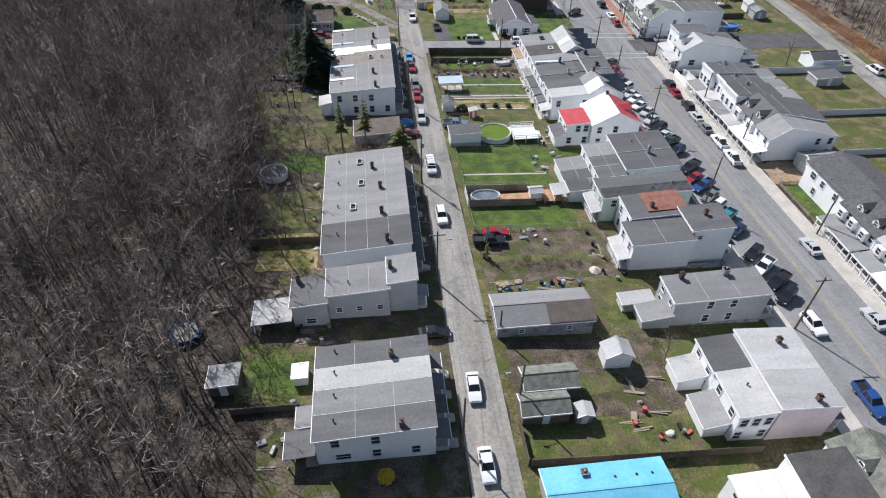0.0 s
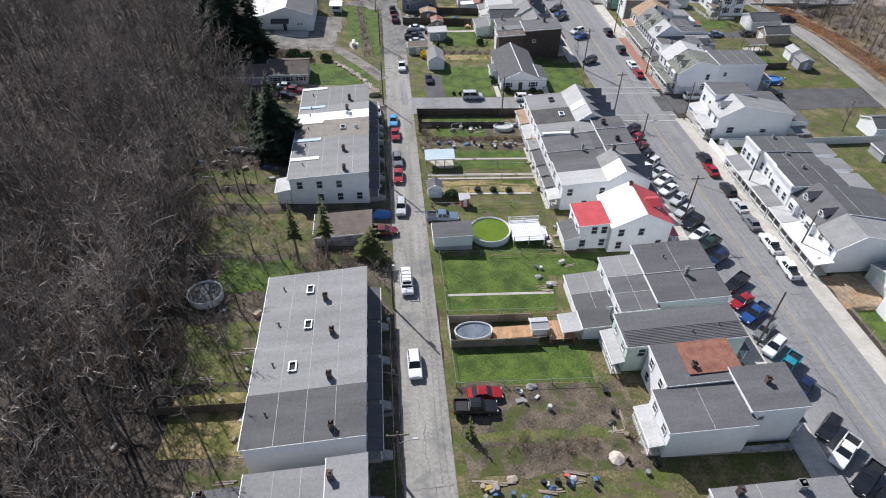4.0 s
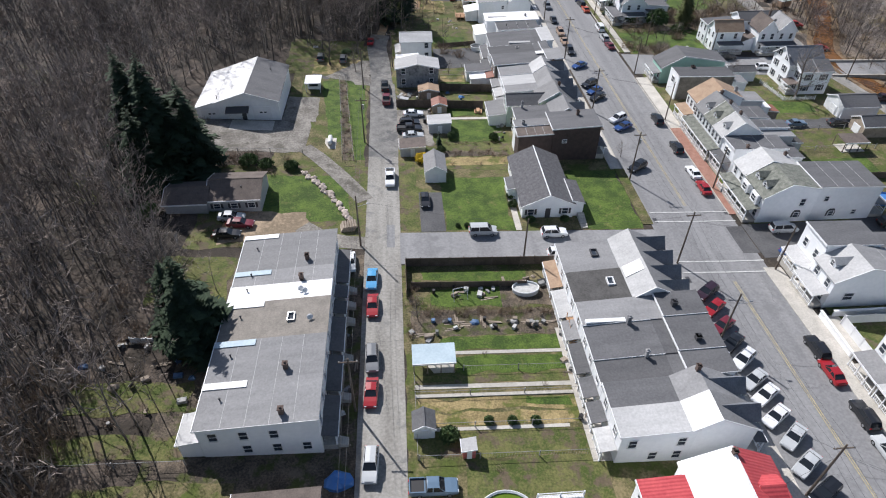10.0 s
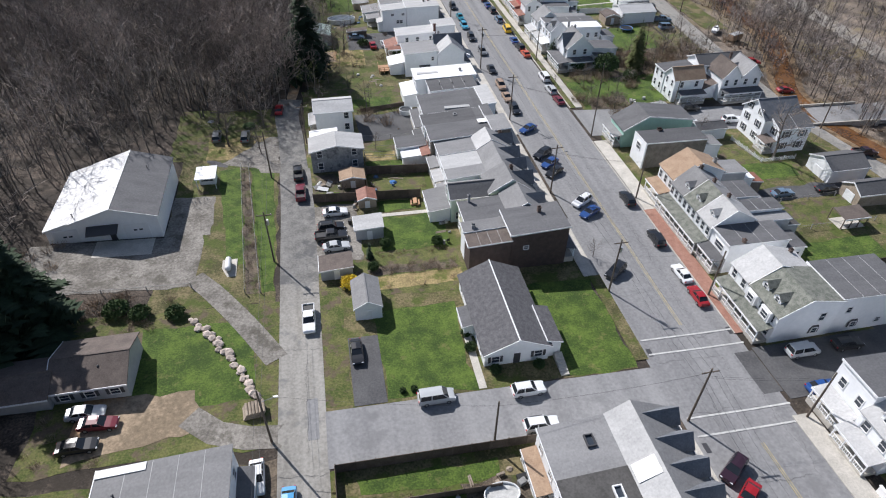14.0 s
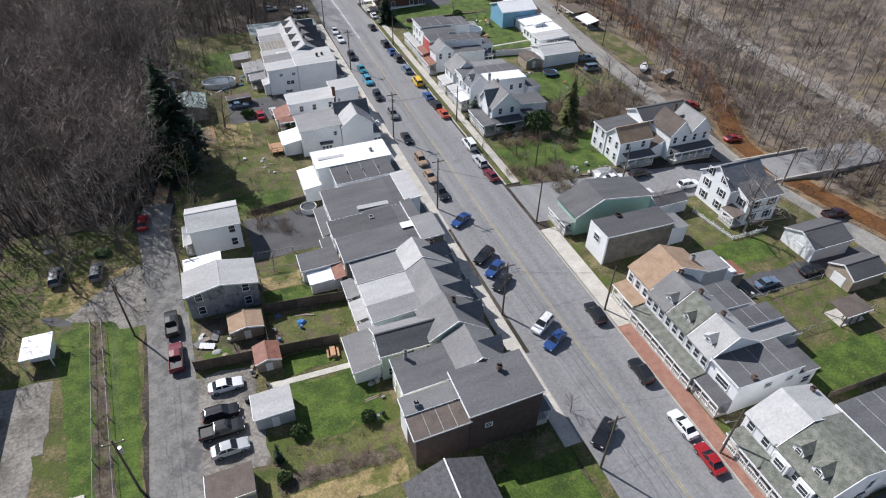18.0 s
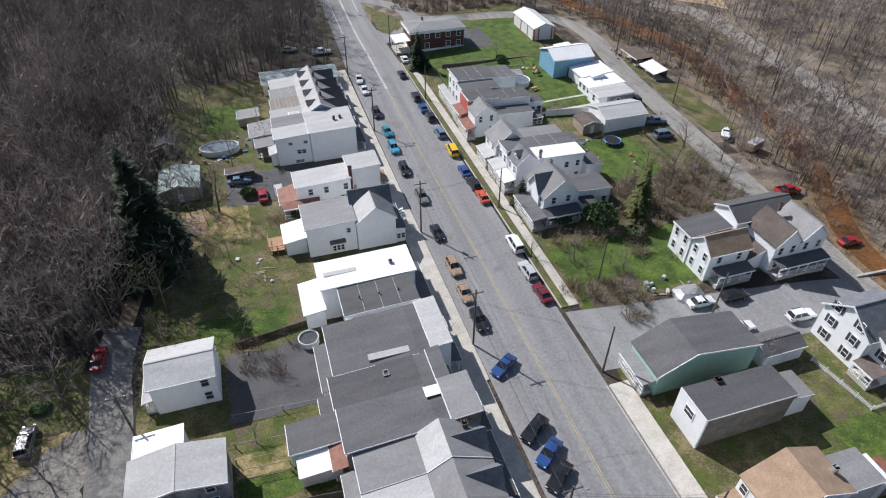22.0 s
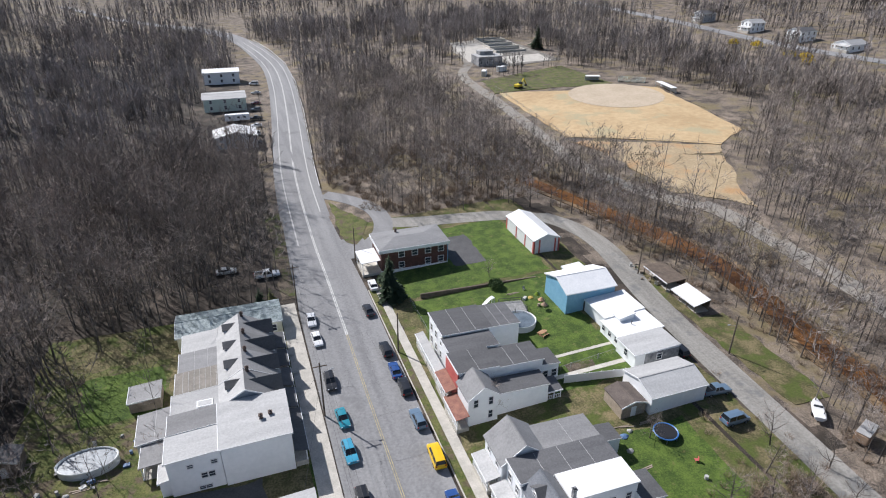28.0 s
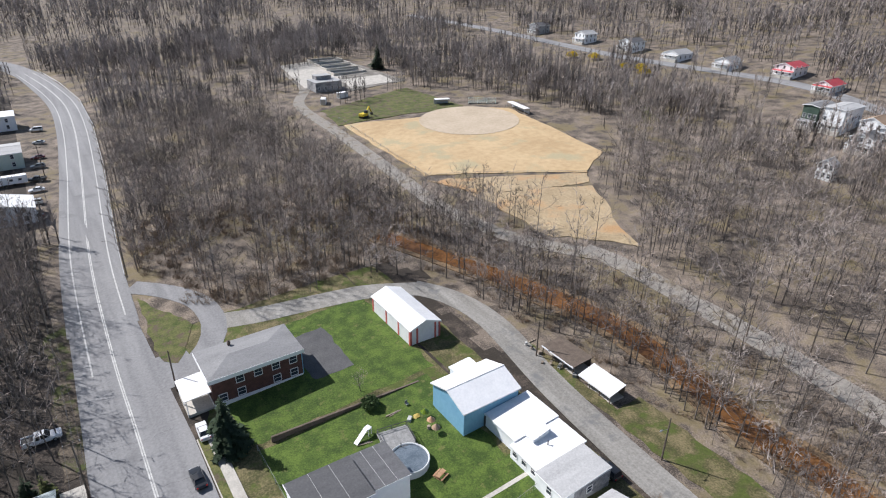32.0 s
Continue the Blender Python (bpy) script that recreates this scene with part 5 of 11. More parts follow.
vent(h, 43.5, 40, 5.9)
h = house("white house with a ribbed pale roof", 40, 27)
b = block(h, 36.2, 43.0, 21.0, 29.0, 5.5, "mono", SIDING_WHITE, ROOF_METAL, 0.5, seams=2)
face_windows(h, h.matrix_basis.translation, b, "W", 2, 2)
b = block(h, 43.1, 49.7, 24.0, 30.2, 6.5, "mono", SIDING_WHITE, ROOF_BLACK, 0.4)
face_windows(h, h.matrix_basis.translation, b, "W", 1, 2)
h = house("house under a greenish shingle roof with dormer", 53.5, 28)
block(h, 49.9, 57.0, 22.0, 32.0, 5.2, "gable", SIDING_WHITE, ROOF_MOSS, 0, 2.2, 0.3, "y")
dormer(h, 51.2, 28.5, 5.6, 1.8, 2.2, 1.0, "W", ROOF_MOSS)
h = house("grey-sided two-storey house beside the pavement", 48, 57)
o = h.matrix_basis.translation
b = block(h, 40.8, 55.2, 55.0, 60.6, 5.7, "mono", SIDING_GREY, ROOF_GREY, 0.5, seams=2)
face_windows(h, o, b, "S", 4, 2, skip=((0, 0), (1, 0), (1, 3), (0, 3)))
face_windows(h, o, b, "W", 2, 2)
part("base_wall", boxes((40.74 - o.x, 55.26 - o.x, 54.94 - o.y, 60.66 - o.y, -2.0, 0.5)), STUCCO, h, "grey block plinth")
block(h, 36.4, 40.7, 54.6, 58.0, 3.0, "mono", SIDING_GREY, ROOF_GREY, 0.7)
porch(h, 34.6, 39.6, 58.1, 60.6, 2.6, ROOF_LIGHT, 3, "W", 0.9)
porch(h, 55.3, 57.0, 55.4, 60.2, 3.0, ROOF_DARK, 3, "E", 0.9)
steps(h, 57.0, 58.2, 55.6, 57.0, 0.9, "E")
chimney(h, 43.4, 59.8, 5.5, 0.6, 1.1, BRICK_DARK)
chimney(h, 50.2, 59.8, 5.8, 0.8, 1.0, STUCCO)
h = house("tall white house with stepped dark flat roofs", 46, 71)
o = h.matrix_basis.translation
b = block(h, 49.2, 56.0, 68.8, 75.2, 7.0, "mono", SIDING_WHITE, ROOF_DARK, 0.3)
b2 = block(h, 38.9, 49.1, 67.4, 73.4, 6.1, "mono", SIDING_WHITE, ROOF_DARK, 0.4, seams=1)
face_windows(h, o, b2, "W", 2, 2)
add_window(h, 50.5 - o.x, 68.788 - o.y, 5.0, 0, 0.7, 0.7)
part("base_wall", boxes((38.84 - o.x, 56.06 - o.x, 67.34 - o.y, 68.0 - o.y, -2.4, 0.4)), STUCCO, h, "grey block plinth")
b3 = block(h, 40.8, 50.6, 73.6, 80.0, 6.6, "mono", SIDING_WHITE, ROOF_DARK, 0.6)
part("roof_patch", prism([(-2.2 + 46 - o.x, 6.52), (50.7 - o.x, 6.86), (50.7 - o.x, 6.9), (-2.2 + 46 - o.x, 6.56)], "y", 74.8 - o.y, 79.9 - o.y), ROOF_RUST, h, "rust-red coated roof part")
face_windows(h, o, b3, "W", 2, 2)
porch(h, 37.2, 38.8, 67.6, 73.2, 3.0, ROOF_LIGHT, 3, "W", 0.9)
porch(h, 56.1, 57.3, 69.2, 74.8, 3.2, ROOF_DARK, 3, "E", 0.9)
chimney(h, 52.6, 72.6, 6.9)
chimney(h, 44.8, 76.0, 6.3)
h = house("white house with a striped dark flat roof", 46, 83)
o = h.matrix_basis.translation
b = block(h, 38.2, 54.3, 80.6, 86.5, 6.2, "mono", SIDING_PALEGREEN, ROOF_DARK, 0.7, seams=0)
bm = bmesh.new()
for i in range(11):
    part("roof_rib", prism([(38.3 - o.x, 5.66), (54.3 - o.x, 6.36), (54.3 - o.x, 6.42), (38.3 - o.x, 5.72)], "y", 80.7 - o.y + i * 0.26, 80.76 - o.y + i * 0.26), ROOF_DARK, h)
bm.free()
face_windows(h, o, b, "S", 4, 2, skip=((0, 0), (1, 1), (0, 3), (1, 3)))
face_windows(h, o, b, "W", 2, 2)
porch(h, 36.6, 38.1, 80.2, 86.0, 3.1, ROOF_LIGHT, 3, "W", 0.6)
block(h, 34.3, 38.1, 86.6, 90.0, 3.1, "mono", SIDING_WHITE, ROOF_DARK, 0.3)
porch(h, 31.4, 34.2, 86.5, 89.9, 2.7, ROOF_LIGHT, 3, "W", 0.5)
porch(h, 54.4, 56.0, 81.0, 86.0, 3.0, ROOF_DARK, 3, "E", 0.8)
vent(h, 47.5, 82.2, 6.0), vent(h, 51.5, 83.0, 6.2)
h = house("white triple house with stepped grey roofs", 46, 94)
o = h.matrix_basis.translation
for ya, yb, cov in ((87.7, 93.4, ROOF_DARK), (93.5, 99.8, ROOF_DARK)):
    b = block(h, 44.9, 55.1, ya, yb, 7.0 if ya > 90 else 6.9, "mono", SIDING_WHITE, cov, 0.5, seams=1)
    face_windows(h, o, b, "W", 2, 1, z0=4.6)
for ya, yb, cov in ((87.2, 90.8, ROOF_DARK), (90.9, 94.2, ROOF_DARK), (94.3, 98.6, ROOF_GREY)):
    b = block(h, 39.6, 44.8, ya, yb, 5.7, "mono", SIDING_WHITE, cov, 0.3, seams=1)
    face_windows(h, o, b, "W", 1, 2)
face_windows(h, o, (39.6, 44.8, 87.2, 90), "S", 2, 2, skip=((0, 0), (0, 1)))
for ya, yb, cov in ((90.3, 93.6, ROOF_DARK), (93.7, 97.8, ROOF_GREY)):
    block(h, 34.3, 39.5, ya, yb, 3.3, "mono", SIDING_WHITE, cov, 0.5, seams=1)
chimney(h, 50.5, 92.6, 6.8, 0.5, 1.5, STUCCO)
vent(h, 48.6, 96.5, 6.9)
h = house("white house with red metal roof and dormer", 46, 110)
o = h.matrix_basis.translation
b = block(h, 44.0, 54.3, 106.0, 114.6, 5.6, "gable", SIDING_WHITE, ROOF_METAL, 0, 2.6, 0.25, "y", back=ROOF_RED)
face_windows(h, o, b, "S", 3, 2, skip=((1, 2), (0, 1)))
dormer(h, 53.0, 110.4, 6.0, 2.6, 2.6, 1.2, "E", ROOF_RED)
b = block(h, 38.9, 43.9, 107.0, 113.2, 5.6, "mono", SIDING_WHITE, ROOF_RED, 0.4)
face_windows(h, o, b, "S", 3, 2, skip=((0, 1), (1, 0)))
face_windows(h, o, b, "W", 2, 2)
block(h, 36.6, 38.8, 106.6, 111.6, 3.3, "mono", SIDING_WHITE, ROOF_DARK, 0.7)
porch(h, 54.4, 56.0, 106.4, 114.0, 3.0, ROOF_RED, 4, "E", 0.7)
chimney(h, 49.1, 114.0, 8.0, 0.5, 0.9)

# ---- the long terrace south of the side street ----
def street_gable(r, xw, xr, xe, y0, y1, h, wall, cover, dormers=2, rise=2.0, dark=None):
    """A front roof with its ridge along the street: pale west slope, east slope with steep gabled dormers."""
    o = r.matrix_basis.translation
    a, m, e, c, d = xw - o.x, xr - o.x, xe - o.x, y0 - o.y, y1 - o.y
    part("wall", prism([(a + 0.3, -1.6), (e, -1.6), (e, h - 0.6), (m, h + rise), (a + 0.3, h + 0.2)], "y", c + 0.02, d - 0.02), wall, r)
    part("roof_slope", prism([(a, h - 0.02), (m, h + rise), (m, h + rise + 0.14), (a, h + 0.12)], "y", c - 0.12, d + 0.1), cover, r)
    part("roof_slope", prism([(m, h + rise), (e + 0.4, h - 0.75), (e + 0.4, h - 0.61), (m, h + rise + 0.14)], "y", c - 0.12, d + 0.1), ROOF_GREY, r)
    part("verge", prism([(a, h - 0.1), (m, h + rise - 0.08), (e + 0.4, h - 0.83), (e + 0.4, h - 0.58), (m, h + rise + 0.18), (a, h + 0.15)], "y", c - 0.2, c - 0.12), TRIM, r, "white verge boards")
    for i in range(dormers):
        y = c + (d - c) * (i + 0.5) / dormers
        w = min(1.15, (d - c) / dormers * 0.36)
        g = part("dormer", prism([(y - w, h - 0.7), (y + w, h - 0.7), (y + w, h + 0.3), (y, h + rise - 0.35), (y - w, h + 0.3)], "x", m + 1.0, e + 0.1), wall, r)
        # Slate by default: shade of the dormers' south slopes is put into the colour.
        for q in (-1, 1):
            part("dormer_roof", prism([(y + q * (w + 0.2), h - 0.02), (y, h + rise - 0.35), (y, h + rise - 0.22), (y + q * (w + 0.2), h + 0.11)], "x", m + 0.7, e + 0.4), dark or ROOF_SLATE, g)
        add_window(g, e + 0.112, y, h - 0.4, 90, 0.8, 1.1)


def main_unit(y0, y1, rear_cover, front, front_cover, label, rear_wall=None, south=False, x_rear=38.6, x_mid=47.5, x_front=55.4, h=6.4, porch_cover=None, dormers=2):
    r = house(label, 47, (y0 + y1) / 2, "row_house", "row house", "main street terrace")
    o = r.matrix_basis.translation
    w = rear_wall or SIDING_WHITE
    b = block(r, x_rear, x_mid, y0, y1, h - 0.1, "mono", w, rear_cover, 0.6)
    face_windows(r, o, b, "W", max(1, int((y1 - y0) / 2.6)), 2)
    if south:
        face_windows(r, o, b, "S", 3, 2, skip=((0, 0), (1, 1)))
    if front == "gable":
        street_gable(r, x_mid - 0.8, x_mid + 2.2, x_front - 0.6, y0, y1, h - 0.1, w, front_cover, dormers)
    elif front == "hip":
        block(r, x_mid + 0.05, x_front, y0, y1, h - 0.3, "hip", w, front_cover, 0, 1.8, 0.3)
    else:
        block(r, x_mid + 2.2, x_front, y0, y1, h + 0.7, "mono", w, front_cover, 0.25)
        block(r, x_mid + 0.02, x_mid + 2.15, y0, y1, h - 0.02, "mono", w, rear_cover, 0.08, trim=False, over=0)
    for i in range(2):
        sy = y0 + (y1 - y0) * (0.35 + 0.4 * i) - o.y
        sx = x_rear + 2.0 + 2.6 * i - o.x
        part("roof_seam", prism([(sx, h - 0.56 + 0.13 * i), (sx + 2.4, h - 0.40 + 0.13 * i), (sx + 2.4, h - 0.37 + 0.13 * i), (sx, h - 0.53 + 0.13 * i)], "y", sy, sy + 0.06), SEAM, r, "pale lapped roofing seam")
    porch(r, x_front + 0.05, x_front + 1.5, y0 + 0.2, y1 - 0.2, 3.0, ROOF_DARK, 3, "E", 0.5)
    porch(r, x_rear - 1.8, x_rear - 0.05, y0 + 0.3, y1 - 0.5, 2.9, porch_cover or rear_cover, 3, "W", 0.5)
    return r


u = main_unit(118.2, 122.1, ROOF_LIGHT, "gable", ROOF_METAL, "white row house with ribbed metal roof", south=True, h=6.6, dormers=1)
u = main_unit(122.2, 125.9, ROOF_DARK, "gable", ROOF_GREY, "white row house with grey felt roof", h=6.6, dormers=1)
chimney(u, 49.6, 125.3, 8.5, 0.5, 0.9)
u = main_unit(126.0, 129.8, ROOF_DARK, "flat", ROOF_DARK, "white row house with dark felt roof", h=6.1)
chimney(u, 45.2, 129.7, 6.0, 0.4, 1.3, STUCCO)
u = main_unit(129.9, 135.7, ROOF_DARK, "flat", ROOF_DARK, "white row house with dark felt roof", h=6.35)
chimney(u, 52.5, 131.4, 6.9, 0.7, 0.9, TRIM_DARK)
chimney(u, 44.6, 135.5, 6.3, 0.5, 1.3, STUCCO)
u = main_unit(135.8, 140.1, ROOF_GREY, "flat", ROOF_DARK, "white row house with grey felt roof", h=6.6)
chimney(u, 51.5, 137.6, 7.2, 0.7, 0.9, TRIM_DARK)
o = u.matrix_basis.translation
part("parapet", boxes((38.8 - o.x, 45.0 - o.x, 135.85 - o.y, 136.5 - o.y, 5.6, 6.45)), TRIM, u, "white low wall of a light well")
u = main_unit(140.2, 146.5, ROOF_BLACK, "gable", ROOF_LIGHT, "white row house with pale gabled front", porch_cover=ROOF_LIGHT, h=6.5)
skylight(u, 44.5, 143.8, 6.3, 1.1, 1.6, TRIM)
o = u.matrix_basis.translation
part("roof_patch", prism([(46.9 - o.x, 6.75), (49.3 - o.x, 8.3), (49.3 - o.x, 8.36), (46.9 - o.x, 6.81)], "y", 144.2 - o.y, 146.4 - o.y), ROOF_WHITE, u, "white coated part of the slope")
u = main_unit(146.6, 153.4, ROOF_GREY, "gable", ROOF_LIGHT, "white row house with pale gabled front", porch_cover=ROOF_TAN, h=6.5)
skylight(u, 43.8, 150.4, 6.3, 1.1, 1.6, TRIM_DARK)

# ---- north of the side street ----
h = house("white ranch house with a grey shingle gable roof", 40, 176)
o = h.matrix_basis.translation
b = block(h, 36.0, 45.5, 168.0, 184.4, 2.9, "gable", SIDING_WHITE, ROOF_SHINGLE, 0, 2.2, 0.35, "y")
face_windows(h, o, b, "S", 3, 1, skip=((0, 1),), shutters=TRIM_DARK, w=1.1, h=1.2)
face_windows(h, o, b, "W", 4, 1)
add_door(h, 0.75, 168.0 - o.y - 0.02, 0.1, 0, TRIM_DARK)
block(h, 45.5, 47.4, 168.4, 175.5, 2.7, "mono", SIDING_WHITE, ROOF_SHINGLE, -0.5)
part("ridge_line", boxes((-0.1 + 40.75 - o.x, 0.1 + 40.75 - o.x, 167.6 - o.y, 184.8 - o.y, 5.22, 5.33)), TRIM, h, "pale ridge vent")
steps(h, 46.4, 47.6, 164.6, 168.2, 0.9, "S", 6)
block(h, 34.4, 36.0, 174.0, 178.0, 2.6, "mono", SIDING_WHITE, ROOF_DARK, 0.3)
h = house("dark brick corner building with stepped flat roofs", 47, 191, "brick_building", "building")
o = h.matrix_basis.translation
b = block(h, 45.5, 55.2, 187.9, 195.1, 7.7, "mono", BRICK_DARK, ROOF_DARK, 0.5)
face_windows(h, o, b, "W", 1, 1, z0=5.6, w=0.7, h=0.7)
add_window(h, 48.0 - o.x, 187.88 - o.y, 4.2, 0, 0.8, 0.6)
b = block(h, 38.4, 45.4, 187.9, 191.4, 6.2, "mono", BRICK_DARK, ROOF_BROWN, 0.3, seams=3)
b = block(h, 38.4, 45.4, 191.5, 194.2, 6.4, "mono", SIDING_WHITE, ROOF_GREY, 0.3)
porch(h, 55.3, 57.0, 188.2, 194.5, 3.0, ROOF_DARK, 4, "E", 0.9)
chimney(h, 51.5, 193.0, 7.6)
chimney(h, 40.0, 192.4, 6.3, 0.6, 0.7, STUCCO)
h = house("cream two-storey house with grey hipped roof", 46, 198)
o = h.matrix_basis.translation
b = block(h, 39.4, 47.3, 195.2, 201.2, 5.9, "mono", SIDING_CREAM, ROOF_DARK, 0.5)
face_windows(h, o, b, "W", 2, 2)
street_gable(h, 46.8, 50.2, 54.0, 195.4, 201.6, 6.0, SIDING_CREAM, ROOF_GREY, 1, dark=ROOF_GREY)
add_window(h, 46.3 - o.x, 195.18 - o.y, 3.9, 0, 0.7, 0.7)
chimney(h, 41.2, 200.6, 5.8, 0.4, 1.4, STUCCO)
h = house("pale green house with steep dark shingle roofs", 45, 204)
o = h.matrix_basis.translation
b = block(h, 38.4, 46.8, 202.4, 207.6, 5.4, "gable", SIDING_PALEGREEN, ROOF_DARK, 0, 1.5, 0.25, "x", back=ROOF_GREY)
face_windows(h, o, b, "W", 2, 2)
face_windows(h, o, b, "S", 3, 2, skip=((0, 1), (1, 0)))
street_gable(h, 45.2, 49.6, 54.0, 202.2, 208.3, 5.8, SIDING_PALEGREEN, ROOF_GREY, 1, 2.6)
block(h, 34.6, 38.3, 203.0, 210.0, 3.0, "mono", SIDING_WHITE, ROOF_GREY, 0.5)
face_windows(h, o, (34.6, 38.3, 203, 210), "W", 4, 1)
chimney(h, 50.5, 206.5, 7.6)
NORTH = ((208.7, 212.2, ROOF_GREY, ROOF_GREY, 1), (212.3, 217.3, ROOF_LIGHT, ROOF_GREY, 1), (217.4, 222.5, ROOF_GREY, ROOF_LIGHT, 1))
for ya, yb, rc, fc, nd in NORTH:
    u = main_unit(ya, yb, rc, "gable", fc, "pale row house with a small gabled front", x_rear=39.2, x_mid=47.4, x_front=54.9, h=6.1 + 0.15 * (ya % 2 > 1), dormers=nd)
chimney(u, 52.6, 221.6, 6.6, 0.6, 0.9)
u = main_unit(222.6, 229.0, ROOF_DARK, "flat", ROOF_GREY, "row house with dark felt roof and chimney", rear_wall=BROWNSHINGLE, x_rear=38.4, x_mid=49.4, x_front=55.2, h=6.7, porch_cover=ROOF_RUST)
part("roof_patch", prism([(2.3, 7.02), (8.0, 7.2), (8.0, 7.24), (2.3, 7.06)], "y", 1.0, 2.6), ROOF_WHITE, u, "white coated strip of roofing")
u = main_unit(229.1, 234.4, ROOF_DARK, "flat", ROOF_DARK, "row house with dark felt roof", x_rear=38.2, x_mid=49.4, x_front=53.0, h=6.5)
skylight(u, 45.5, 232.6, 6.2, 0.8, 1.0, STUCCO)
u = main_unit(234.5, 243.8, ROOF_DARK, "flat", ROOF_LIGHT, "wide row house with dark roof, pale front strip", x_rear=39.0, x_mid=50.4, x_front=55.2, h=6.5)
o = u.matrix_basis.translation
part("roof_patch", boxes((43.8 - o.x, 49.5 - o.x, 235.2 - o.y, 236.3 - o.y, 6.0, 6.55)), ROOF_LIGHT, u, "raised pale roof curb")
shed("low flat-roofed rear extension, dark felt", 31.8, 38.0, 226.5, 231.0, 3.0, "mono", SIDING_WHITE, ROOF_DARK)
shed("open white awning on posts at the back", 32.6, 37.6, 223.4, 226.3, 2.4, "mono", SIDING_WHITE, ROOF_WHITE)
h = house("white house with bright white and dark roofs", 48, 250)
o = h.matrix_basis.translation
b = block(h, 42.4, 53.4, 244.6, 250.8, 6.5, "mono", SIDING_WHITE, ROOF_DARK, 0.4, seams=3)
face_windows(h, o, b, "S", 4, 2, skip=((0, 0), (1, 2), (0, 3)))
b = block(h, 39.9, 54.6, 250.9, 257.4, 6.6, "mono", SIDING_WHITE, ROOF_WHITE, 0.3)
face_windows(h, o, b, "W", 2, 2)
part("roof_well", boxes((40.6 - o.x, 45.8 - o.x, 253.6 - o.y, 254.5 - o.y, 6.3, 6.62)), ROOF_LIGHT, h, "shallow well in the white roof")
block(h, 36.8, 39.8, 249.6, 257.0, 3.4, "mono", SIDING_WHITE, ROOF_WHITE, 0.4)
porch(h, 54.7, 56.4, 245.0, 257.0, 3.0, ROOF_DARK, 5, "E", 0.6)
chimney(h, 51.3, 253.8, 6.5, 0.5, 0.7, STUCCO)
for vx in (45, 48, 51):
    vent(h, vx, 247.5, 6.4)
h = house("white house with cross gables and bay window", 47, 270)
o = h.matrix_basis.translation
b = block(h, 39.6, 48.2, 266.8, 274.6, 6.4, "mono", SIDING_WHITE, ROOF_GREY, 0.4)
# Darker slate on the east and south slopes paints their shade; sunward slopes light.
b2 = block(h, 48.3, 55.3, 266.4, 271.4, 5.9, "gable", SIDING_WHITE, ROOF_LIGHT, 0, 2.7, 0.25, "y", back=ROOF_SLATE)
block(h, 48.3, 55.6, 271.0, 275.2, 5.9, "gable", SIDING_WHITE, ROOF_SLATE, 0, 2.5, 0.25, "x", back=ROOF_LIGHT)
block(h, 35.8, 39.5, 268.4, 274.2, 3.3, "mono", SIDING_WHITE, ROOF_WHITE, 0.6)
bay = part("bay_window", boxes((43.5 - o.x, 45.9 - o.x, 266.0 - o.y, 266.78 - o.y, 0.8, 2.7)), TRIM, h, "white bay window with dark roof")
part("bay_roof", boxes((43.3 - o.x, 46.1 - o.x, 265.8 - o.y, 266.79 - o.y, 2.7, 2.95)), ROOF_DARK, bay)
for bx in (44.0, 44.7, 45.4):
    add_window(bay, bx - o.x, 265.98 - o.y, 1.2, 0, 0.5, 1.1)
add_window(h, 46.9 - o.x, 266.78 - o.y, 4.1, 0, 0.6, 0.9)
b3 = block(h, 55.4, 57.0, 266.6, 269.4, 2.8, "mono", SIDING_WHITE, ROOF_DARK, -0.3)
face_windows(h, o, b3, "S", 2, 1, w=0.6, h=1.0)
face_windows(h, o, b3, "E", 3, 1, w=0.6, h=1.0)
porch(h, 55.7, 57.0, 270.0, 274.8, 3.0, ROOF_SLATE, 3, "E", 0.9)
chimney(h, 49.8, 274.0, 7.6, 0.5, 1.2, STUCCO)
aw = house("white striped awning beside a doorway", 57.6, 271.6, "awning", "awning")
for i in range(7):
    part("slat", prism([(-0.7, 2.3), (0.6, 2.75), (0.6, 2.79), (-0.7, 2.34)], "y", -1.5 + i * 0.44, -1.5 + i * 0.44 + 0.3), TRIM if i % 2 == 0 else SIDING_SLATE, aw)
for dy in (-1.4, 1.4):
    part("post", boxes((0.5, 0.57, dy - 0.035, dy + 0.035, -0.3, 2.75)), TRIM, aw)
dk = house("orange-brown wooden deck behind a house", 34.3, 271.4, "deck", "deck")
part("deck_floor", boxes((-1.4, 1.4, -2, 2, 0.7, 0.85)), WOOD_NEW, dk)
for dx in (-1.3, 0, 1.3):
    part("deck_post", boxes((dx - 0.07, dx + 0.07, -1.95, -1.8, -0.5, 1.8)), WOOD_NEW, dk)
part("deck_rail", boxes((-1.4, 1.4, -1.95, -1.87, 1.7, 1.8), (-1.45, -1.37, -1.95, 2, 1.7, 1.8), (-1.4, 1.4, -1.95, -1.87, 1.2, 1.28)), WOOD_NEW, dk)
h = house("long white house with stepped pale roofs", 48, 284)
o = h.matrix_basis.translation
b = block(h, 39.6, 50.0, 281.0, 286.9, 5.9, "mono", SIDING_WHITE, ROOF_LIGHT, 0.4)
for wx, wz in ((42.2, 3.6), (45.2, 3.6), (49.0, 3.7), (44.6, 0.8), (45.6, 0.8), (48.2, 1.2)):
    add_window(h, wx - o.x, 280.98 - o.y, wz, 0, 0.8, 1.3)
b = block(h, 50.1, 56.1, 282.2, 287.8, 7.2, "mono", SIDING_WHITE, ROOF_LIGHT, 0.3)
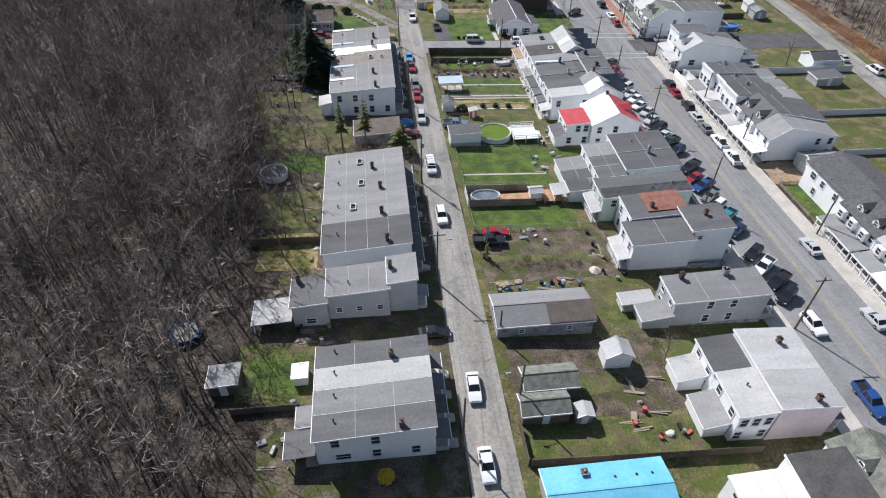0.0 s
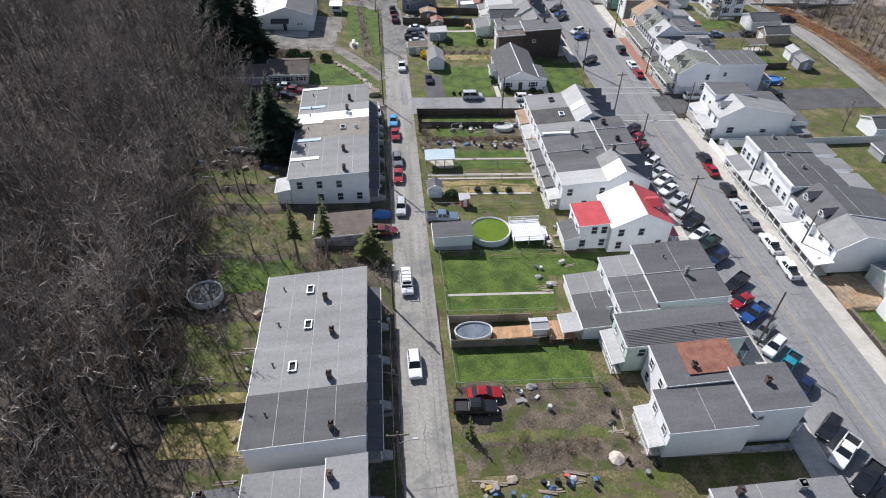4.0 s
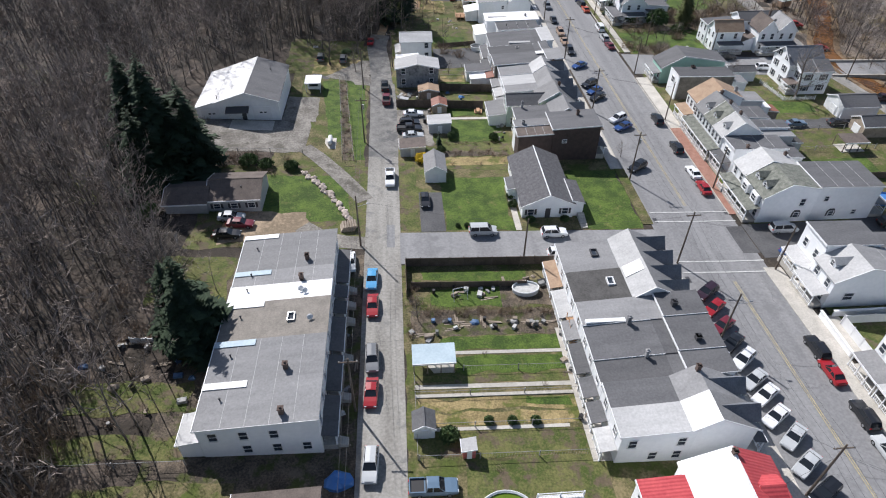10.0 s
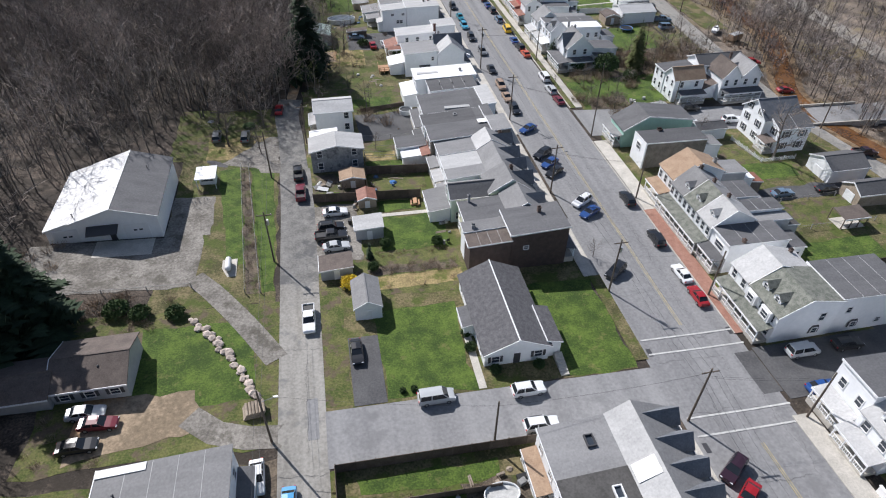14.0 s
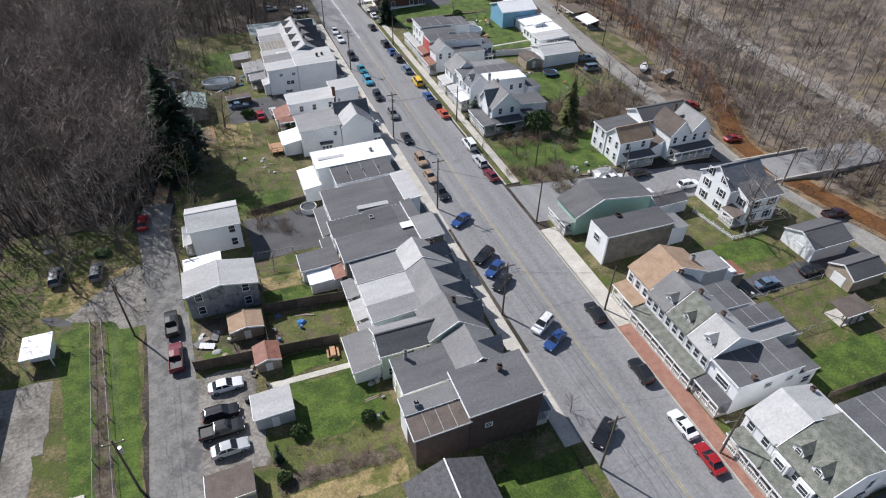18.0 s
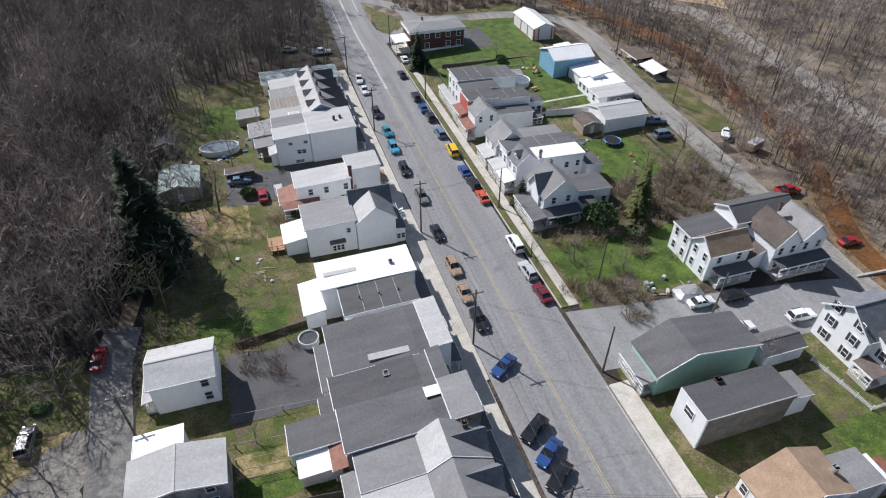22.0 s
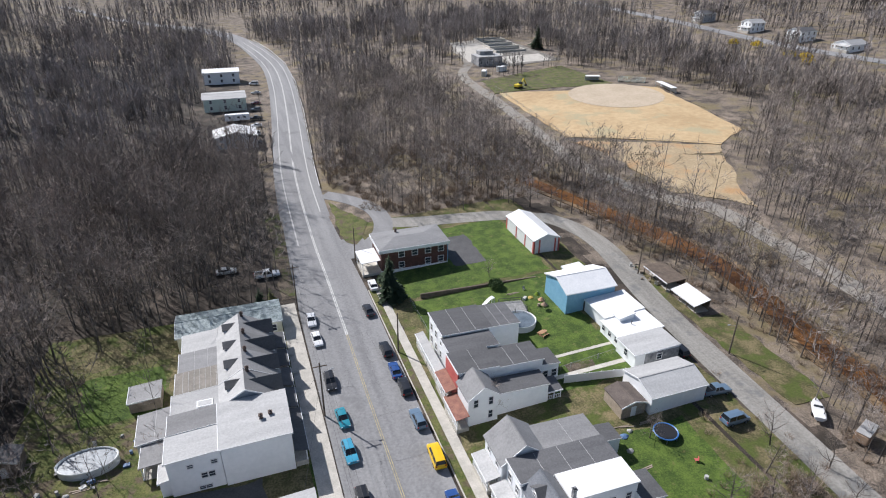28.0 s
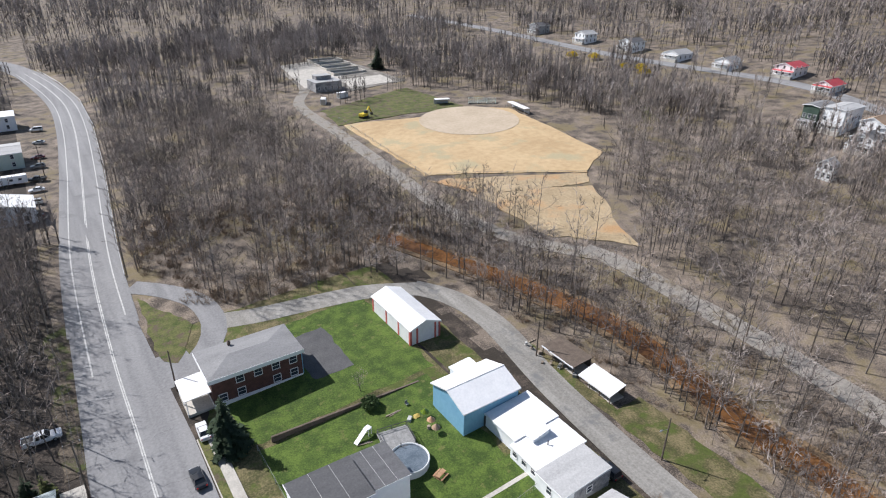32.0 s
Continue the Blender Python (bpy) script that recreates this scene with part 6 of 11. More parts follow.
part("chimney", boxes((49.9 - o.x, 50.5 - o.x, 281.5 - o.y, 282.15 - o.y, -1.2, 8.0), (49.82 - o.x, 50.58 - o.x, 281.42 - o.y, 282.23 - o.y, 7.8, 8.0)), BRICK, h, "tall brown brick chimney up the wall")
block(h, 36.3, 39.5, 281.0, 286.6, 3.1, "mono", SIDING_WHITE, ROOF_RUST, 0.8)
porch(h, 36.6, 43.6, 278.9, 280.9, 2.9, ROOF_RUST, 4, "S", 0.3)
porch(h, 56.2, 57.7, 282.8, 287.2, 2.9, ROOF_TAN, 3, "E", 0.9)
steps(h, 56.4, 57.8, 281.4, 282.7, 0.9, "S", 5)
h = house("large white double house with flat pale roofs", 46, 304)
o = h.matrix_basis.translation
b = block(h, 37.6, 44.8, 299.2, 304.6, 6.7, "mono", SIDING_WHITE, ROOF_LIGHT, 0.4)
block(h, 37.8, 44.8, 304.7, 308.9, 6.8, "mono", SIDING_WHITE, ROOF_GREY, 0.4)
b2 = block(h, 44.9, 54.7, 298.9, 308.9, 7.0, "mono", SIDING_WHITE, ROOF_LIGHT, 0.15, seams=1)
for wx, wz in ((40.6, 4.7), (43.8, 4.7), (42.2, 2.4), (43.2, 2.4), (41.6, 0.3), (42.5, 0.3)):
    add_window(h, wx - o.x, 299.18 - o.y, wz, 0, 0.8, 0.6 if wz != 2.4 else 0.9)
block(h, 32.6, 37.4, 308.2, 315.0, 3.4, "mono", SIDING_WHITE, ROOF_GREY, 0.6, seams=1)
porch(h, 33.4, 37.4, 303.6, 308.1, 2.9, ROOF_GREY, 3, "W", 0.2)
block(h, 36.2, 37.5, 299.6, 303.2, 3.0, "mono", SIDING_WHITE, ROOF_LIGHT, 0.3)
porch(h, 54.8, 56.6, 299.2, 308.6, 3.2, ROOF_DARK, 4, "E", 0.9)
chimney(h, 50.8, 303.4, 7.0, 0.5, 0.8)
chimney(h, 52.2, 303.9, 7.0, 0.5, 0.6)
GABLED = ((309.2, 314.6, 5.9), (314.7, 320.2, 5.9), (320.3, 325.8, 5.8), (325.9, 331.6, 5.7))
for i, (ya, yb, hh) in enumerate(GABLED):
    r = house("small white row house with a dark gabled front", 49, (ya + yb) / 2, "row_house", "row house", "gabled terrace")
    o = r.matrix_basis.translation
    block(r, 38.0 + 0.4 * i, 45.4, ya, yb, hh, "mono", SIDING_WHITE, (ROOF_LIGHT, ROOF_STRIPE, ROOF_GREY, ROOF_LIGHT)[i], 0.4, seams=(0, 7, 2, 1)[i])
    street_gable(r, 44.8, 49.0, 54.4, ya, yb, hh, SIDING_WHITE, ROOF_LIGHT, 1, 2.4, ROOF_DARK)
    dormer(r, 46.2, (ya + yb) / 2 + 0.6, hh + 0.6, 1.9, 2.2, 0.9, "W", ROOF_DARK)
    chimney(r, 49.6, yb - 0.5, hh + 2.0, 0.5, 1.0)
    porch(r, 54.55, 56.4, ya + 0.3, yb - 0.3, 2.9, ROOF_DARK, 3, "E", 0.9)
    steps(r, 56.5, 58.2, ya + 0.6, ya + 1.9, 0.9, "E", 4)
    if i == 0:
        part("south_gable", prism([(45.4 - o.x, hh + 0.25), (54.6 - o.x, hh - 0.4), (49.0 - o.x, hh + 2.3)], "y", ya - 0.1 - o.y, ya + 0.0 - o.y), SIDING_SLATE, r, "slate-grey shingled gable end")
        sk = part("skylight", boxes((41.6 - o.x, 44.0 - o.x, ya + 0.9 - o.y, ya + 2.4 - o.y, hh - 0.1, hh + 0.25)), TRIM, r, "white framed skylight")
        part("pane", boxes((41.8 - o.x, 43.8 - o.x, ya + 1.1 - o.y, ya + 2.2 - o.y, hh + 0.25, hh + 0.27)), ROOF_LIGHT, sk)
mo = house("long pale mobile home with a stained roof", 47, 339, "mobile_home", "mobile home")
o = mo.matrix_basis.translation
b = block(mo, 37.4, 56.8, 334.8, 342.6, 3.1, "gable", SIDING_CREAM, ROOF_TEAL, 0, 0.9, 0.25, "x")
face_windows(mo, o, b, "S", 6, 1, skip=((0, 2), (0, 4)))
shed("open rust-brown carport behind the yard", 30.3, 35.2, 319.3, 323.8, 2.3, "mono", WOOD, ROOF_GREY, door="")
shed("long dark lean-to shed by the drive", 26.6, 32.2, 295.8, 298.2, 2.0, "mono", WOOD_DARK, ROOF_BROWN, door="")
shed("green tin-roofed garage among bare trees", 14.0, 21.6, 290.8, 299.0, 2.8, "gable", STUCCO, ROOF_GREEN, 1.0, name="garage")
shed("small dark shed at the wood's edge", 12.6, 16.6, 310.4, 313.9, 2.4, "gable", WOOD_DARK, ROOF_DARK, 0.8)

# ---- the duplex and the flats by the lane ----
h = house("white two-storey duplex with pale grey roof", 19.5, 243)
o = h.matrix_basis.translation
b = block(h, 15.4, 23.6, 239.8, 246.6, 5.4, "gable", SIDING_WHITE, ROOF_LIGHT, 0, 1.2, 0.3, "x")
face_windows(h, o, b, "S", 3, 2, skip=((0, 0), (1, 0), (0, 1), (1, 1)))
porch(h, 14.0, 15.3, 240.2, 246.0, 2.6, ROOF_LIGHT, 3, "W", 0.4)
h = house("grey block-walled flats with pale gable roof", 19.2, 225)
o = h.matrix_basis.translation
b = block(h, 13.9, 24.4, 223.9, 229.4, 5.0, "gable", STUCCO, ROOF_LIGHT, 0, 1.1, 0.35, "y")
face_windows(h, o, b, "S", 3, 2, skip=((0, 1), (1, 1)))
block(h, 14.2, 19.6, 229.5, 233.4, 4.8, "mono", SIDING_WHITE, ROOF_WHITE, 0.3)

# ---- barn, bungalow, kiosk ----
h = house("white metal barn with white and dark roof", -21, 214, "barn", "barn")
o = h.matrix_basis.translation
b = block(h, -26.0, -12.2, 205.3, 223.8, 4.3, "gable", SIDING_WHITE, ROOF_STAINED, 0, 2.2, 0.3, "y", back=ROOF_DARK)
block(h, -30.2, -26.02, 205.34, 223.7, 4.35, "mono", SIDING_WHITE, ROOF_STAINED, 1.2, over=0.2)
for dx, dw in ((-27.2, 4.0), (-16.0, 4.0)):
    d = part("garage_door", boxes((dx - dw / 2 - o.x, dx + dw / 2 - o.x, 205.22 - o.y, 205.31 - o.y, 0, 3.1)), TRIM, h, "white sectional garage door")
    for k in range(1, 5):
        part("door_rib", boxes((dx - dw / 2 - o.x, dx + dw / 2 - o.x, 205.2 - o.y, 205.22 - o.y, k * 0.62 - 0.03, k * 0.62 + 0.03)), FRAME, d)
    for q in (-0.5, 0.4):
        part("pane", boxes((dx + q - o.x, dx + q + 0.55 - o.x, 205.19 - o.y, 205.22 - o.y, 1.65, 1.95)), PANE, d)
part("canopy", prism([(203.4 - o.y, 2.6), (205.28 - o.y, 3.3), (205.28 - o.y, 3.4), (203.4 - o.y, 2.7)], "x", -23.6 - o.x, -18.6 - o.x), TRIM_DARK, h, "dark entrance canopy")
add_door(h, -20.0 - o.x, 205.28 - o.y, 0, 0, TRIM_DARK)
vent(h, -15.5, 219.0, 5.5), vent(h, -25.5, 206.5, 5.0)
h = house("grey bungalow with a brown shingle roof", -16, 175, "bungalow", "bungalow")
o = h.matrix_basis.translation
b = block(h, -20.2, -11.1, 170.5, 178.9, 2.7, "gable", SIDING_GREY, ROOF_BROWN, 0, 1.5, 0.35, "x")
face_windows(h, o, b, "S", 3, 1, shutters=TRIM_DARK, w=1.1, h=1.0)
block(h, -27.5, -20.3, 169.8, 176.5, 2.6, "gable", SIDING_GREY, ROOF_BROWN, 0, 1.2, 0.3, "x")
vent(h, -14.5, 173.0, 3.4)
k = house("small white kiosk with overhanging roof", -6.4, 222, "kiosk", "kiosk")
o = k.matrix_basis.translation
part("wall", boxes((-1.5, 1.5, -0.4, 2.2, -0.4, 2.3)), SIDING_WHITE, k)
part("roof", boxes((-1.95, 1.95, -2.2, 2.5, 2.3, 2.5)), ROOF_WHITE, k)
for dx in (-1.7, 1.7):
    part("post", boxes((dx - 0.06, dx + 0.06, -2.05, -1.93, -0.4, 2.3)), TRIM, k)
part("hatch", boxes((-1.1, 1.1, -0.46, -0.4, 0.9, 1.9)), PANE, k)

# ---- east side of the main street ----
def street_house(r, xw, xr, xe, y0, y1, hw, apex, he, cover_w, cover_e, wall=None, dormers=(), seams=0):
    """A body whose short steep slope faces the street and whose long low slope runs to the back."""
    o = r.matrix_basis.translation
    a, m, e, c, d = xw - o.x, xr - o.x, xe - o.x, y0 - o.y, y1 - o.y
    wall = wall or SIDING_WHITE
    part("wall", prism([(a, -1.6), (e, -1.6), (e, he), (m, apex), (a, hw)], "y", c, d), wall, r)
    k = (apex - hw) / (m - a)
    part("roof_slope", prism([(a - 0.35, hw - 0.35 * k), (m, apex), (m, apex + 0.15), (a - 0.35, hw - 0.35 * k + 0.15)], "y", c - 0.2, d + 0.15), cover_w, r)
    part("roof_slope", prism([(m, apex), (e + 0.3, he), (e + 0.3, he + 0.15), (m, apex + 0.15)], "y", c - 0.2, d + 0.15), cover_e, r)
    part("verge", prism([(a - 0.35, hw - 0.35 * k - 0.1), (m, apex - 0.1), (e + 0.3, he - 0.1), (e + 0.3, he + 0.19), (m, apex + 0.19), (a - 0.35, hw - 0.35 * k + 0.19)], "y", c - 0.28, c - 0.2), TRIM, r, "white verge boards")
    for i in range(seams):
        u = (i + 1) / (seams + 1)
        px, pz = m + (e - m) * u, apex + (he - apex) * u + 0.15
        part("roof_seam", boxes((px - 0.03, px + 0.03, c, d, pz - 0.02, pz + 0.03)), SEAM, r, "pale lapped roofing seam")
    for y in dormers:
        dormer(r, xw + 0.9, y, hw + 0.5, 1.6, (m - a) * 0.85, 1.0, "W", cover_w)
    return (xw, xe, y0, y1)


h = house("white end house with pale rear slope and awning", 87, 102, "row_house", "row house", "east side terrace")
b = street_house(h, 80.0, 83.8, 95.0, 99.2, 105.0, 5.5, 7.9, 5.3, ROOF_GREY, ROOF_GREY, None, (), 2)
face_windows(h, h.matrix_basis.translation, (84, 95, 99.2, 105), "S", 4, 2, skip=((0, 0), (0, 1), (1, 0), (1, 1)))
face_windows(h, h.matrix_basis.translation, b, "W", 2, 2, z0=1.1)
porch(h, 76.9, 79.9, 98.6, 104.9, 3.1, ROOF_WHITE, 4, "W", 0.4)
h = house("white terrace house with bay dormers, dark roof", 87, 109.6, "row_house", "row house", "east side terrace")
o = h.matrix_basis.translation
b = street_house(h, 80.2, 84.4, 96.0, 105.1, 114.2, 5.7, 8.0, 5.6, ROOF_DARK, ROOF_DARK, None, (107.2, 112.0), 3)
face_windows(h, o, b, "W", 3, 2, z0=1.1)
porch(h, 76.9, 80.1, 105.1, 109.5, 3.1, ROOF_WHITE, 3, "W", 0.4)
porch(h, 77.0, 80.1, 109.7, 114.1, 3.2, ROOF_LIGHT, 3, "W", 0.4)
for y in (106.8, 112.2):
    bay = part("bay_window", boxes((79.4 - o.x, 80.2 - o.x, y - 1.1 - o.y, y + 1.1 - o.y, 3.3, 5.6)), TRIM, h, "white projecting bay window")
    add_window(bay, 79.38 - o.x, y - o.y, 3.9, -90, 1.2, 1.2)
for ya, yb, hh, aw, cov in ((114.3, 120.9, 6.9, ROOF_GREY, ROOF_DARK), (121.0, 126.3, 6.5, ROOF_LIGHT, ROOF_DARK), (126.4, 131.9, 6.9, ROOF_GREY, ROOF_DARK)):
    h = house("white flat-roofed terrace house with porch", 87, (ya + yb) / 2, "row_house", "row house", "east side terrace")
    o = h.matrix_basis.translation
    b = block(h, 79.8 + (0.9 if hh < 6.8 else 0), 90.5, ya, yb, hh, "mono", SIDING_WHITE, cov, -0.5, seams=2)
    face_windows(h, o, b, "W", 3, 2, z0=1.1)
    part("parapet", boxes((b[0] - 0.2 - o.x, b[0] + 0.15 - o.x, ya - o.y, yb - o.y, hh - 0.1, hh + 0.75)), TRIM, h, "white front parapet")
    block(h, 90.6, 96.5, ya + 0.5, yb - 0.8, 5.4, "mono", SIDING_WHITE, ROOF_GREY, -0.4)
    porch(h, 76.9, b[0] - 0.1, ya + 0.1, yb - 0.1, 3.2, aw, 4, "W", 0.4)
    chimney(h, 85.0, yb - 0.6, hh - 0.2, 0.5, 1.2, STUCCO)
    vent(h, 88.0, ya + 2, hh - 0.4)
shed("pale green garage with grey gable roof behind a garden", 86.2, 93.4, 91.6, 97.8, 2.8, "gable", SIDING_PALEGREEN, ROOF_GREY, 1.2, "x", door="W", name="garage")
h = house("long white house under a dark shingle roof", 88, 84, "row_house", "row house", "east side terrace")
o = h.matrix_basis.translation
b = block(h, 83.0, 94.4, 77.4, 90.2, 5.6, "gable", SIDING_WHITE, ROOF_SHINGLE, 0, 1.7, 0.35, "y")
for wy, wz, ww in ((87.6, 3.4, 1.5), (84.6, 3.4, 1.1), (80.6, 3.4, 1.1), (86.0, 0.9, 1.0)):
    add_window(h, 82.98 - o.x, wy - o.y, wz, -90, ww, 1.3)
face_windows(h, o, b, "E", 4, 2)
vent(h, 90.2, 82.0, 6.6)
block(h, 94.5, 98.6, 78.4, 86.0, 3.2, "mono", SIDING_WHITE, ROOF_DARK, -0.4)
for ya, yb, cov, fr in ((67.2, 77.2, ROOF_SHINGLE, ROOF_GREY), (56.8, 67.0, ROOF_LIGHT, ROOF_WHITE)):
    h = house("white terrace house with dormers and an awning porch", 87, (ya + yb) / 2, "row_house", "row house", "east side terrace")
    o = h.matrix_basis.translation
    b = street_house(h, 81.4, 85.6, 96.0, ya, yb, 5.5, 7.9, 5.4, cov, cov, None, (ya + 2.6, ya + 6.8), 2)
    face_windows(h, o, b, "W", 5, 2, z0=1.1)
    for k in range(3):
        bay = part("bay_window", boxes((80.6 - o.x, 81.4 - o.x, ya + 1.6 + 3.0 * k - o.y, ya + 3.2 + 3.0 * k - o.y, 3.4, 5.2)), TRIM, h, "white projecting bay window")
        add_window(bay, 80.58 - o.x, ya + 2.4 + 3.0 * k - o.y, 3.8, -90, 0.9, 1.1)
    porch(h, 78.0, 81.3, ya + 0.2, ya + 5.0, 3.0, fr, 4, "W", 0.4)
    porch(h, 78.0, 81.3, ya + 5.3, yb - 0.2, 2.9, ROOF_GREY, 4, "W", 0.4)
    chimney(h, 90.0, yb - 0.7, 6.4, 0.5, 1.1)
h = house("white corner house with dormers and arched window", 88, 148.5)
o = h.matrix_basis.translation
b = street_house(h, 79.9, 84.6, 97.0, 143.3, 149.0, 5.7, 8.2, 5.6, ROOF_LIGHT, ROOF_GREY, None, (146.6,), 2)
add_window(h, 83.2 - o.x, 143.28 - o.y, 1.8, 0, 1.5, 1.4)
add_window(h, 91.0 - o.x, 143.28 - o.y, 1.6, 0, 1.3, 0.8)
face_windows(h, o, b, "W", 2, 2)
b = block(h, 81.0, 90.0, 149.1, 155.2, 7.7, "mono", SIDING_WHITE, ROOF_DARK, -0.3)
face_windows(h, o, b, "W", 2, 2, z0=1.6)
block(h, 90.1, 97.0, 149.1, 154.4, 5.5, "mono", SIDING_WHITE, ROOF_DARK, -0.4)
block(h, 97.4, 101.4, 143.6, 149.0, 3.4, "mono", SIDING_WHITE, ROOF_DARK, -0.4)
porch(h, 97.4, 100.6, 141.0, 143.5, 2.6, ROOF_GREY, 3, "S", 0.7, True, 0.3, WOOD)
porch(h, 77.6, 79.8, 143.4, 149.2, 3.2, ROOF_LIGHT, 4, "W", 0.7)
porch(h, 78.6, 80.9, 149.4, 155.0, 3.2, ROOF_LIGHT, 4, "W", 0.9)
h = house("white gambrel house with dormers and arched windows", 87, 170.5)
o = h.matrix_basis.translation
b = street_house(h, 79.6, 83.8, 89.6, 165.4, 172.8, 5.6, 8.3, 7.1, ROOF_MOSS, ROOF_MOSS, None, (168.0, 170.9))
face_windows(h, o, b, "S", 2, 2, skip=((0, 0), (1, 0), (0, 1)), w=0.9)
face_windows(h, o, b, "W", 3, 2)
b = street_house(h, 79.6, 83.8, 89.6, 172.9, 177.8, 5.6, 8.5, 6.6, ROOF_LIGHT, ROOF_LIGHT)
face_windows(h, o, b, "W", 2, 2)
b = block(h, 89.7, 101.5, 165.5, 174.0, 7.0, "mono", SIDING_WHITE, ROOF_DARK, -0.3, seams=3)
for wx in (86.8, 93.5):
    ar = part("arched_window", prism([(wx - 0.8 - o.x, 1.0), (wx + 0.8 - o.x, 1.0), (wx + 0.8 - o.x, 2.0), (wx + 0.5 - o.x, 2.6), (wx - 0.5 - o.x, 2.6), (wx - 0.8 - o.x, 2.0)], "y", 165.3 - o.y, 165.38 - o.y), TRIM_DARK, h, "dark arched window surround")
    add_window(ar, wx - o.x, 165.28 - o.y, 1.1, 0, 0.9, 1.0)
add_window(h, 98.0 - o.x, 165.48 - o.y, 1.2, 0, 0.8, 0.9)
add_window(h, 91.5 - o.x, 165.48 - o.y, 4.4, 0, 0.8, 1.0)
for y in (167.6, 171.2):
    bay = part("bay_window", boxes((78.9 - o.x, 79.58 - o.x, y - 1.1 - o.y, y + 1.1 - o.y, 3.4, 5.3)), TRIM, h, "white projecting bay window")
    add_window(bay, 78.88 - o.x, y - o.y, 3.8, -90, 1.3, 1.1)
porch(h, 101.6, 104.5, 165.8, 170.6, 3.0, ROOF_GREY, 3, "E", 0.6)
porch(h, 77.2, 79.5, 165.6, 177.4, 3.2, ROOF_MOSS, 7, "W", 0.6)
chimney(h, 88.6, 176.9, 6.9, 0.5, 0.9)
h = house("white terrace with dormers and a long porch", 86, 190)
o = h.matrix_basis.translation
b = block(h, 81.0, 92.0, 181.0, 186.3, 5.7, "mono", SIDING_WHITE, ROOF_DARK, -0.2, seams=3)
add_window(h, 80.98 - o.x, 183.6 - o.y, 3.5, -90, 2.2, 1.2)
add_window(h, 86.5 - o.x, 180.98 - o.y, 3.8, 0, 1.2, 0.8)
add_window(h, 90.4 - o.x, 180.98 - o.y, 3.6, 0, 1.0, 0.7)
chimney(h, 83.6, 181.5, 5.8, 0.5, 0.9)
b = block(h, 92.1, 96.2, 181.2, 185.8, 3.3, "mono", SIDING_WHITE, ROOF_DARK, -0.3)
add_window(h, 94.6 - o.x, 181.18 - o.y, 1.0, 0, 1.4, 1.4)
for ya, yb, cov, back, dd in ((186.4, 191.2, ROOF_LIGHT, ROOF_LIGHT, 188.6), (191.3, 196.0, ROOF_MOSS, ROOF_GREY, 193.2), (196.1, 200.6, ROOF_GREY, ROOF_GREY, 197.2)):
    b = street_house(h, 80.8, 84.5, 88.7, ya, yb, 5.8, 8.8, 6.3, cov, back, None, (dd,))
    face_windows(h, o, b, "W", 3, 2)
    chimney(h, 85.6, yb - 0.4, 8.2, 0.5, 0.9)
block(h, 88.8, 96.6, 186.9, 189.2, 5.0, "mono", SIDING_GREY, ROOF_GREY, -0.2)
b = block(h, 88.8, 96.4, 189.3, 192.6, 5.6, "mono", SIDING_WHITE, ROOF_DARK, -0.3, seams=2)
b = block(h, 88.8, 94.0, 193.2, 198.4, 5.8, "mono", SIDING_WHITE, ROOF_DARK, -0.3, seams=1)
face_windows(h, o, b, "S", 2, 1, z0=3.6, w=0.8)
block(h, 94.1, 96.6, 193.8, 197.6, 3.6, "mono", SIDING_WHITE, ROOF_GREY, -0.3)
block(h, 96.7, 99.4, 187.4, 191.6, 2.9, "mono", SIDING_GREY, ROOF_BLACK, -0.3)
porch(h, 78.3, 80.7, 186.2, 200.4, 3.1, ROOF_MOSS, 9, "W", 0.5)
porch(h, 78.9, 80.9, 181.1, 186.0, 3.0, ROOF_DARK, 4, "W", 0.5)
h = house("tan-roofed house at the end of the terrace", 86, 205)
o = h.matrix_basis.translation
b = street_house(h, 81.2, 86.0, 91.2, 200.7, 206.4, 6.0, 9.0, 6.6, ROOF_TAN, ROOF_TAN)
face_windows(h, o, b, "W", 3, 2)
porch(h, 78.8, 81.1, 200.8, 206.2, 3.2, ROOF_TAN, 3, "W", 0.5)
block(h, 91.3, 96.4, 200.9, 205.4, 5.7, "mono", SIDING_GREY, ROOF_GREY, -0.3)
block(h, 96.5, 98.8, 201.2, 205.0, 3.8, "mono", SIDING_WHITE, ROOF_WHITE, -0.3)
block(h, 98.9, 101.2, 201.2, 204.6, 2.7, "mono", WOOD, ROOF_RUST, -0.3)
chimney(h, 90.4, 203.2, 6.6, 0.6, 1.6, STUCCO)
h = house("flat-roofed building clad in weathered brown shingle", 89, 216, "building", "building")
o = h.matrix_basis.translation
b = block(h, 82.0, 95.6, 213.8, 219.0, 5.6, "mono", BROWNSHINGLE, ROOF_DARK, -0.3)
part("front_wall", boxes((81.7 - o.x, 82.0 - o.x, 213.7 - o.y, 219.1 - o.y, -1, 6.0)), SIDING_WHITE, h, "white painted front")
add_window(h, 81.68 - o.x, 216.5 - o.y, 3.4, -90, 1.6, 1.4)
block(h, 95.7, 99.5, 214.2, 218.4, 3.6, "mono", SIDING_WHITE, ROOF_GREY, -0.4)
chimney(h, 87.0, 218.6, 5.7, 0.8, 0.7, BRICK_DARK)
h = house("mint green gabled house with dark roof", 88, 226)
o = h.matrix_basis.translation
b = street_house(h, 81.2, 86.4, 97.2, 222.6, 229.2, 4.2, 7.0, 5.3, ROOF_DARK, ROOF_DARK, SIDING_MINT)
face_windows(h, o, b, "W", 2, 1)
porch(h, 79.4, 81.5, 223.0, 229.0, 2.8, ROOF_GREY, 4, "W", 0.5)
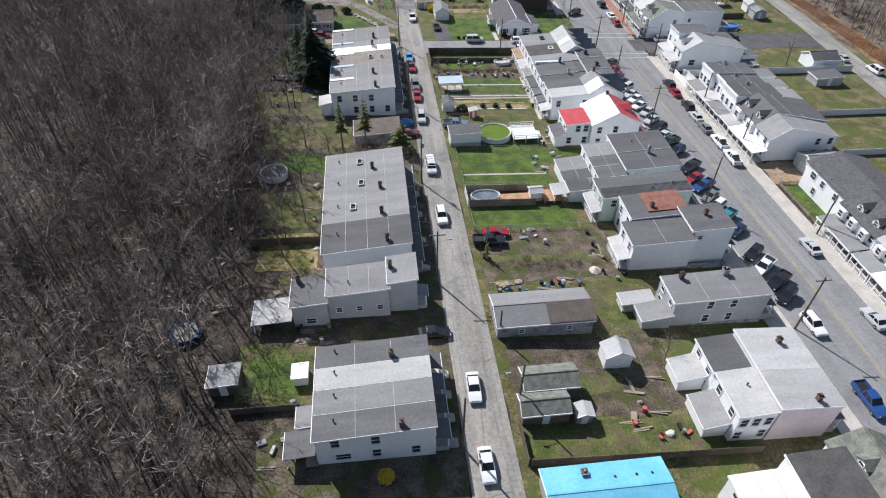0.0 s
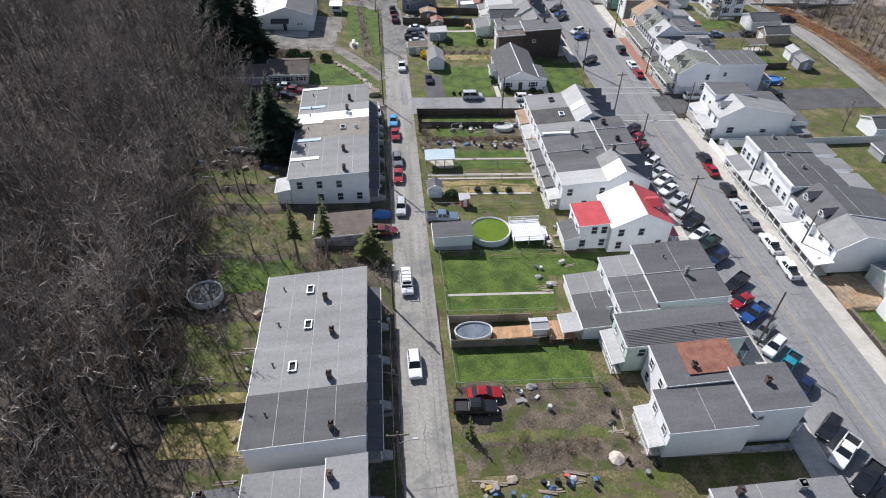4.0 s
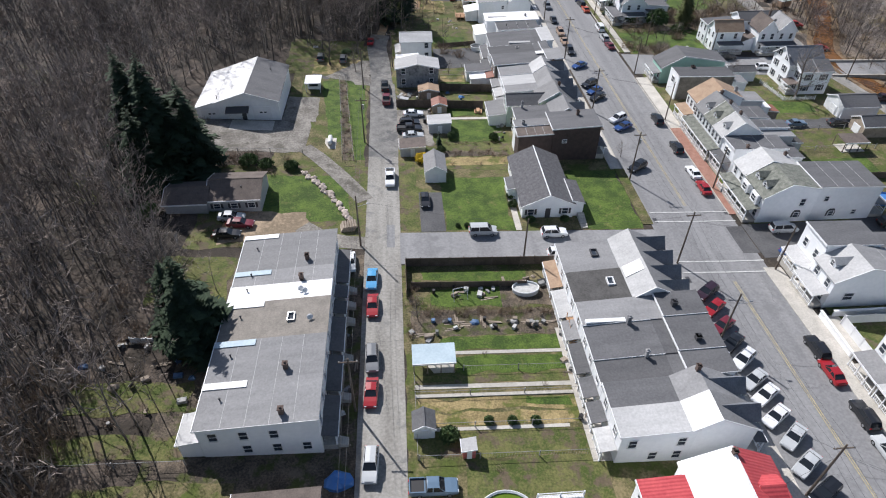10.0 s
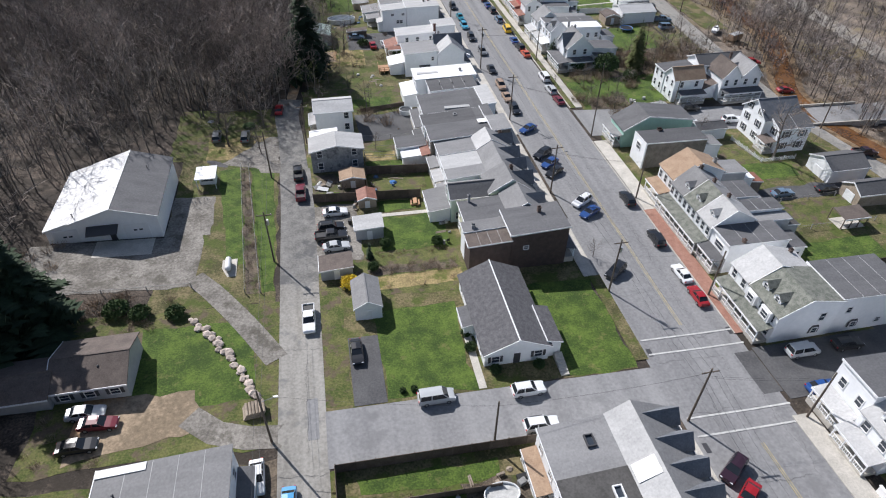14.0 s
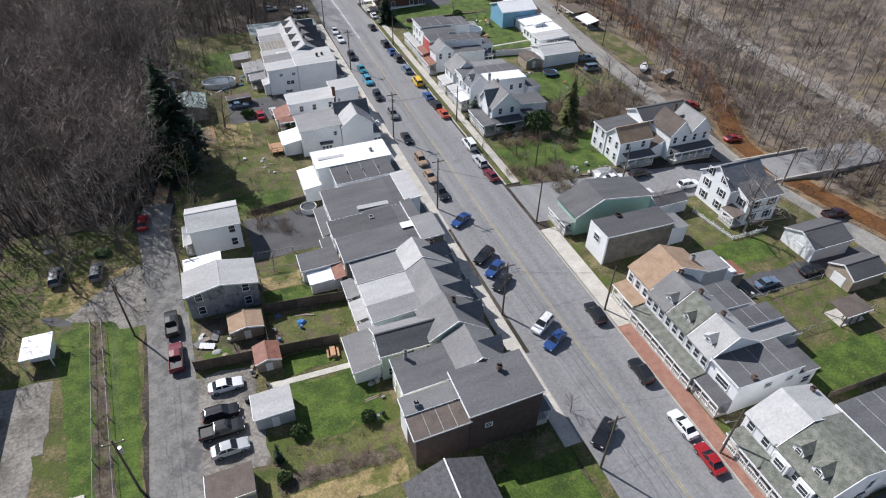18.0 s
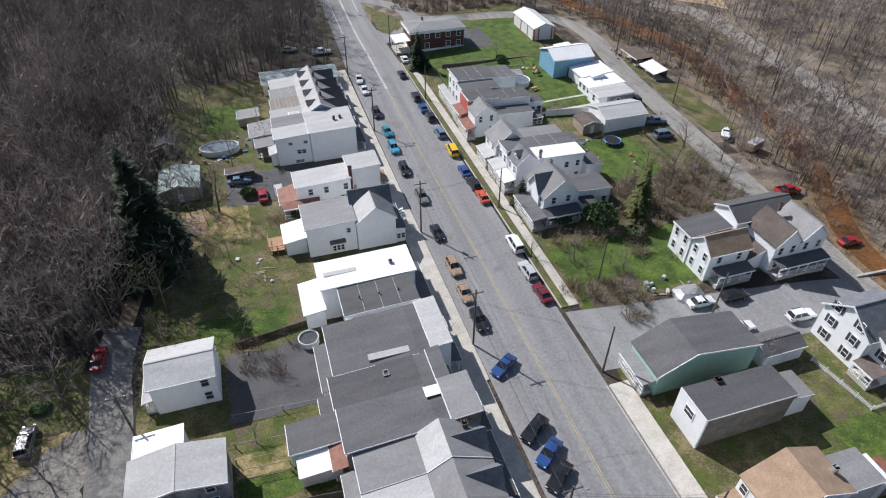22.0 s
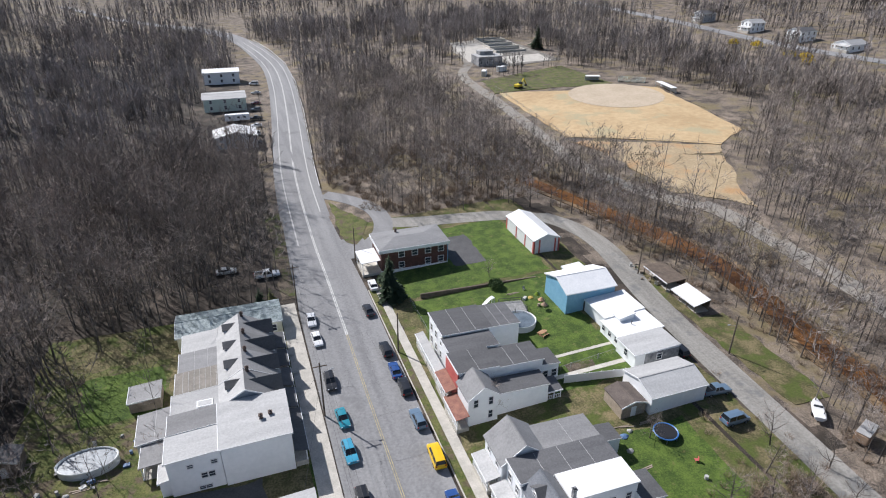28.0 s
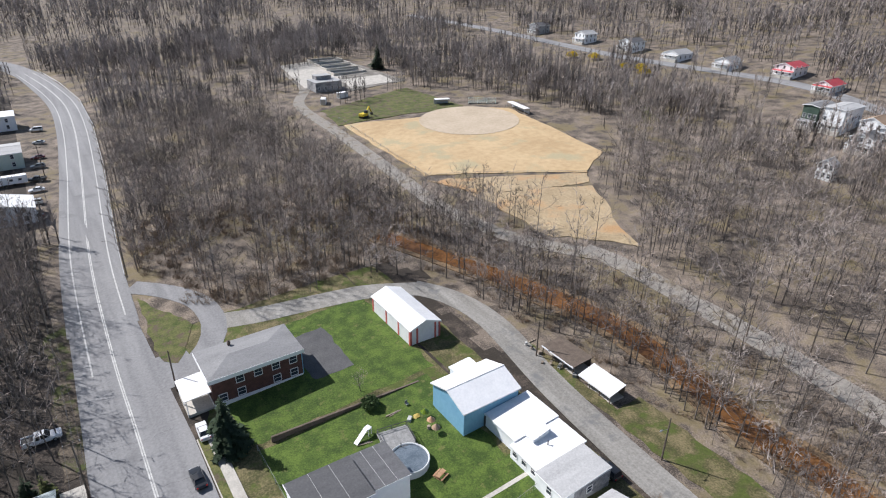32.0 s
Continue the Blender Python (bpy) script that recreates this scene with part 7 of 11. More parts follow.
h = house("tall white farmhouse with grey shingle roofs", 117, 219)
o = h.matrix_basis.translation
b = block(h, 111.5, 120.2, 217.8, 225.8, 6.2, "gable", SIDING_WHITE, ROOF_SLATE, 0, 3.0, 0.35, "x")
face_windows(h, o, b, "W", 2, 3, shutters=TRIM_DARK)
part("wing_wall", prism([(214.3 - o.y, -1.6), (217.79 - o.y, -1.6), (217.79 - o.y, 7.0), (214.3 - o.y, 5.8)], "x", 113.0 - o.x, 120.6 - o.x), SIDING_WHITE, h)
part("roof_slope", prism([(213.9 - o.y, 5.68), (218.2 - o.y, 7.16), (218.2 - o.y, 7.34), (213.9 - o.y, 5.86)], "x", 112.7 - o.x, 120.9 - o.x), ROOF_DARK, h)
part("roof_seam", prism([(213.9 - o.y, 5.87), (218.2 - o.y, 7.35), (218.2 - o.y, 7.38), (213.9 - o.y, 5.9)], "x", 116.7 - o.x, 116.8 - o.x), SEAM, h, "pale lapped roofing seam")
part("eaves_board", boxes((112.7 - o.x, 120.9 - o.x, 213.82 - o.y, 213.9 - o.y, 5.6, 5.9)), TRIM, h, "white eaves board")
b = (113.0, 120.6, 214.3, 217.8)
face_windows(h, o, b, "S", 2, 2, shutters=TRIM_DARK)
face_windows(h, o, b, "W", 1, 2, shutters=TRIM_DARK)
porch(h, 110.4, 112.9, 214.2, 217.6, 2.9, ROOF_BROWN, 3, "W", 0.6)
shed("white garage with dark gable roof", 117.2, 126.0, 201.6, 208.4, 3.0, "gable", SIDING_WHITE, ROOF_DARK, 1.5, "x", door="W", name="garage")
shed("dark-roofed garage beside the drive", 117.4, 124.8, 193.4, 198.4, 2.7, "gable", WOOD, ROOF_DARK, 1.4, "x", door="W", name="garage")
pv = house("brown wooden garden pavilion on posts", 112.6, 189.6, "pavilion", "pavilion")
porch(pv, 109.7, 115.0, 187.8, 191.2, 2.6, ROOF_BROWN, 4, "S", 0.1, False, 0.3, WOOD_DARK)
for px in (-2.9, 2.9):
    part("porch_post", boxes((px - 0.07, px + 0.07, 1.7, 1.84, -0.3, 2.55)), WOOD_DARK, pv)
shed("small white garden shed", 119.0, 122.4, 182.0, 185.4, 2.4, "gable", SIDING_WHITE, ROOF_LIGHT, 0.9)
shed("small grey garden shed", 118.6, 122.4, 176.6, 180.0, 2.3, "gable", SIDING_GREY, ROOF_GREY, 0.7)
shed("white garage near the side street", 116.5, 124.0, 141.0, 147.0, 2.8, "gable", SIDING_WHITE, ROOF_DARK, 1.3, "x", name="garage")
shed("dark-roofed low shed in a yard", 112.5, 119.5, 132.0, 136.5, 2.3, "mono", SIDING_GREY, ROOF_DARK)
h = house("white house with brown gabled roof", 106, 246)
o = h.matrix_basis.translation
b = block(h, 102.2, 110.0, 240.4, 245.4, 5.6, "gable", SIDING_WHITE, ROOF_TAN, 0, 2.2, 0.3, "x", back=ROOF_BROWN)
face_windows(h, o, b, "W", 2, 2, w=0.8)
face_windows(h, o, b, "S", 2, 1, z0=3.6, w=0.8)
b = block(h, 102.0, 110.0, 245.5, 250.4, 6.0, "mono", SIDING_WHITE, ROOF_DARK, 0.4)
face_windows(h, o, b, "W", 2, 2, w=0.8)
porch(h, 103.2, 110.0, 238.2, 240.3, 2.8, ROOF_DARK, 4, "S", 0.6)
h = house("large white double house with maroon roof slope", 118, 246)
o = h.matrix_basis.translation
b = block(h, 111.6, 124.0, 246.0, 252.0, 6.2, "gable", SIDING_WHITE, ROOF_DARK, 0, 1.5, 0.3, "x")
b = block(h, 114.0, 119.0, 239.0, 245.9, 5.8, "gable", SIDING_WHITE, ROOF_BROWN, 0, 2.9, 0.3, "y", back=ROOF_BROWN)
face_windows(h, o, b, "S", 2, 2, w=0.8)
b = block(h, 119.1, 124.4, 239.0, 245.9, 5.8, "gable", SIDING_WHITE, ROOF_GREY, 0, 2.9, 0.3, "y", back=ROOF_DARK)
face_windows(h, o, b, "S", 2, 2, w=0.8)
face_windows(h, o, b, "E", 2, 2, w=0.8)
block(h, 110.1, 113.9, 240.6, 245.9, 3.6, "mono", SIDING_WHITE, ROOF_BROWN, 1.6)
porch(h, 114.2, 124.4, 236.8, 238.9, 2.9, ROOF_DARK, 6, "S", 0.5)
chimney(h, 118.9, 245.4, 8.4, 0.5, 0.9)
shed("low dark-roofed store beside the street", 99.0, 106.0, 222.0, 226.0, 2.6, "gable", SIDING_WHITE, ROOF_DARK, 0.8, "x")

# ---- north-east houses ----
h = house("white villa with steep cross gables and porch", 87, 267)
o = h.matrix_basis.translation
b = block(h, 83.4, 90.6, 264.4, 272.0, 5.3, "gable", SIDING_WHITE, ROOF_GREY, 0, 3.2, 0.35, "y", back=ROOF_GREY)
for wx, wz in ((85.4, 3.6), (88.4, 3.6), (85.2, 1.0)):
    add_window(h, wx - o.x, 264.38 - o.y, wz, 0, 0.8, 1.3)
face_windows(h, o, b, "W", 3, 2)
# West gable: slate on the south slope puts its shade into the colour.
block(h, 83.0, 86.9, 266.0, 270.4, 5.4, "gable", SIDING_WHITE, ROOF_SLATE, 0, 2.7, 0.3, "x", back=ROOF_GREY)
b = block(h, 90.7, 98.2, 265.4, 271.0, 4.0, "mono", SIDING_WHITE, ROOF_DARK, -0.5)
face_windows(h, o, b, "S", 3, 1)
b = block(h, 90.8, 94.0, 262.8, 265.3, 3.0, "mono", SIDING_WHITE, ROOF_BLACK, -0.3)
face_windows(h, o, b, "S", 2, 1, w=0.7, h=0.9)
porch(h, 80.2, 82.9, 261.6, 270.6, 2.8, ROOF_DARK, 5, "W", 0.6)
porch(h, 83.1, 90.2, 261.8, 264.3, 2.8, ROOF_DARK, 4, "S", 0.6)
chimney(h, 87.2, 270.6, 8.2, 0.5, 1.0, STUCCO)
h = house("white double house with flat white rear roof", 88, 279)
o = h.matrix_basis.translation
b = block(h, 82.4, 87.2, 275.2, 279.6, 6.0, "gable", SIDING_WHITE, ROOF_SLATE, 0, 2.2, 0.3, "y", back=ROOF_GREY)
face_windows(h, o, b, "W", 2, 2)
dormer(h, 82.9, 277.4, 6.2, 1.9, 2.2, 1.2, "W", ROOF_DARK)
b = block(h, 87.3, 97.2, 275.2, 279.6, 6.3, "mono", SIDING_WHITE, ROOF_WHITE, -0.3)
face_windows(h, o, b, "S", 4, 2, skip=((1, 1), (0, 2)), w=0.8, h=1.2)
b = block(h, 82.2, 97.0, 279.7, 284.2, 6.3, "mono", SIDING_WHITE, ROOF_DARK, -0.3, seams=3)
face_windows(h, o, b, "W", 2, 2)
block(h, 97.3, 100.8, 273.6, 278.4, 4.0, "mono", SIDING_WHITE, ROOF_DARK, -0.4)
porch(h, 79.9, 82.1, 274.8, 279.4, 2.9, ROOF_WHITE, 3, "W", 0.6)
porch(h, 79.9, 82.1, 279.8, 284.0, 2.9, ROOF_LIGHT, 3, "W", 0.6)
chimney(h, 87.4, 275.5, 7.0, 0.5, 1.4, STUCCO)
h = house("white house with dark flat roof behind gable", 88, 287)
o = h.matrix_basis.translation
b = block(h, 81.6, 88.4, 284.6, 290.4, 5.4, "gable", SIDING_WHITE, ROOF_GREY, 0, 2.6, 0.3, "y")
face_windows(h, o, b, "W", 2, 2)
face_windows(h, o, b, "S", 2, 2)
block(h, 88.5, 97.6, 284.8, 290.0, 5.0, "mono", SIDING_WHITE, ROOF_GREY, -0.4, seams=1)
block(h, 97.7, 101.6, 285.2, 288.6, 3.2, "mono", SIDING_WHITE, ROOF_DARK, -0.4)
porch(h, 79.6, 81.5, 284.8, 290.2, 2.9, ROOF_LIGHT, 4, "W", 0.6)
h = house("white gabled house with red porch roof", 86, 301)
o = h.matrix_basis.translation
b = block(h, 82.0, 87.2, 298.2, 303.0, 5.4, "gable", SIDING_WHITE, ROOF_GREY, 0, 2.0, 0.3, "y")
face_windows(h, o, b, "S", 2, 2, skip=((0, 0),), w=0.7)
block(h, 87.3, 96.8, 299.0, 302.9, 4.0, "mono", SIDING_WHITE, ROOF_DARK, -0.4)
porch(h, 96.9, 99.6, 299.2, 302.4, 2.5, ROOF_DARK, 3, "S", 0.3)
porch(h, 79.8, 81.9, 297.4, 303.2, 2.9, ROOF_RUST, 4, "W", 0.6)
porch(h, 80.2, 82.0, 303.5, 309.0, 3.6, ROOF_RUST, 3, "W", 0.9)
h = house("white flat-roofed double house with red front", 89, 310)
o = h.matrix_basis.translation
b = block(h, 82.4, 89.4, 303.4, 309.2, 6.2, "mono", SIDING_WHITE, ROOF_DARK, -0.2, seams=1)
b = block(h, 89.5, 98.0, 303.6, 309.0, 5.4, "mono", SIDING_WHITE, ROOF_DARK, -0.3, seams=2)
part("front_wall", boxes((82.1 - o.x, 82.38 - o.x, 303.4 - o.y, 309.2 - o.y, -1, 6.1)), RED_PAINT, h, "red painted front wall")
b = block(h, 98.1, 101.6, 304.0, 308.6, 3.4, "mono", SIDING_WHITE, ROOF_DARK, -0.3)
face_windows(h, o, b, "S", 2, 1)
b = block(h, 83.4, 92.8, 314.0, 322.0, 6.4, "mono", SIDING_WHITE, ROOF_DARK, -0.2, seams=2)
face_windows(h, o, b, "W", 3, 2)
b = block(h, 92.9, 99.0, 315.0, 322.6, 5.4, "mono", SIDING_WHITE, ROOF_DARK, -0.3, seams=2)
block(h, 83.0, 92.0, 309.3, 313.9, 6.0, "mono", SIDING_WHITE, ROOF_DARK, -0.2)
porch(h, 80.6, 82.0, 307.0, 321.6, 2.9, ROOF_LIGHT, 6, "W", 0.6)
h = house("two-storey red brick house with pale flat roof", 89, 355, "brick_house", "house")
o = h.matrix_basis.translation
b = block(h, 81.2, 97.4, 350.6, 359.6, 6.1, "hip", BRICK, ROOF_GREY, 0, 0.8, 0.5)
face_windows(h, o, b, "S", 5, 2, skip=((0, 2), (1, 0)), w=1.3, h=1.4)
part("base_wall", boxes((81.1 - o.x, 97.5 - o.x, 350.5 - o.y, 359.7 - o.y, -1.6, 0.6)), ROOF_WHITE, h, "white painted plinth")
part("fascia_board", boxes((80.7 - o.x, 97.9 - o.x, 350.05 - o.y, 350.15 - o.y, 5.35, 6.1), (80.62 - o.x, 80.7 - o.x, 350.05 - o.y, 360.1 - o.y, 5.35, 6.1)), TRIM, h, "white overhanging fascia")
part("wall_side", boxes((97.42 - o.x, 97.6 - o.x, 350.6 - o.y, 359.6 - o.y, 0.6, 6.0)), SIDING_BLUE, h, "pale blue side cladding")
porch(h, 76.8, 81.1, 351.0, 357.5, 3.3, ROOF_WHITE, 3, "W", 0.1, False, 0.2)
chimney(h, 86.8, 358.4, 6.3, 0.5, 0.9)
h = house("blue metal-sided barn with a white roof", 118, 325, "barn", "barn")
o = h.matrix_basis.translation
b = block(h, 112.6, 124.0, 320.6, 329.6, 4.7, "gable", SIDING_BLUE, ROOF_WHITE, 0, 1.6, 0.3, "x")
add_door(h, 116.6 - o.x + 0.6, 320.58 - o.y, 0, 0, TRIM_DARK)
block(h, 118.0, 122.0, 329.7, 332.2, 4.4, "mono", SIDING_WHITE, ROOF_WHITE, 0.3)
h = house("long white single-storey building with white roofs", 121, 312, "building", "building")
o = h.matrix_basis.translation
b = block(h, 117.0, 125.8, 313.0, 320.4, 3.2, "mono", SIDING_WHITE, ROOF_WHITE, 0.5)
b2 = block(h, 116.0, 125.6, 306.6, 312.9, 3.0, "mono", SIDING_WHITE, ROOF_WHITE, 0.6)
b3 = block(h, 115.4, 124.8, 300.8, 306.5, 3.0, "mono", SIDING_WHITE, ROOF_LIGHT, 0.3)
face_windows(h, o, b2, "W", 3, 1)
face_windows(h, o, b3, "W", 1, 1)
part("dark_wall", boxes((117.5 - o.x, 124.9 - o.x, 300.72 - o.y, 300.8 - o.y, -1, 2.6)), STUCCO, h, "dark green end wall")
add_window(h, 120.5 - o.x, 300.7 - o.y, 1.0, 0, 1.0, 1.1)
block(h, 119.0, 122.0, 311.0, 314.0, 4.0, "mono", SIDING_WHITE, ROOF_WHITE, 0.6)
vent(h, 120.5, 309.5, 3.1)
shed("white garage with pale low gable roof", 111.0, 122.0, 290.2, 298.0, 3.2, "gable", SIDING_WHITE, ROOF_LIGHT, 1.2, "x", door="W", name="garage")
shed("rust-roofed lean-to by the white garage", 106.0, 110.6, 291.0, 296.0, 2.3, "gable", WOOD, ROOF_BROWN, 0.7)
h = house("white metal shed with red corner stripes", 121.5, 354, "metal_shed", "shed")
o = h.matrix_basis.translation
b = block(h, 118.2, 125.2, 346.2, 361.8, 3.5, "gable", ROOF_METAL, ROOF_METAL, 0, 1.3, 0.25, "y")
for sx in (118.16, 119.6, 123.9, 124.9):
    part("corner_stripe", boxes((sx - o.x, sx + 0.42 - o.x, 346.14 - o.y, 346.2 - o.y, -0.5, 3.5)), RED_PAINT, h, "dark red vertical stripe")
for sy in (346.2, 350.5, 355.5, 361.2):
    part("corner_stripe", boxes((118.13 - o.x, 118.19 - o.x, sy - o.y, sy + 0.5 - o.y, -0.5, 3.3)), RED_PAINT, h, "dark red vertical stripe")
s = house("open tin-roofed shed above the creek", 142.5, 318, "open_shed", "shed")
porch(s, 139.6, 143.4, 313.5, 321.0, 2.6, ROOF_METAL, 4, "W", 0.05, False, 0.9, WOOD_DARK)
part("wall", boxes((0.9, 1.05, -4.4, 3.0, -1, 2.5)), WOOD_DARK, s)
s = house("sagging dark shed beside the lane", 142.5, 327, "open_shed", "shed")
porch(s, 139.6, 144.6, 322.6, 331.0, 2.4, WOOD_DARK, 4, "W", 0.05, False, 0.3, WOOD_DARK)
part("wall", boxes((1.9, 2.1, -4.2, 4.0, -1, 2.3)), WOOD_DARK, s)

# ---- far houses ----
def far_house(x, y, w, d, h, wall, cover, label, turn=0, rise=1.8, ridge="x", porch_side=True):
    r = house(label, x, y)
    r.matrix_basis = pose(x, y, gz(x, y), 0, 0, turn)
    o = Vector((x, y, 0))
    b = block(r, x - w / 2, x + w / 2, y - d / 2, y + d / 2, h, "gable", wall, cover, 0, rise, 0.4, ridge, base=4)
    face_windows(r, o, b, "S", 3, 2 if h > 4 else 1)
    face_windows(r, o, b, "W", 3, 2 if h > 4 else 1)
    if porch_side:
        porch(r, x - w / 2 - 2, x - w / 2 - 0.05, y - d / 2, y + d / 2, 2.9, cover, 4, "W", 0.5)
    return r


far_house(384, 601, 11, 9, 5.4, SIDING_GREY, ROOF_DARK, "grey two-storey hillside house with porch")
far_house(381, 553, 11, 9, 5.4, SIDING_WHITE, ROOF_LIGHT, "white two-storey hillside house with porch")
far_house(380, 514, 12, 10, 5.4, SIDING_WHITE, ROOF_DARK, "white hillside house with dark roof")
far_house(379, 480, 13, 10, 3.4, SIDING_WHITE, ROOF_LIGHT, "low white hillside house")
far_house(378, 448, 11, 9, 4.0, SIDING_WHITE, ROOF_GREY, "white hillside house with grey roof")
far_house(384, 418, 13, 10, 4.6, SIDING_WHITE, ROOF_RED, "hillside house with bright red roof")
far_house(370, 392, 12, 8, 3.2, SIDING_WHITE, ROOF_RED, "low garage with bright red roof")
far_house(324, 373.5, 13, 6, 8.2, SIDING_DARKGREEN, ROOF_GREY, "tall dark green hillside house", rise=0.5)
far_house(326, 365.5, 15, 8, 8.4, SIDING_WHITE, ROOF_LIGHT, "tall white hillside house", rise=0.5)
far_house(326, 353, 9, 8, 5.6, SIDING_WHITE, ROOF_TAN, "white hillside house with tan roof", porch_side=False)
far_house(319, 343, 9, 9, 6.4, SIDING_WHITE, ROOF_GREY, "tall white hillside house with grey roof")
far_house(310, 349, 8, 8, 4.8, SIDING_WHITE, ROOF_GREY, "white hillside house with glazed porch")
far_house(274, 344, 4, 5, 5.0, SIDING_WHITE, ROOF_LIGHT, "small white hut among trees", porch_side=False)
far_house(52, 578, 18, 11, 6.0, SIDING_WHITE, ROOF_WHITE, "white house beside the curving road", porch_side=False, rise=0.8)
far_house(52, 522, 18, 14, 5.5, SIDING_PALEGREEN, ROOF_LIGHT, "pale green house beside the curving road", porch_side=False, rise=0.8)
far_house(54, 464, 15, 11, 4.4, SIDING_WHITE, ROOF_WHITE, "white gabled house beside the curving road", porch_side=False, ridge="y")
cv = house("long white camper trailer beside the road", 56, 497, "trailer", "trailer")
part("body", boxes((-5, 5, -1.3, 1.3, 0.5, 3.1), bevel=0.15), SIDING_WHITE, cv)
for dx in (-1.2, 1.2):
    part("wheel", add_rod(bmesh.new(), (dx, -1.2, 0.4), (dx, 1.2, 0.4), 0.4, 0.4, 12), TYRE, cv)
for dx in (-3, 0.5, 3):
    part("window", boxes((dx - 0.5, dx + 0.5, -1.33, -1.28, 1.6, 2.3)), PANE, cv)
pb = house("flat-roofed brick control house of a plant", 194, 552, "control_house", "building")
o = pb.matrix_basis.translation
b = block(pb, 187, 201, 547, 558, 4.5, "flat", STUCCO, ROOF_LIGHT, base=3)
face_windows(pb, o, b, "S", 4, 1)
block(pb, 190, 198, 553, 558, 6.5, "flat", STUCCO, ROOF_LIGHT, base=3)
for q, (bx, by) in enumerate(((221, 582), (223, 596), (224, 608), (225, 620))):
    tk = house("dark open settling basin with pale rim", bx, by, "basin", "basin")
    part("rim", boxes((-10, 10, -4.6, -4.1, -2, 1.2), (-10, 10, 4.1, 4.6, -2, 1.2), (-10, -9.5, -4.1, 4.1, -2, 1.2), (9.5, 10, -4.1, 4.1, -2, 1.2)), CONCRETE, tk)
    part("water", boxes((-9.5, 9.5, -4.1, 4.1, -2, 0.3)), POOLCOVER, tk)
for bx, by, turn in ((181.8, 527, 60), (194, 532, 10)):
    ct = thing("container", "white steel storage container beside the plant", "container", bx, by, rz=turn)
    part("body", boxes((-2.6, 2.6, -1.2, 1.2, -0.2, 2.5), bevel=0.04), ROOF_WHITE, ct)
    part("door", boxes((-2.64, -2.61, -1.05, 1.05, 0.1, 2.35)), METAL, ct)
ex = thing("excavator", "yellow excavator parked beside the field", "excavator", 186, 494.5, rz=25)
for q in (-1.1, 1.1):
    part("track", boxes((-2.0, 2.0, q - 0.3, q + 0.3, -0.1, 0.8), bevel=0.2), TYRE, ex)
part("body", boxes((-2.2, 1.2, -1.3, 1.3, 0.9, 2.0), bevel=0.1), BLOOM, ex)
part("cab", boxes((-0.2, 1.3, -1.25, -0.1, 2.0, 3.1), bevel=0.08), PANE, ex)
part("boom", prism([(1.0, 1.6), (3.6, 4.4), (3.9, 4.2), (1.4, 1.4)], "y", -0.25, 0.25), BLOOM, ex)
part("stick", prism([(3.5, 4.4), (5.6, 1.4), (5.3, 1.2), (3.3, 4.0)], "y", -0.2, 0.2), BLOOM, ex)
part("bucket", boxes((4.9, 5.8, -0.5, 0.5, 0.4, 1.3), bevel=0.1), TRIM_DARK, ex)
bl = thing("bleachers", "green metal bleachers beside the infield", "bleachers", 241.6, 483.0, rz=-36)
for q in range(5):
    part("bench", boxes((-6.5, 6.5, q * 0.7, q * 0.7 + 0.35, 0.4 + q * 0.42, 0.48 + q * 0.42)), ROOF_GREEN, bl)
for px in (-6.2, -2.1, 2.1, 6.2):
    part("frame", prism([(0, -0.6), (3.2, -0.6), (3.2, 2.1), (0, 0.4)], "x", px - 0.05, px + 0.05), ROOF_GREEN, bl)


# ---- cars ----
CAR_COLOURS = {"white": (0.78, 0.79, 0.8), "silver": (0.5, 0.52, 0.53), "grey": (0.17, 0.18, 0.19), "black": (0.014, 0.015, 0.018), "red": (0.32, 0.014, 0.02), "maroon": (0.16, 0.018, 0.03),
               "blue": (0.02, 0.07, 0.24), "navy": (0.012, 0.025, 0.07), "teal": (0.02, 0.25, 0.33), "skyblue": (0.05, 0.33, 0.5), "lightblue": (0.08, 0.34, 0.62), "steel": (0.13, 0.2, 0.28),
               "plum": (0.035, 0.015, 0.025), "green": (0.015, 0.045, 0.028), "orange": (0.55, 0.09, 0.035), "yellow": (0.8, 0.5, 0.01), "tan": (0.38, 0.26, 0.18)}
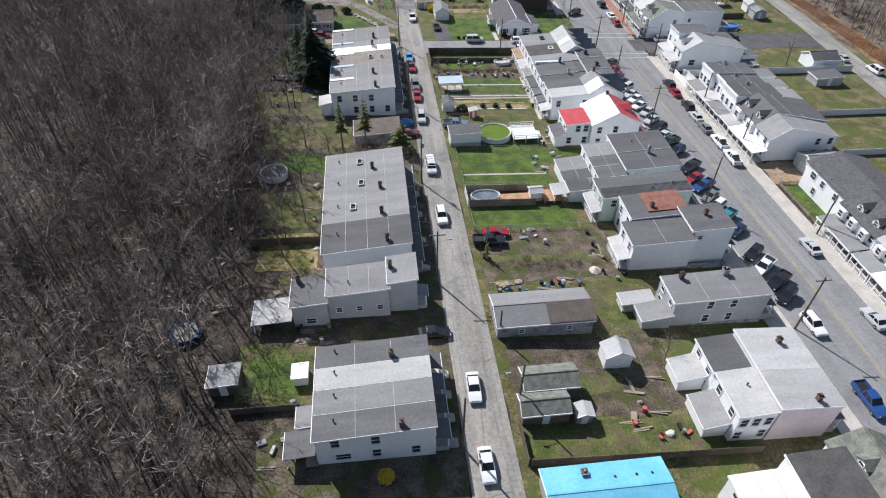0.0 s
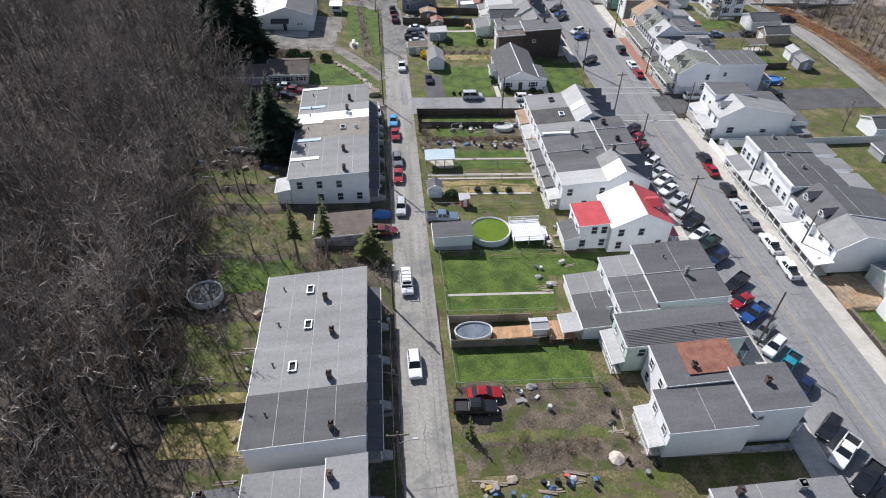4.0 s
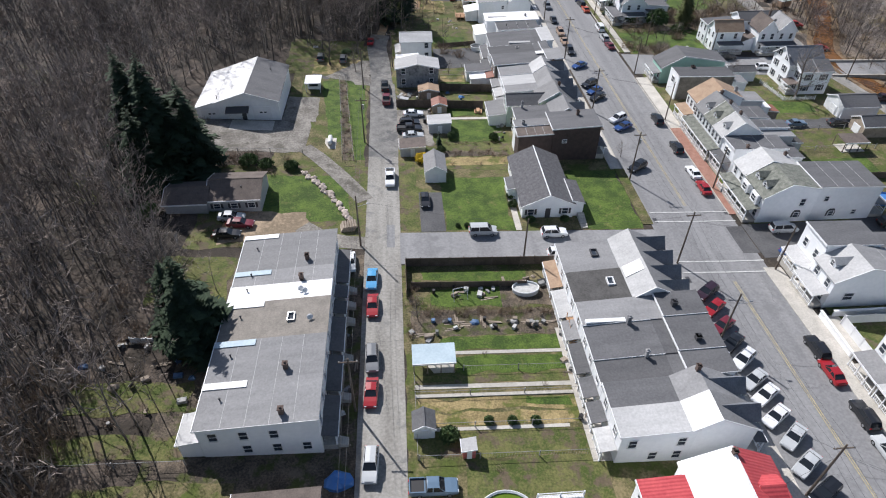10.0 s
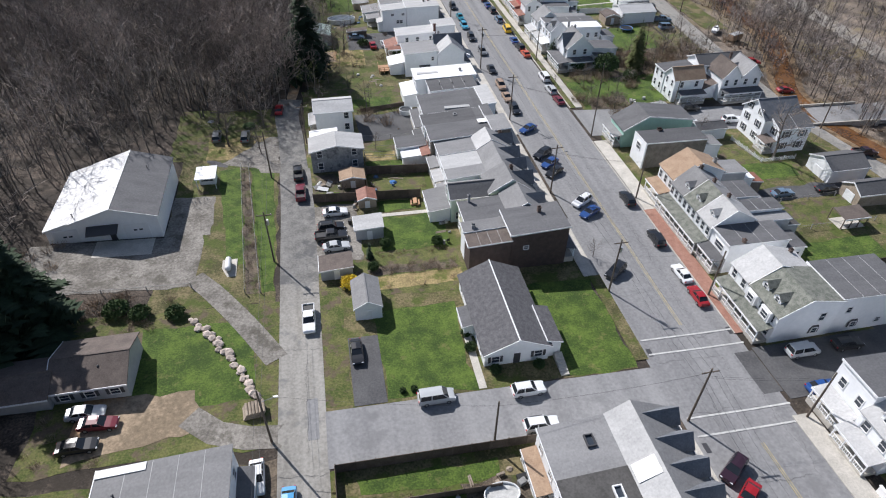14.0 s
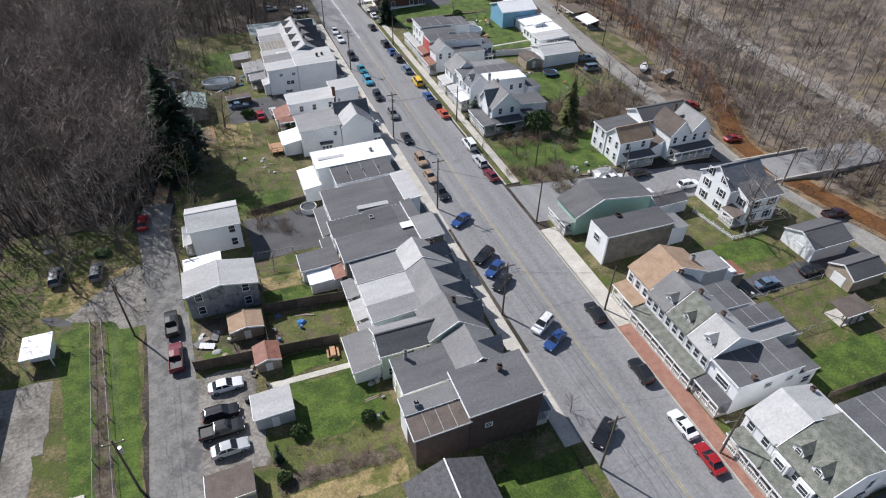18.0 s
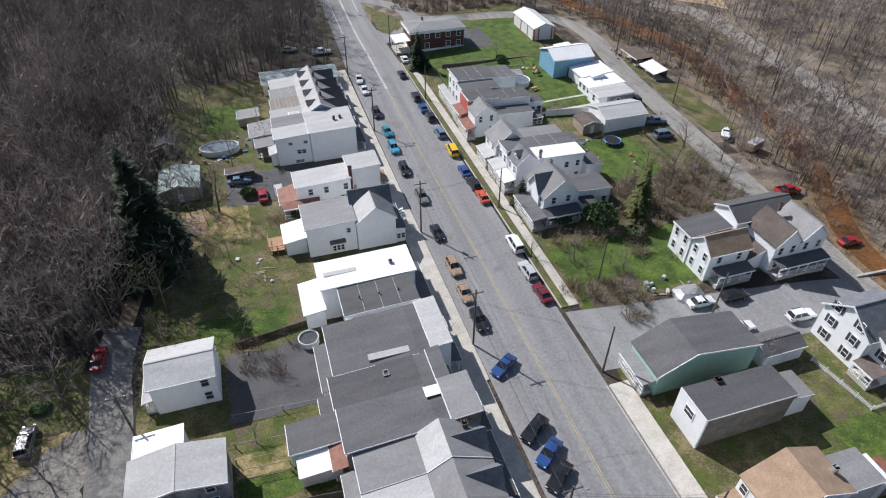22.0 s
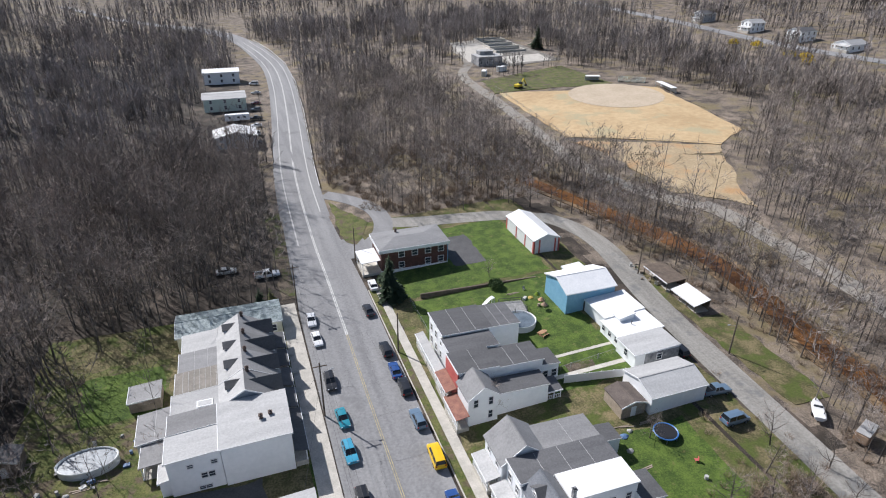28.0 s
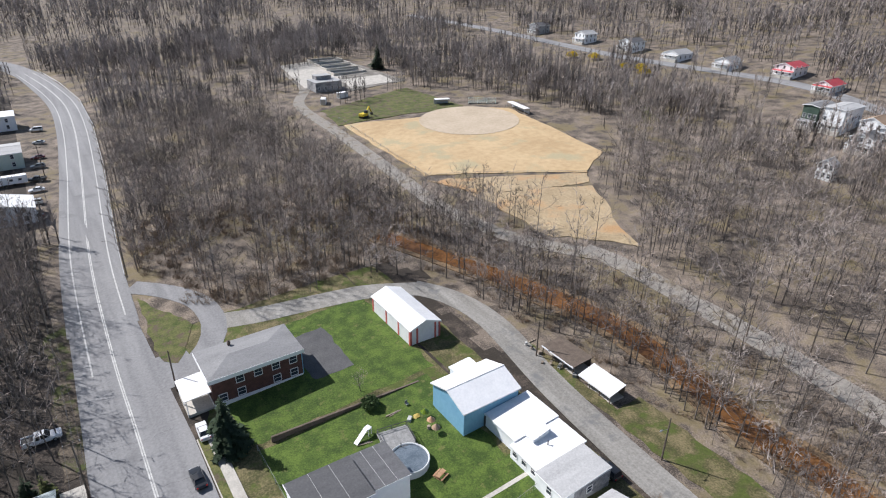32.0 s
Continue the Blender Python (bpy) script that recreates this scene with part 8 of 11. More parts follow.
# kind: length, half width, stations of the body (x, bottom, top) and of the cabin (x, top), roof height
CAR_SHAPES = {
    "sedan": (4.7, 0.9, ((-2.35, 0.42, 0.72), (-2.2, 0.28, 0.93), (-1.5, 0.22, 1.0), (0.75, 0.22, 0.97), (1.6, 0.24, 0.88), (2.2, 0.3, 0.76), (2.35, 0.42, 0.6)), ((-1.75, 0.99), (-1.05, 1.43), (0.15, 1.45), (0.98, 0.96))),
    "suv": (4.7, 0.94, ((-2.35, 0.45, 0.85), (-2.25, 0.3, 1.05), (-1.4, 0.26, 1.08), (0.85, 0.26, 1.06), (1.7, 0.28, 1.0), (2.25, 0.34, 0.9), (2.35, 0.46, 0.7)), ((-2.22, 1.05), (-1.85, 1.66), (0.25, 1.7), (1.05, 1.05))),
    "van": (5.0, 0.98, ((-2.5, 0.45, 0.9), (-2.42, 0.3, 1.15), (-1.4, 0.26, 1.16), (1.2, 0.26, 1.14), (1.95, 0.28, 1.05), (2.4, 0.34, 0.92), (2.5, 0.46, 0.7)), ((-2.4, 1.14), (-2.25, 1.92), (0.75, 1.95), (1.6, 1.12))),
    "pickup": (5.7, 0.98, ((-2.85, 0.5, 0.98), (-2.8, 0.36, 1.06), (-1.0, 0.32, 1.08), (1.1, 0.32, 1.08), (2.0, 0.34, 1.04), (2.7, 0.4, 0.94), (2.85, 0.5, 0.75)), ((-0.98, 1.07), (-0.78, 1.76), (0.55, 1.78), (1.3, 1.07))),
}
CARS = {}


def loft(rows):
    """A closed skin through rings of equal length."""
    bm = bmesh.new()
    rings = [[bm.verts.new(p) for p in r] for r in rows]
    for a, b in zip(rings, rings[1:]):
        for i in range(len(a)):
            j = (i + 1) % len(a)
            bm.faces.new((a[i], a[j], b[j], b[i]))
    bm.faces.new(rings[0][::-1])
    bm.faces.new(rings[-1])
    return bm


def build_car(kind, colour):
    length, hw, body, cab = CAR_SHAPES[kind]
    paint = shared(("paint", colour), lambda: glossy("car_paint_" + colour, CAR_COLOURS[colour], 0.28, 0.0, 0.6))
    c = new({"sedan": "car", "suv": "suv", "van": "van", "pickup": "pickup_truck"}[kind])
    rows = []
    for i, (x, lo, hi) in enumerate(body):
        w = hw * (0.84 if i in (0, len(body) - 1) else 0.96 if i in (1, len(body) - 2) else 1.0)
        mid = lo + (hi - lo) * 0.62
        rows.append([(x, -w * 0.92, lo), (x, -w, lo + 0.12), (x, -w, mid), (x, -w * 0.9, hi), (x, w * 0.9, hi), (x, w, mid), (x, w, lo + 0.12), (x, w * 0.92, lo)])
    part("body", loft(rows), paint, c)
    b, t = hw * 0.88, hw * 0.7
    (x0, z0), (x1, z1), (x2, z2), (x3, z3) = cab
    glass = bmesh.new()
    lowv = [glass.verts.new(p) for p in ((x0, -b, z0 - 0.04), (x3, -b, z3 - 0.04), (x3, b, z3 - 0.04), (x0, b, z0 - 0.04))]
    topv = [glass.verts.new(p) for p in ((x1, -t, z1 - 0.05), (x2, -t, z2 - 0.05), (x2, t, z2 - 0.05), (x1, t, z1 - 0.05))]
    for i in range(4):
        j = (i + 1) % 4
        glass.faces.new((lowv[i], lowv[j], topv[j], topv[i]))
    glass.faces.new(topv)
    cabin = part("cabin_glass", glass, CARGLASS, c, "dark car windows")
    roof = bmesh.new()
    mid = (x1 + x2) / 2
    stations = ((x1 - 0.05, x0 - 0.02, z0), (x1 + 0.1, x0 + 0.13, z0), (mid - 0.06, mid - 0.08, z0), (mid + 0.06, mid + 0.06, z0), (x2 - 0.08, x3 - 0.13, z3), (x2 + 0.04, x3 + 0.02, z3))
    edge = {}
    for s in (-1, 1):
        for i, (u, v, z) in enumerate(stations):
            edge[s, i] = roof.verts.new((u, s * (t + 0.03), z1 + 0.0))
            edge[s, i, 0] = roof.verts.new((v, s * (b + 0.03), z - 0.04))
        for i in (0, 2, 4):
            roof.faces.new((edge[s, i], edge[s, i + 1], edge[s, i + 1, 0], edge[s, i, 0]))
    crown = [roof.verts.new((u, 0, z1 + (0.05 if 0 < i < 5 else 0.02))) for i, (u, v, z) in enumerate(stations)]
    for i in range(5):
        for s in (-1, 1):
            roof.faces.new((edge[s, i], edge[s, i + 1], crown[i + 1], crown[i]))
    bmesh.ops.recalc_face_normals(roof, faces=roof.faces)
    bmesh.ops.solidify(roof, geom=list(roof.faces), thickness=0.04)
    part("roof", roof, paint, c)
    if kind == "pickup":
        part("truck_bed", boxes((-2.72, -1.12, -hw * 0.78, hw * 0.78, 1.0, 1.1)), PLASTIC_BLACK, c, "black open load bed")
        for s in (-1, 1):
            part("bed_side", boxes((-2.78, -1.04, s * hw * 0.9 - 0.06, s * hw * 0.9 + 0.06, 1.02, 1.3)), paint, c)
        part("tailgate", boxes((-2.8, -2.7, -hw * 0.84, hw * 0.84, 1.02, 1.3)), paint, c)
    if kind == "suv":
        for s in (-1, 1):
            part("roof_rail", boxes((x1 + 0.1, x2 - 0.1, s * t - 0.025, s * t + 0.025, z1 + 0.02, z1 + 0.07)), PLASTIC_BLACK, c)
    wheel = shared(("tyre",), lambda: bm_mesh("tyre", add_rod(bmesh.new(), (0, -0.11, 0), (0, 0.11, 0), 0.34, 0.34, 14), TYRE))
    rim = shared(("rim",), lambda: bm_mesh("rim", add_rod(bmesh.new(), (0, -0.12, 0), (0, 0.12, 0), 0.2, 0.2, 10), RIM))
    for ax in (-0.29, 0.31):
        for s in (-1, 1):
            w = piece("wheel", wheel, c, at=pose(length * ax, s * (hw - 0.1), 0.34))
            piece("rim", rim, w)
    for s in (-1, 1):
        x, lo, hi = body[-2]
        piece("headlight", shared(("headlight",), lambda: bm_mesh("headlight", boxes((-0.1, 0.08, -0.17, 0.17, -0.07, 0.07), bevel=0.03), LAMP_CLEAR)), c, at=pose(x + 0.03, s * hw * 0.7, hi - 0.1))
        x, lo, hi = body[1]
        piece("tail_light", shared(("tail_light",), lambda: bm_mesh("tail_light", boxes((-0.08, 0.06, -0.14, 0.14, -0.1, 0.1), bevel=0.03), LAMP_RED)), c, at=pose(x - 0.05, s * hw * 0.74, hi - 0.16))
    return c


def car(kind, colour, x, y, heading):
    z = gz(x, y) + 0.055
    e = 1.3
    a = radians(heading)
    nose, tail = gz(x + e * math.cos(a), y + e * math.sin(a)), gz(x - e * math.cos(a), y - e * math.sin(a))
    m = pose(x, y, (nose + tail) / 2 + 0.06, 0, math.degrees(math.atan2(tail - nose, 2 * e)), heading)
    if (kind, colour) not in CARS:
        CARS[kind, colour] = build_car(kind, colour)
        CARS[kind, colour].matrix_basis = m
        ob = CARS[kind, colour]
    else:
        ob = copy_thing(CARS[kind, colour], m)
    word = {"sedan": "saloon car", "suv": "sport utility vehicle", "van": "van", "pickup": "pickup truck with open bed"}[kind]
    hue = {"steel": "steel-blue", "skyblue": "sky-blue", "lightblue": "bright blue", "plum": "dark plum", "navy": "navy blue", "teal": "teal blue", "tan": "tan brown"}.get(colour, colour)
    where = "parked in the alley" if x < 13.5 else "parked on the main street" if 59 < x < 77 else "parked beside the houses"
    return tagged(ob, f"{hue} {word} {where}", {"sedan": "car", "suv": "car", "van": "van", "pickup": "pickup truck"}[kind], "parked vehicles")


car("sedan", "white", 9.8, 34.7, -90)
car("pickup", "blue", 63.2, 39.9, -88)
car("sedan", "white", 9.9, 45.6, -92)
car("suv", "white", 63.2, 53.4, -87)
car("sedan", "silver", 73.8, 53.9, 93)
car("sedan", "black", 5.7, 55.4, -1)
car("suv", "black", 62.4, 59.5, -143)
car("pickup", "black", 62.8, 62.8, -147)
car("pickup", "white", 62.2, 66.4, -144)
car("suv", "black", 62.2, 69.8, -142)
car("sedan", "silver", 73.7, 71.1, 92)
car("pickup", "black", 17.1, 75.3, -2)
car("sedan", "navy", 62.5, 76.2, -143)
car("sedan", "red", 18.6, 77.4, 1)
car("pickup", "teal", 62.2, 79.9, -143)
car("suv", "white", 9.8, 82.6, -89)
car("suv", "white", 62.1, 83.4, -144)
car("sedan", "grey", 62.3, 86.6, -143)
car("pickup", "blue", 62.4, 90.0, -150)
car("sedan", "red", 61.8, 92.8, -150)
car("pickup", "black", 62.7, 96.8, -146)
car("van", "white", 9.5, 98.8, -89)
car("pickup", "white", 73.7, 100.1, 87)
car("suv", "navy", 62.5, 103.1, -146)
car("pickup", "white", 73.9, 106.4, 89)
car("pickup", "green", 62.3, 106.7, -150)
car("sedan", "white", 62.0, 109.5, -146)
car("sedan", "maroon", 6.2, 112.1, 2)
car("sedan", "grey", 73.5, 112.7, 90)
car("suv", "black", 62.3, 112.9, -150)
car("pickup", "steel", 16.6, 115.8, -0)
car("sedan", "silver", 62.2, 116.6, -146)
car("sedan", "silver", 73.6, 117.8, 92)
car("suv", "silver", 9.4, 118.9, -93)
car("sedan", "silver", 62.6, 120.4, -142)
car("suv", "black", 73.9, 123.1, 88)
car("sedan", "white", 61.8, 123.5, -147)
car("sedan", "white", 62.1, 126.9, -147)
car("sedan", "red", 9.3, 129.3, -93)
car("sedan", "silver", 61.8, 129.5, -148)
car("sedan", "red", 73.7, 130.3, 91)
car("suv", "white", 61.8, 133.0, -143)
car("suv", "black", 74.0, 134.7, 90)
car("suv", "grey", 9.3, 135.0, -88)
car("sedan", "black", 61.7, 136.2, -143)
car("van", "white", 133.8, 139.2, 91)
car("sedan", "maroon", 61.7, 139.6, -146)
car("sedan", "red", 62.0, 143.4, -143)
car("sedan", "red", 9.2, 145.4, -91)
car("suv", "plum", 62.3, 146.9, -146)
car("sedan", "silver", 129.6, 147.0, 87)
car("sedan", "lightblue", 9.0, 151.4, -92)
car("sedan", "white", 5.4, 155.6, -87)
car("sedan", "blue", 82.0, 156.3, 1)
car("suv", "white", 40.8, 157.0, 0)
car("sedan", "red", 101.5, 157.3, -1)
car("suv", "white", 40.8, 162.7, 2)
car("van", "silver", 83.5, 162.7, 1)
car("suv", "black", 91.1, 162.7, -0)
car("sedan", "black", -15.7, 163.2, 2)
car("suv", "black", 104.4, 163.2, 1)
car("van", "silver", 28.2, 163.5, 1)
car("sedan", "maroon", -14.0, 166.2, -3)
car("sedan", "silver", -15.9, 168.1, 1)
car("sedan", "black", 18.5, 173.2, -89)
car("sedan", "red", 74.0, 176.1, 89)
car("pickup", "white", 12.0, 180.8, -90)
car("sedan", "white", 74.0, 181.5, 92)
car("suv", "black", 63.0, 183.9, -144)
car("suv", "black", 74.0, 191.0, 88)
car("sedan", "silver", 17.1, 198.0, 3)
car("sedan", "black", 115.4, 199.5, 1)
car("sedan", "steel", 105.5, 199.6, 1)
car("sedan", "blue", 65.0, 200.5, -150)
car("pickup", "black", 16.4, 201.1, 1)
car("suv", "black", 74.0, 203.4, 88)
car("suv", "black", 16.5, 203.8, 2)
car("suv", "white", 64.8, 204.1, -148)
car("sedan", "white", 17.5, 208.4, 1)
car("pickup", "plum", 133.9, 211.1, -3)
car("sedan", "black", 63.0, 215.1, -143)
car("pickup", "maroon", 11.3, 216.0, 90)
car("sedan", "blue", 63.2, 218.5, -144)
car("suv", "black", 62.8, 222.2, -147)
car("pickup", "black", 10.9, 223.4, 92)
car("suv", "white", 111.9, 228.6, -3)
car("sedan", "white", 101.1, 229.3, 0)
car("sedan", "blue", 63.0, 233.4, -148)
car("suv", "black", 104.7, 235.5, -1)
car("sedan", "white", 98.6, 235.9, -3)
car("suv", "grey", -0.2, 239.3, 89)
car("suv", "grey", -6.2, 239.8, 91)
car("sedan", "red", 135.5, 241.9, 0)
car("suv", "black", 62.7, 243.1, -90)
car("sedan", "maroon", 74.8, 245.7, 93)
car("sedan", "tan", 62.6, 249.6, -89)
car("suv", "silver", 74.8, 251.5, 92)
car("sedan", "red", 6.9, 251.7, 87)
car("suv", "tan", 62.9, 256.3, -89)
car("pickup", "red", 136.2, 258.8, 0)
car("van", "white", 75.5, 258.9, 89)
car("sedan", "black", 63.0, 266.3, -90)
car("sedan", "orange", 75.2, 274.7, 90)
car("suv", "grey", 63.5, 278.4, -90)
car("suv", "black", 75.0, 279.6, 93)
car("van", "steel", 123.2, 284.4, 3)
car("sedan", "blue", 74.8, 284.8, 89)
car("sedan", "red", 33.2, 288.0, 91)
car("sedan", "silver", 36.5, 288.8, 93)
car("suv", "black", 62.8, 289.3, -91)
car("pickup", "steel", 125.2, 291.1, -2)
car("van", "yellow", 75.1, 293.7, 87)
car("sedan", "steel", 29.0, 294.8, 0)
car("suv", "skyblue", 62.8, 298.8, -88)
car("suv", "steel", 74.8, 302.2, 91)
car("suv", "black", 126.7, 302.6, 89)
car("sedan", "teal", 63.2, 306.5, -87)
car("suv", "black", 75.0, 310.5, 87)
car("sedan", "blue", 74.6, 315.5, 88)
car("suv", "black", 62.9, 316.2, -91)
car("suv", "black", 74.6, 322.0, 89)
car("sedan", "white", 62.7, 329.7, -88)
car("sedan", "black", 74.6, 336.4, 91)
car("sedan", "white", 62.7, 336.7, -93)
car("sedan", "white", 77.9, 345.9, 88)
car("pickup", "white", 55.8, 358.6, -0)
car("sedan", "silver", 46.9, 363.1, 1)
van_rack = house("white ladder rack on a parked van", 9.5, 98.8, "ladder_rack", "ladder rack")
van_rack.matrix_basis = pose(9.5, 98.8, gz(9.5, 98.8) + 1.95)
for q in range(5):
    part("cross_bar", boxes((-0.7, 0.7, -1.8 + q * 0.8, -1.74 + q * 0.8, 0.05, 0.16)), TRIM, van_rack)
for s in (-0.66, 0.66):
    part("side_bar", boxes((s - 0.03, s + 0.03, -1.9, 1.6, 0.0, 0.1)), TRIM, van_rack)
for i, (k, c, x, y) in enumerate((("sedan", "black", 62.0, 462), ("suv", "silver", 62.5, 474), ("sedan", "white", 63.8, 486), ("pickup", "black", 64.6, 497), ("suv", "grey", 65.8, 512), ("sedan", "maroon", 66.4, 524), ("sedan", "silver", 68.0, 545), ("van", "white", 68.5, 566))):
    car(k, c, x - 1.0, y, 165 + 9 * (i % 3))

# ---- trees ----
def tube(v, f, a, b, r0, r1, sides=3):
    """Adds a tapering branch to lists of vertices and faces."""
    a, b = Vector(a), Vector(b)
    d = (b - a).normalized()
    s = d.orthogonal().normalized()
    t = d.cross(s)
    k = len(v)
    for c, r in ((a, r0), (b, r1)):
        for i in range(sides):
            q = 2 * math.pi * i / sides
            v.append(tuple(c + (s * math.cos(q) + t * math.sin(q)) * r))
    for i in range(sides):
        j = (i + 1) % sides
        f.append((k + i, k + j, k + sides + j))
        f.append((k + i, k + sides + j, k + sides + i))


def sliver(v, f, a, b, w, rg):
    """A twig as one thin triangle."""
    a, b = Vector(a), Vector(b)
    s = (b - a).cross(Vector((rg.uniform(-1, 1), rg.uniform(-1, 1), rg.uniform(-1, 1)))).normalized() * w
    k = len(v)
    v += [tuple(a - s), tuple(a + s), tuple(b)]
    f.append((k, k + 1, k + 2))


def bare_tree(seed, height=14.0, limbs=11, twigs=4, spread=0.33, thick=0.17, sides=3, twig_w=0.035, trunk_seg=4, low=0.3, fine=2, bent=True):
    """Vertices, faces of the wood and of the twigs of a leafless tree."""
    rg = random.Random(seed)
    v, f, tv, tf = [], [], [], []
    p = Vector((0, 0, -0.4))
    pts = [p]
    lean = Vector((rg.uniform(-0.06, 0.06), rg.uniform(-0.06, 0.06), 0)) * height
    for i in range(trunk_seg):
        p = p + lean / trunk_seg + Vector((rg.uniform(-0.03, 0.03) * height, rg.uniform(-0.03, 0.03) * height, height * (0.9 / trunk_seg)))
        pts.append(p)
    for i in range(trunk_seg):
        tube(v, f, pts[i], pts[i + 1], thick * (1 - 0.85 * i / trunk_seg), thick * (1 - 0.85 * (i + 1) / trunk_seg), sides)
    for i in range(limbs):
        h = low + (0.97 - low) * (i + rg.random()) / limbs
        k = min(int(h * trunk_seg), trunk_seg - 1)
        a = pts[k].lerp(pts[k + 1], h * trunk_seg - k)
        q = rg.uniform(0, 6.283)
        ln = height * spread * (1.2 - h * 0.7) * rg.uniform(0.65, 1.2)
        d = Vector((math.cos(q), math.sin(q), rg.uniform(0.4, 1.1))).normalized()
        m = a + d * ln * 0.5
        e = m + (d + Vector((rg.uniform(-0.3, 0.3), rg.uniform(-0.3, 0.3), 0.4))).normalized() * ln * 0.5
        r = thick * (1 - 0.8 * h) * 0.5
        if bent:
            tube(v, f, a, m, r, r * 0.6, sides)
            tube(v, f, m, e, r * 0.6, r * 0.2, sides)
        else:
            tube(v, f, a, e, r, r * 0.25, sides)
        for t in range(twigs):
            u = rg.uniform(0.2, 1.0)
            s = a.lerp(m, u * 2) if u < 0.5 else m.lerp(e, u * 2 - 1)
            w = (d + Vector((rg.uniform(-1, 1), rg.uniform(-1, 1), rg.uniform(-0.3, 1)))).normalized()
            e2 = s + w * ln * rg.uniform(0.32, 0.6)
            sliver(tv, tf, s, e2, twig_w, rg)
            for q2 in range(fine):
                s2 = s.lerp(e2, rg.uniform(0.25, 0.9))
                sliver(tv, tf, s2, s2 + (w + Vector((rg.uniform(-1, 1), rg.uniform(-1, 1), rg.uniform(-0.4, 0.9)))).normalized() * ln * rg.uniform(0.2, 0.38), twig_w * 0.75, rg)
    return v, f, tv, tf


def joined(name, templates, places, material, wood=None):
    """One mesh of many trees: places are (template, x, y, z, turn, scale, stretch). wood: the material of stems, where the templates tell them apart."""
    vs, fs, ms, base = [], [], [], 0
    arrays = [(np.array(q[0]), np.array(q[1]), np.array([1 if wood and i < q[2] else 0 for i in range(len(q[1]))])) for q in templates]
    for k, x, y, z, turn, sc, st in places:
        a, b, g = arrays[k]
        c, s = math.cos(turn) * sc, math.sin(turn) * sc
        w = np.empty_like(a)
        w[:, 0] = a[:, 0] * c - a[:, 1] * s + x
        w[:, 1] = a[:, 0] * s + a[:, 1] * c + y
        w[:, 2] = a[:, 2] * sc * st + z
        vs.append(w)
        fs.append(b + base)
        ms.append(g)
        base += len(a)
    vs, fs, ms = np.concatenate(vs), np.concatenate(fs), np.concatenate(ms)
    me = bpy.data.meshes.new(name)
    me.vertices.add(len(vs))
    me.vertices.foreach_set("co", vs.astype(np.float32).ravel())
    me.loops.add(fs.size)
    me.loops.foreach_set("vertex_index", fs.astype(np.int32).ravel())
    me.polygons.add(len(fs))
    me.polygons.foreach_set("loop_start", np.arange(0, fs.size, 3, dtype=np.int32))
    me.update(calc_edges=True)
    me.materials.append(material)
    if wood:
        me.materials.append(wood)
        me.polygons.foreach_set("material_index", ms.astype(np.int32))
    return me


def wood_tree(seed, height, limbs=8, subs=5, twigs=5, thick=0.17, twig_w=0.014, sub_w=0.03, fork=0.3, spread=0.3, segs=3, reach=0.36):
    """A leafless forest tree: a straight stem, limbs that curve upward, side shoots and fine twigs.
    Returns vertices and triangles, and how many of the triangles are stem and limb."""
    rg = random.Random(seed)
    v, f, tv, tf = [], [], [], []
    pts = [Vector((0, 0, -0.5))]
    lean = Vector((rg.uniform(-0.05, 0.05), rg.uniform(-0.05, 0.05), 0)) * height
    for i in range(segs):
        pts.append(pts[-1] + lean / segs + Vector((rg.uniform(-0.02, 0.02) * height, rg.uniform(-0.02, 0.02) * height, height * 0.97 / segs)))
    for i in range(segs):
        tube(v, f, pts[i], pts[i + 1], thick * (1 - 0.9 * i / segs), thick * (1 - 0.9 * (i + 1) / segs), 3)
    ends = []
    for i in range(limbs):
        h = fork + (0.93 - fork) * (i + rg.random()) / limbs
        k = min(int(h * segs), segs - 1)
        a = pts[k].lerp(pts[k + 1], h * segs - k)
        q = i * 2.4 + rg.uniform(-0.6, 0.6)
        out = height * spread * (1.15 - 0.8 * h) * rg.uniform(0.65, 1.2)
        rise = out * rg.uniform(0.7, 1.5)
        side = Vector((math.cos(q), math.sin(q), 0))
        m, e = a + side * out * 0.55 + Vector((0, 0, rise * 0.38)), a + side * out + Vector((0, 0, rise))
        r = thick * (1 - 0.85 * h) * 0.5
        tube(v, f, a, m, r, r * 0.6)
        sliver(v, f, m, e, r * 0.6, rg)
        sliver(v, f, m, e, r * 0.6, rg)
        ends.append((a, m, e, side, out))
    ends.append((pts[-2].lerp(pts[-1], 0.3), pts[-2].lerp(pts[-1], 0.65), pts[-1], Vector((rg.uniform(-1, 1), rg.uniform(-1, 1), 0)).normalized(), height * spread * 0.5))
    for a, m, e, side, out in ends:
        for t in range(subs):
            u = 0.25 + 0.75 * (t + rg.random()) / subs
            p = a.lerp(m, u * 2) if u < 0.5 else m.lerp(e, u * 2 - 1)
            d = (side * rg.uniform(0.1, 1.0) + Vector((rg.uniform(-0.9, 0.9), rg.uniform(-0.9, 0.9), rg.uniform(0.3, 1.3)))).normalized()
            b = p + d * out * rg.uniform(0.3, 0.65)
            sliver(tv, tf, p, b, sub_w, rg)
            for w in range(twigs):
                s = p.lerp(b, rg.uniform(0.15, 1.0))
                sliver(tv, tf, s, s + (d + Vector((rg.uniform(-1, 1), rg.uniform(-1, 1), rg.uniform(-0.3, 1)))).normalized() * out * rg.uniform(0.45 * reach, reach), twig_w, rg)
    return v + tv, f + [tuple(q + len(v) for q in t) for t in tf], len(f)


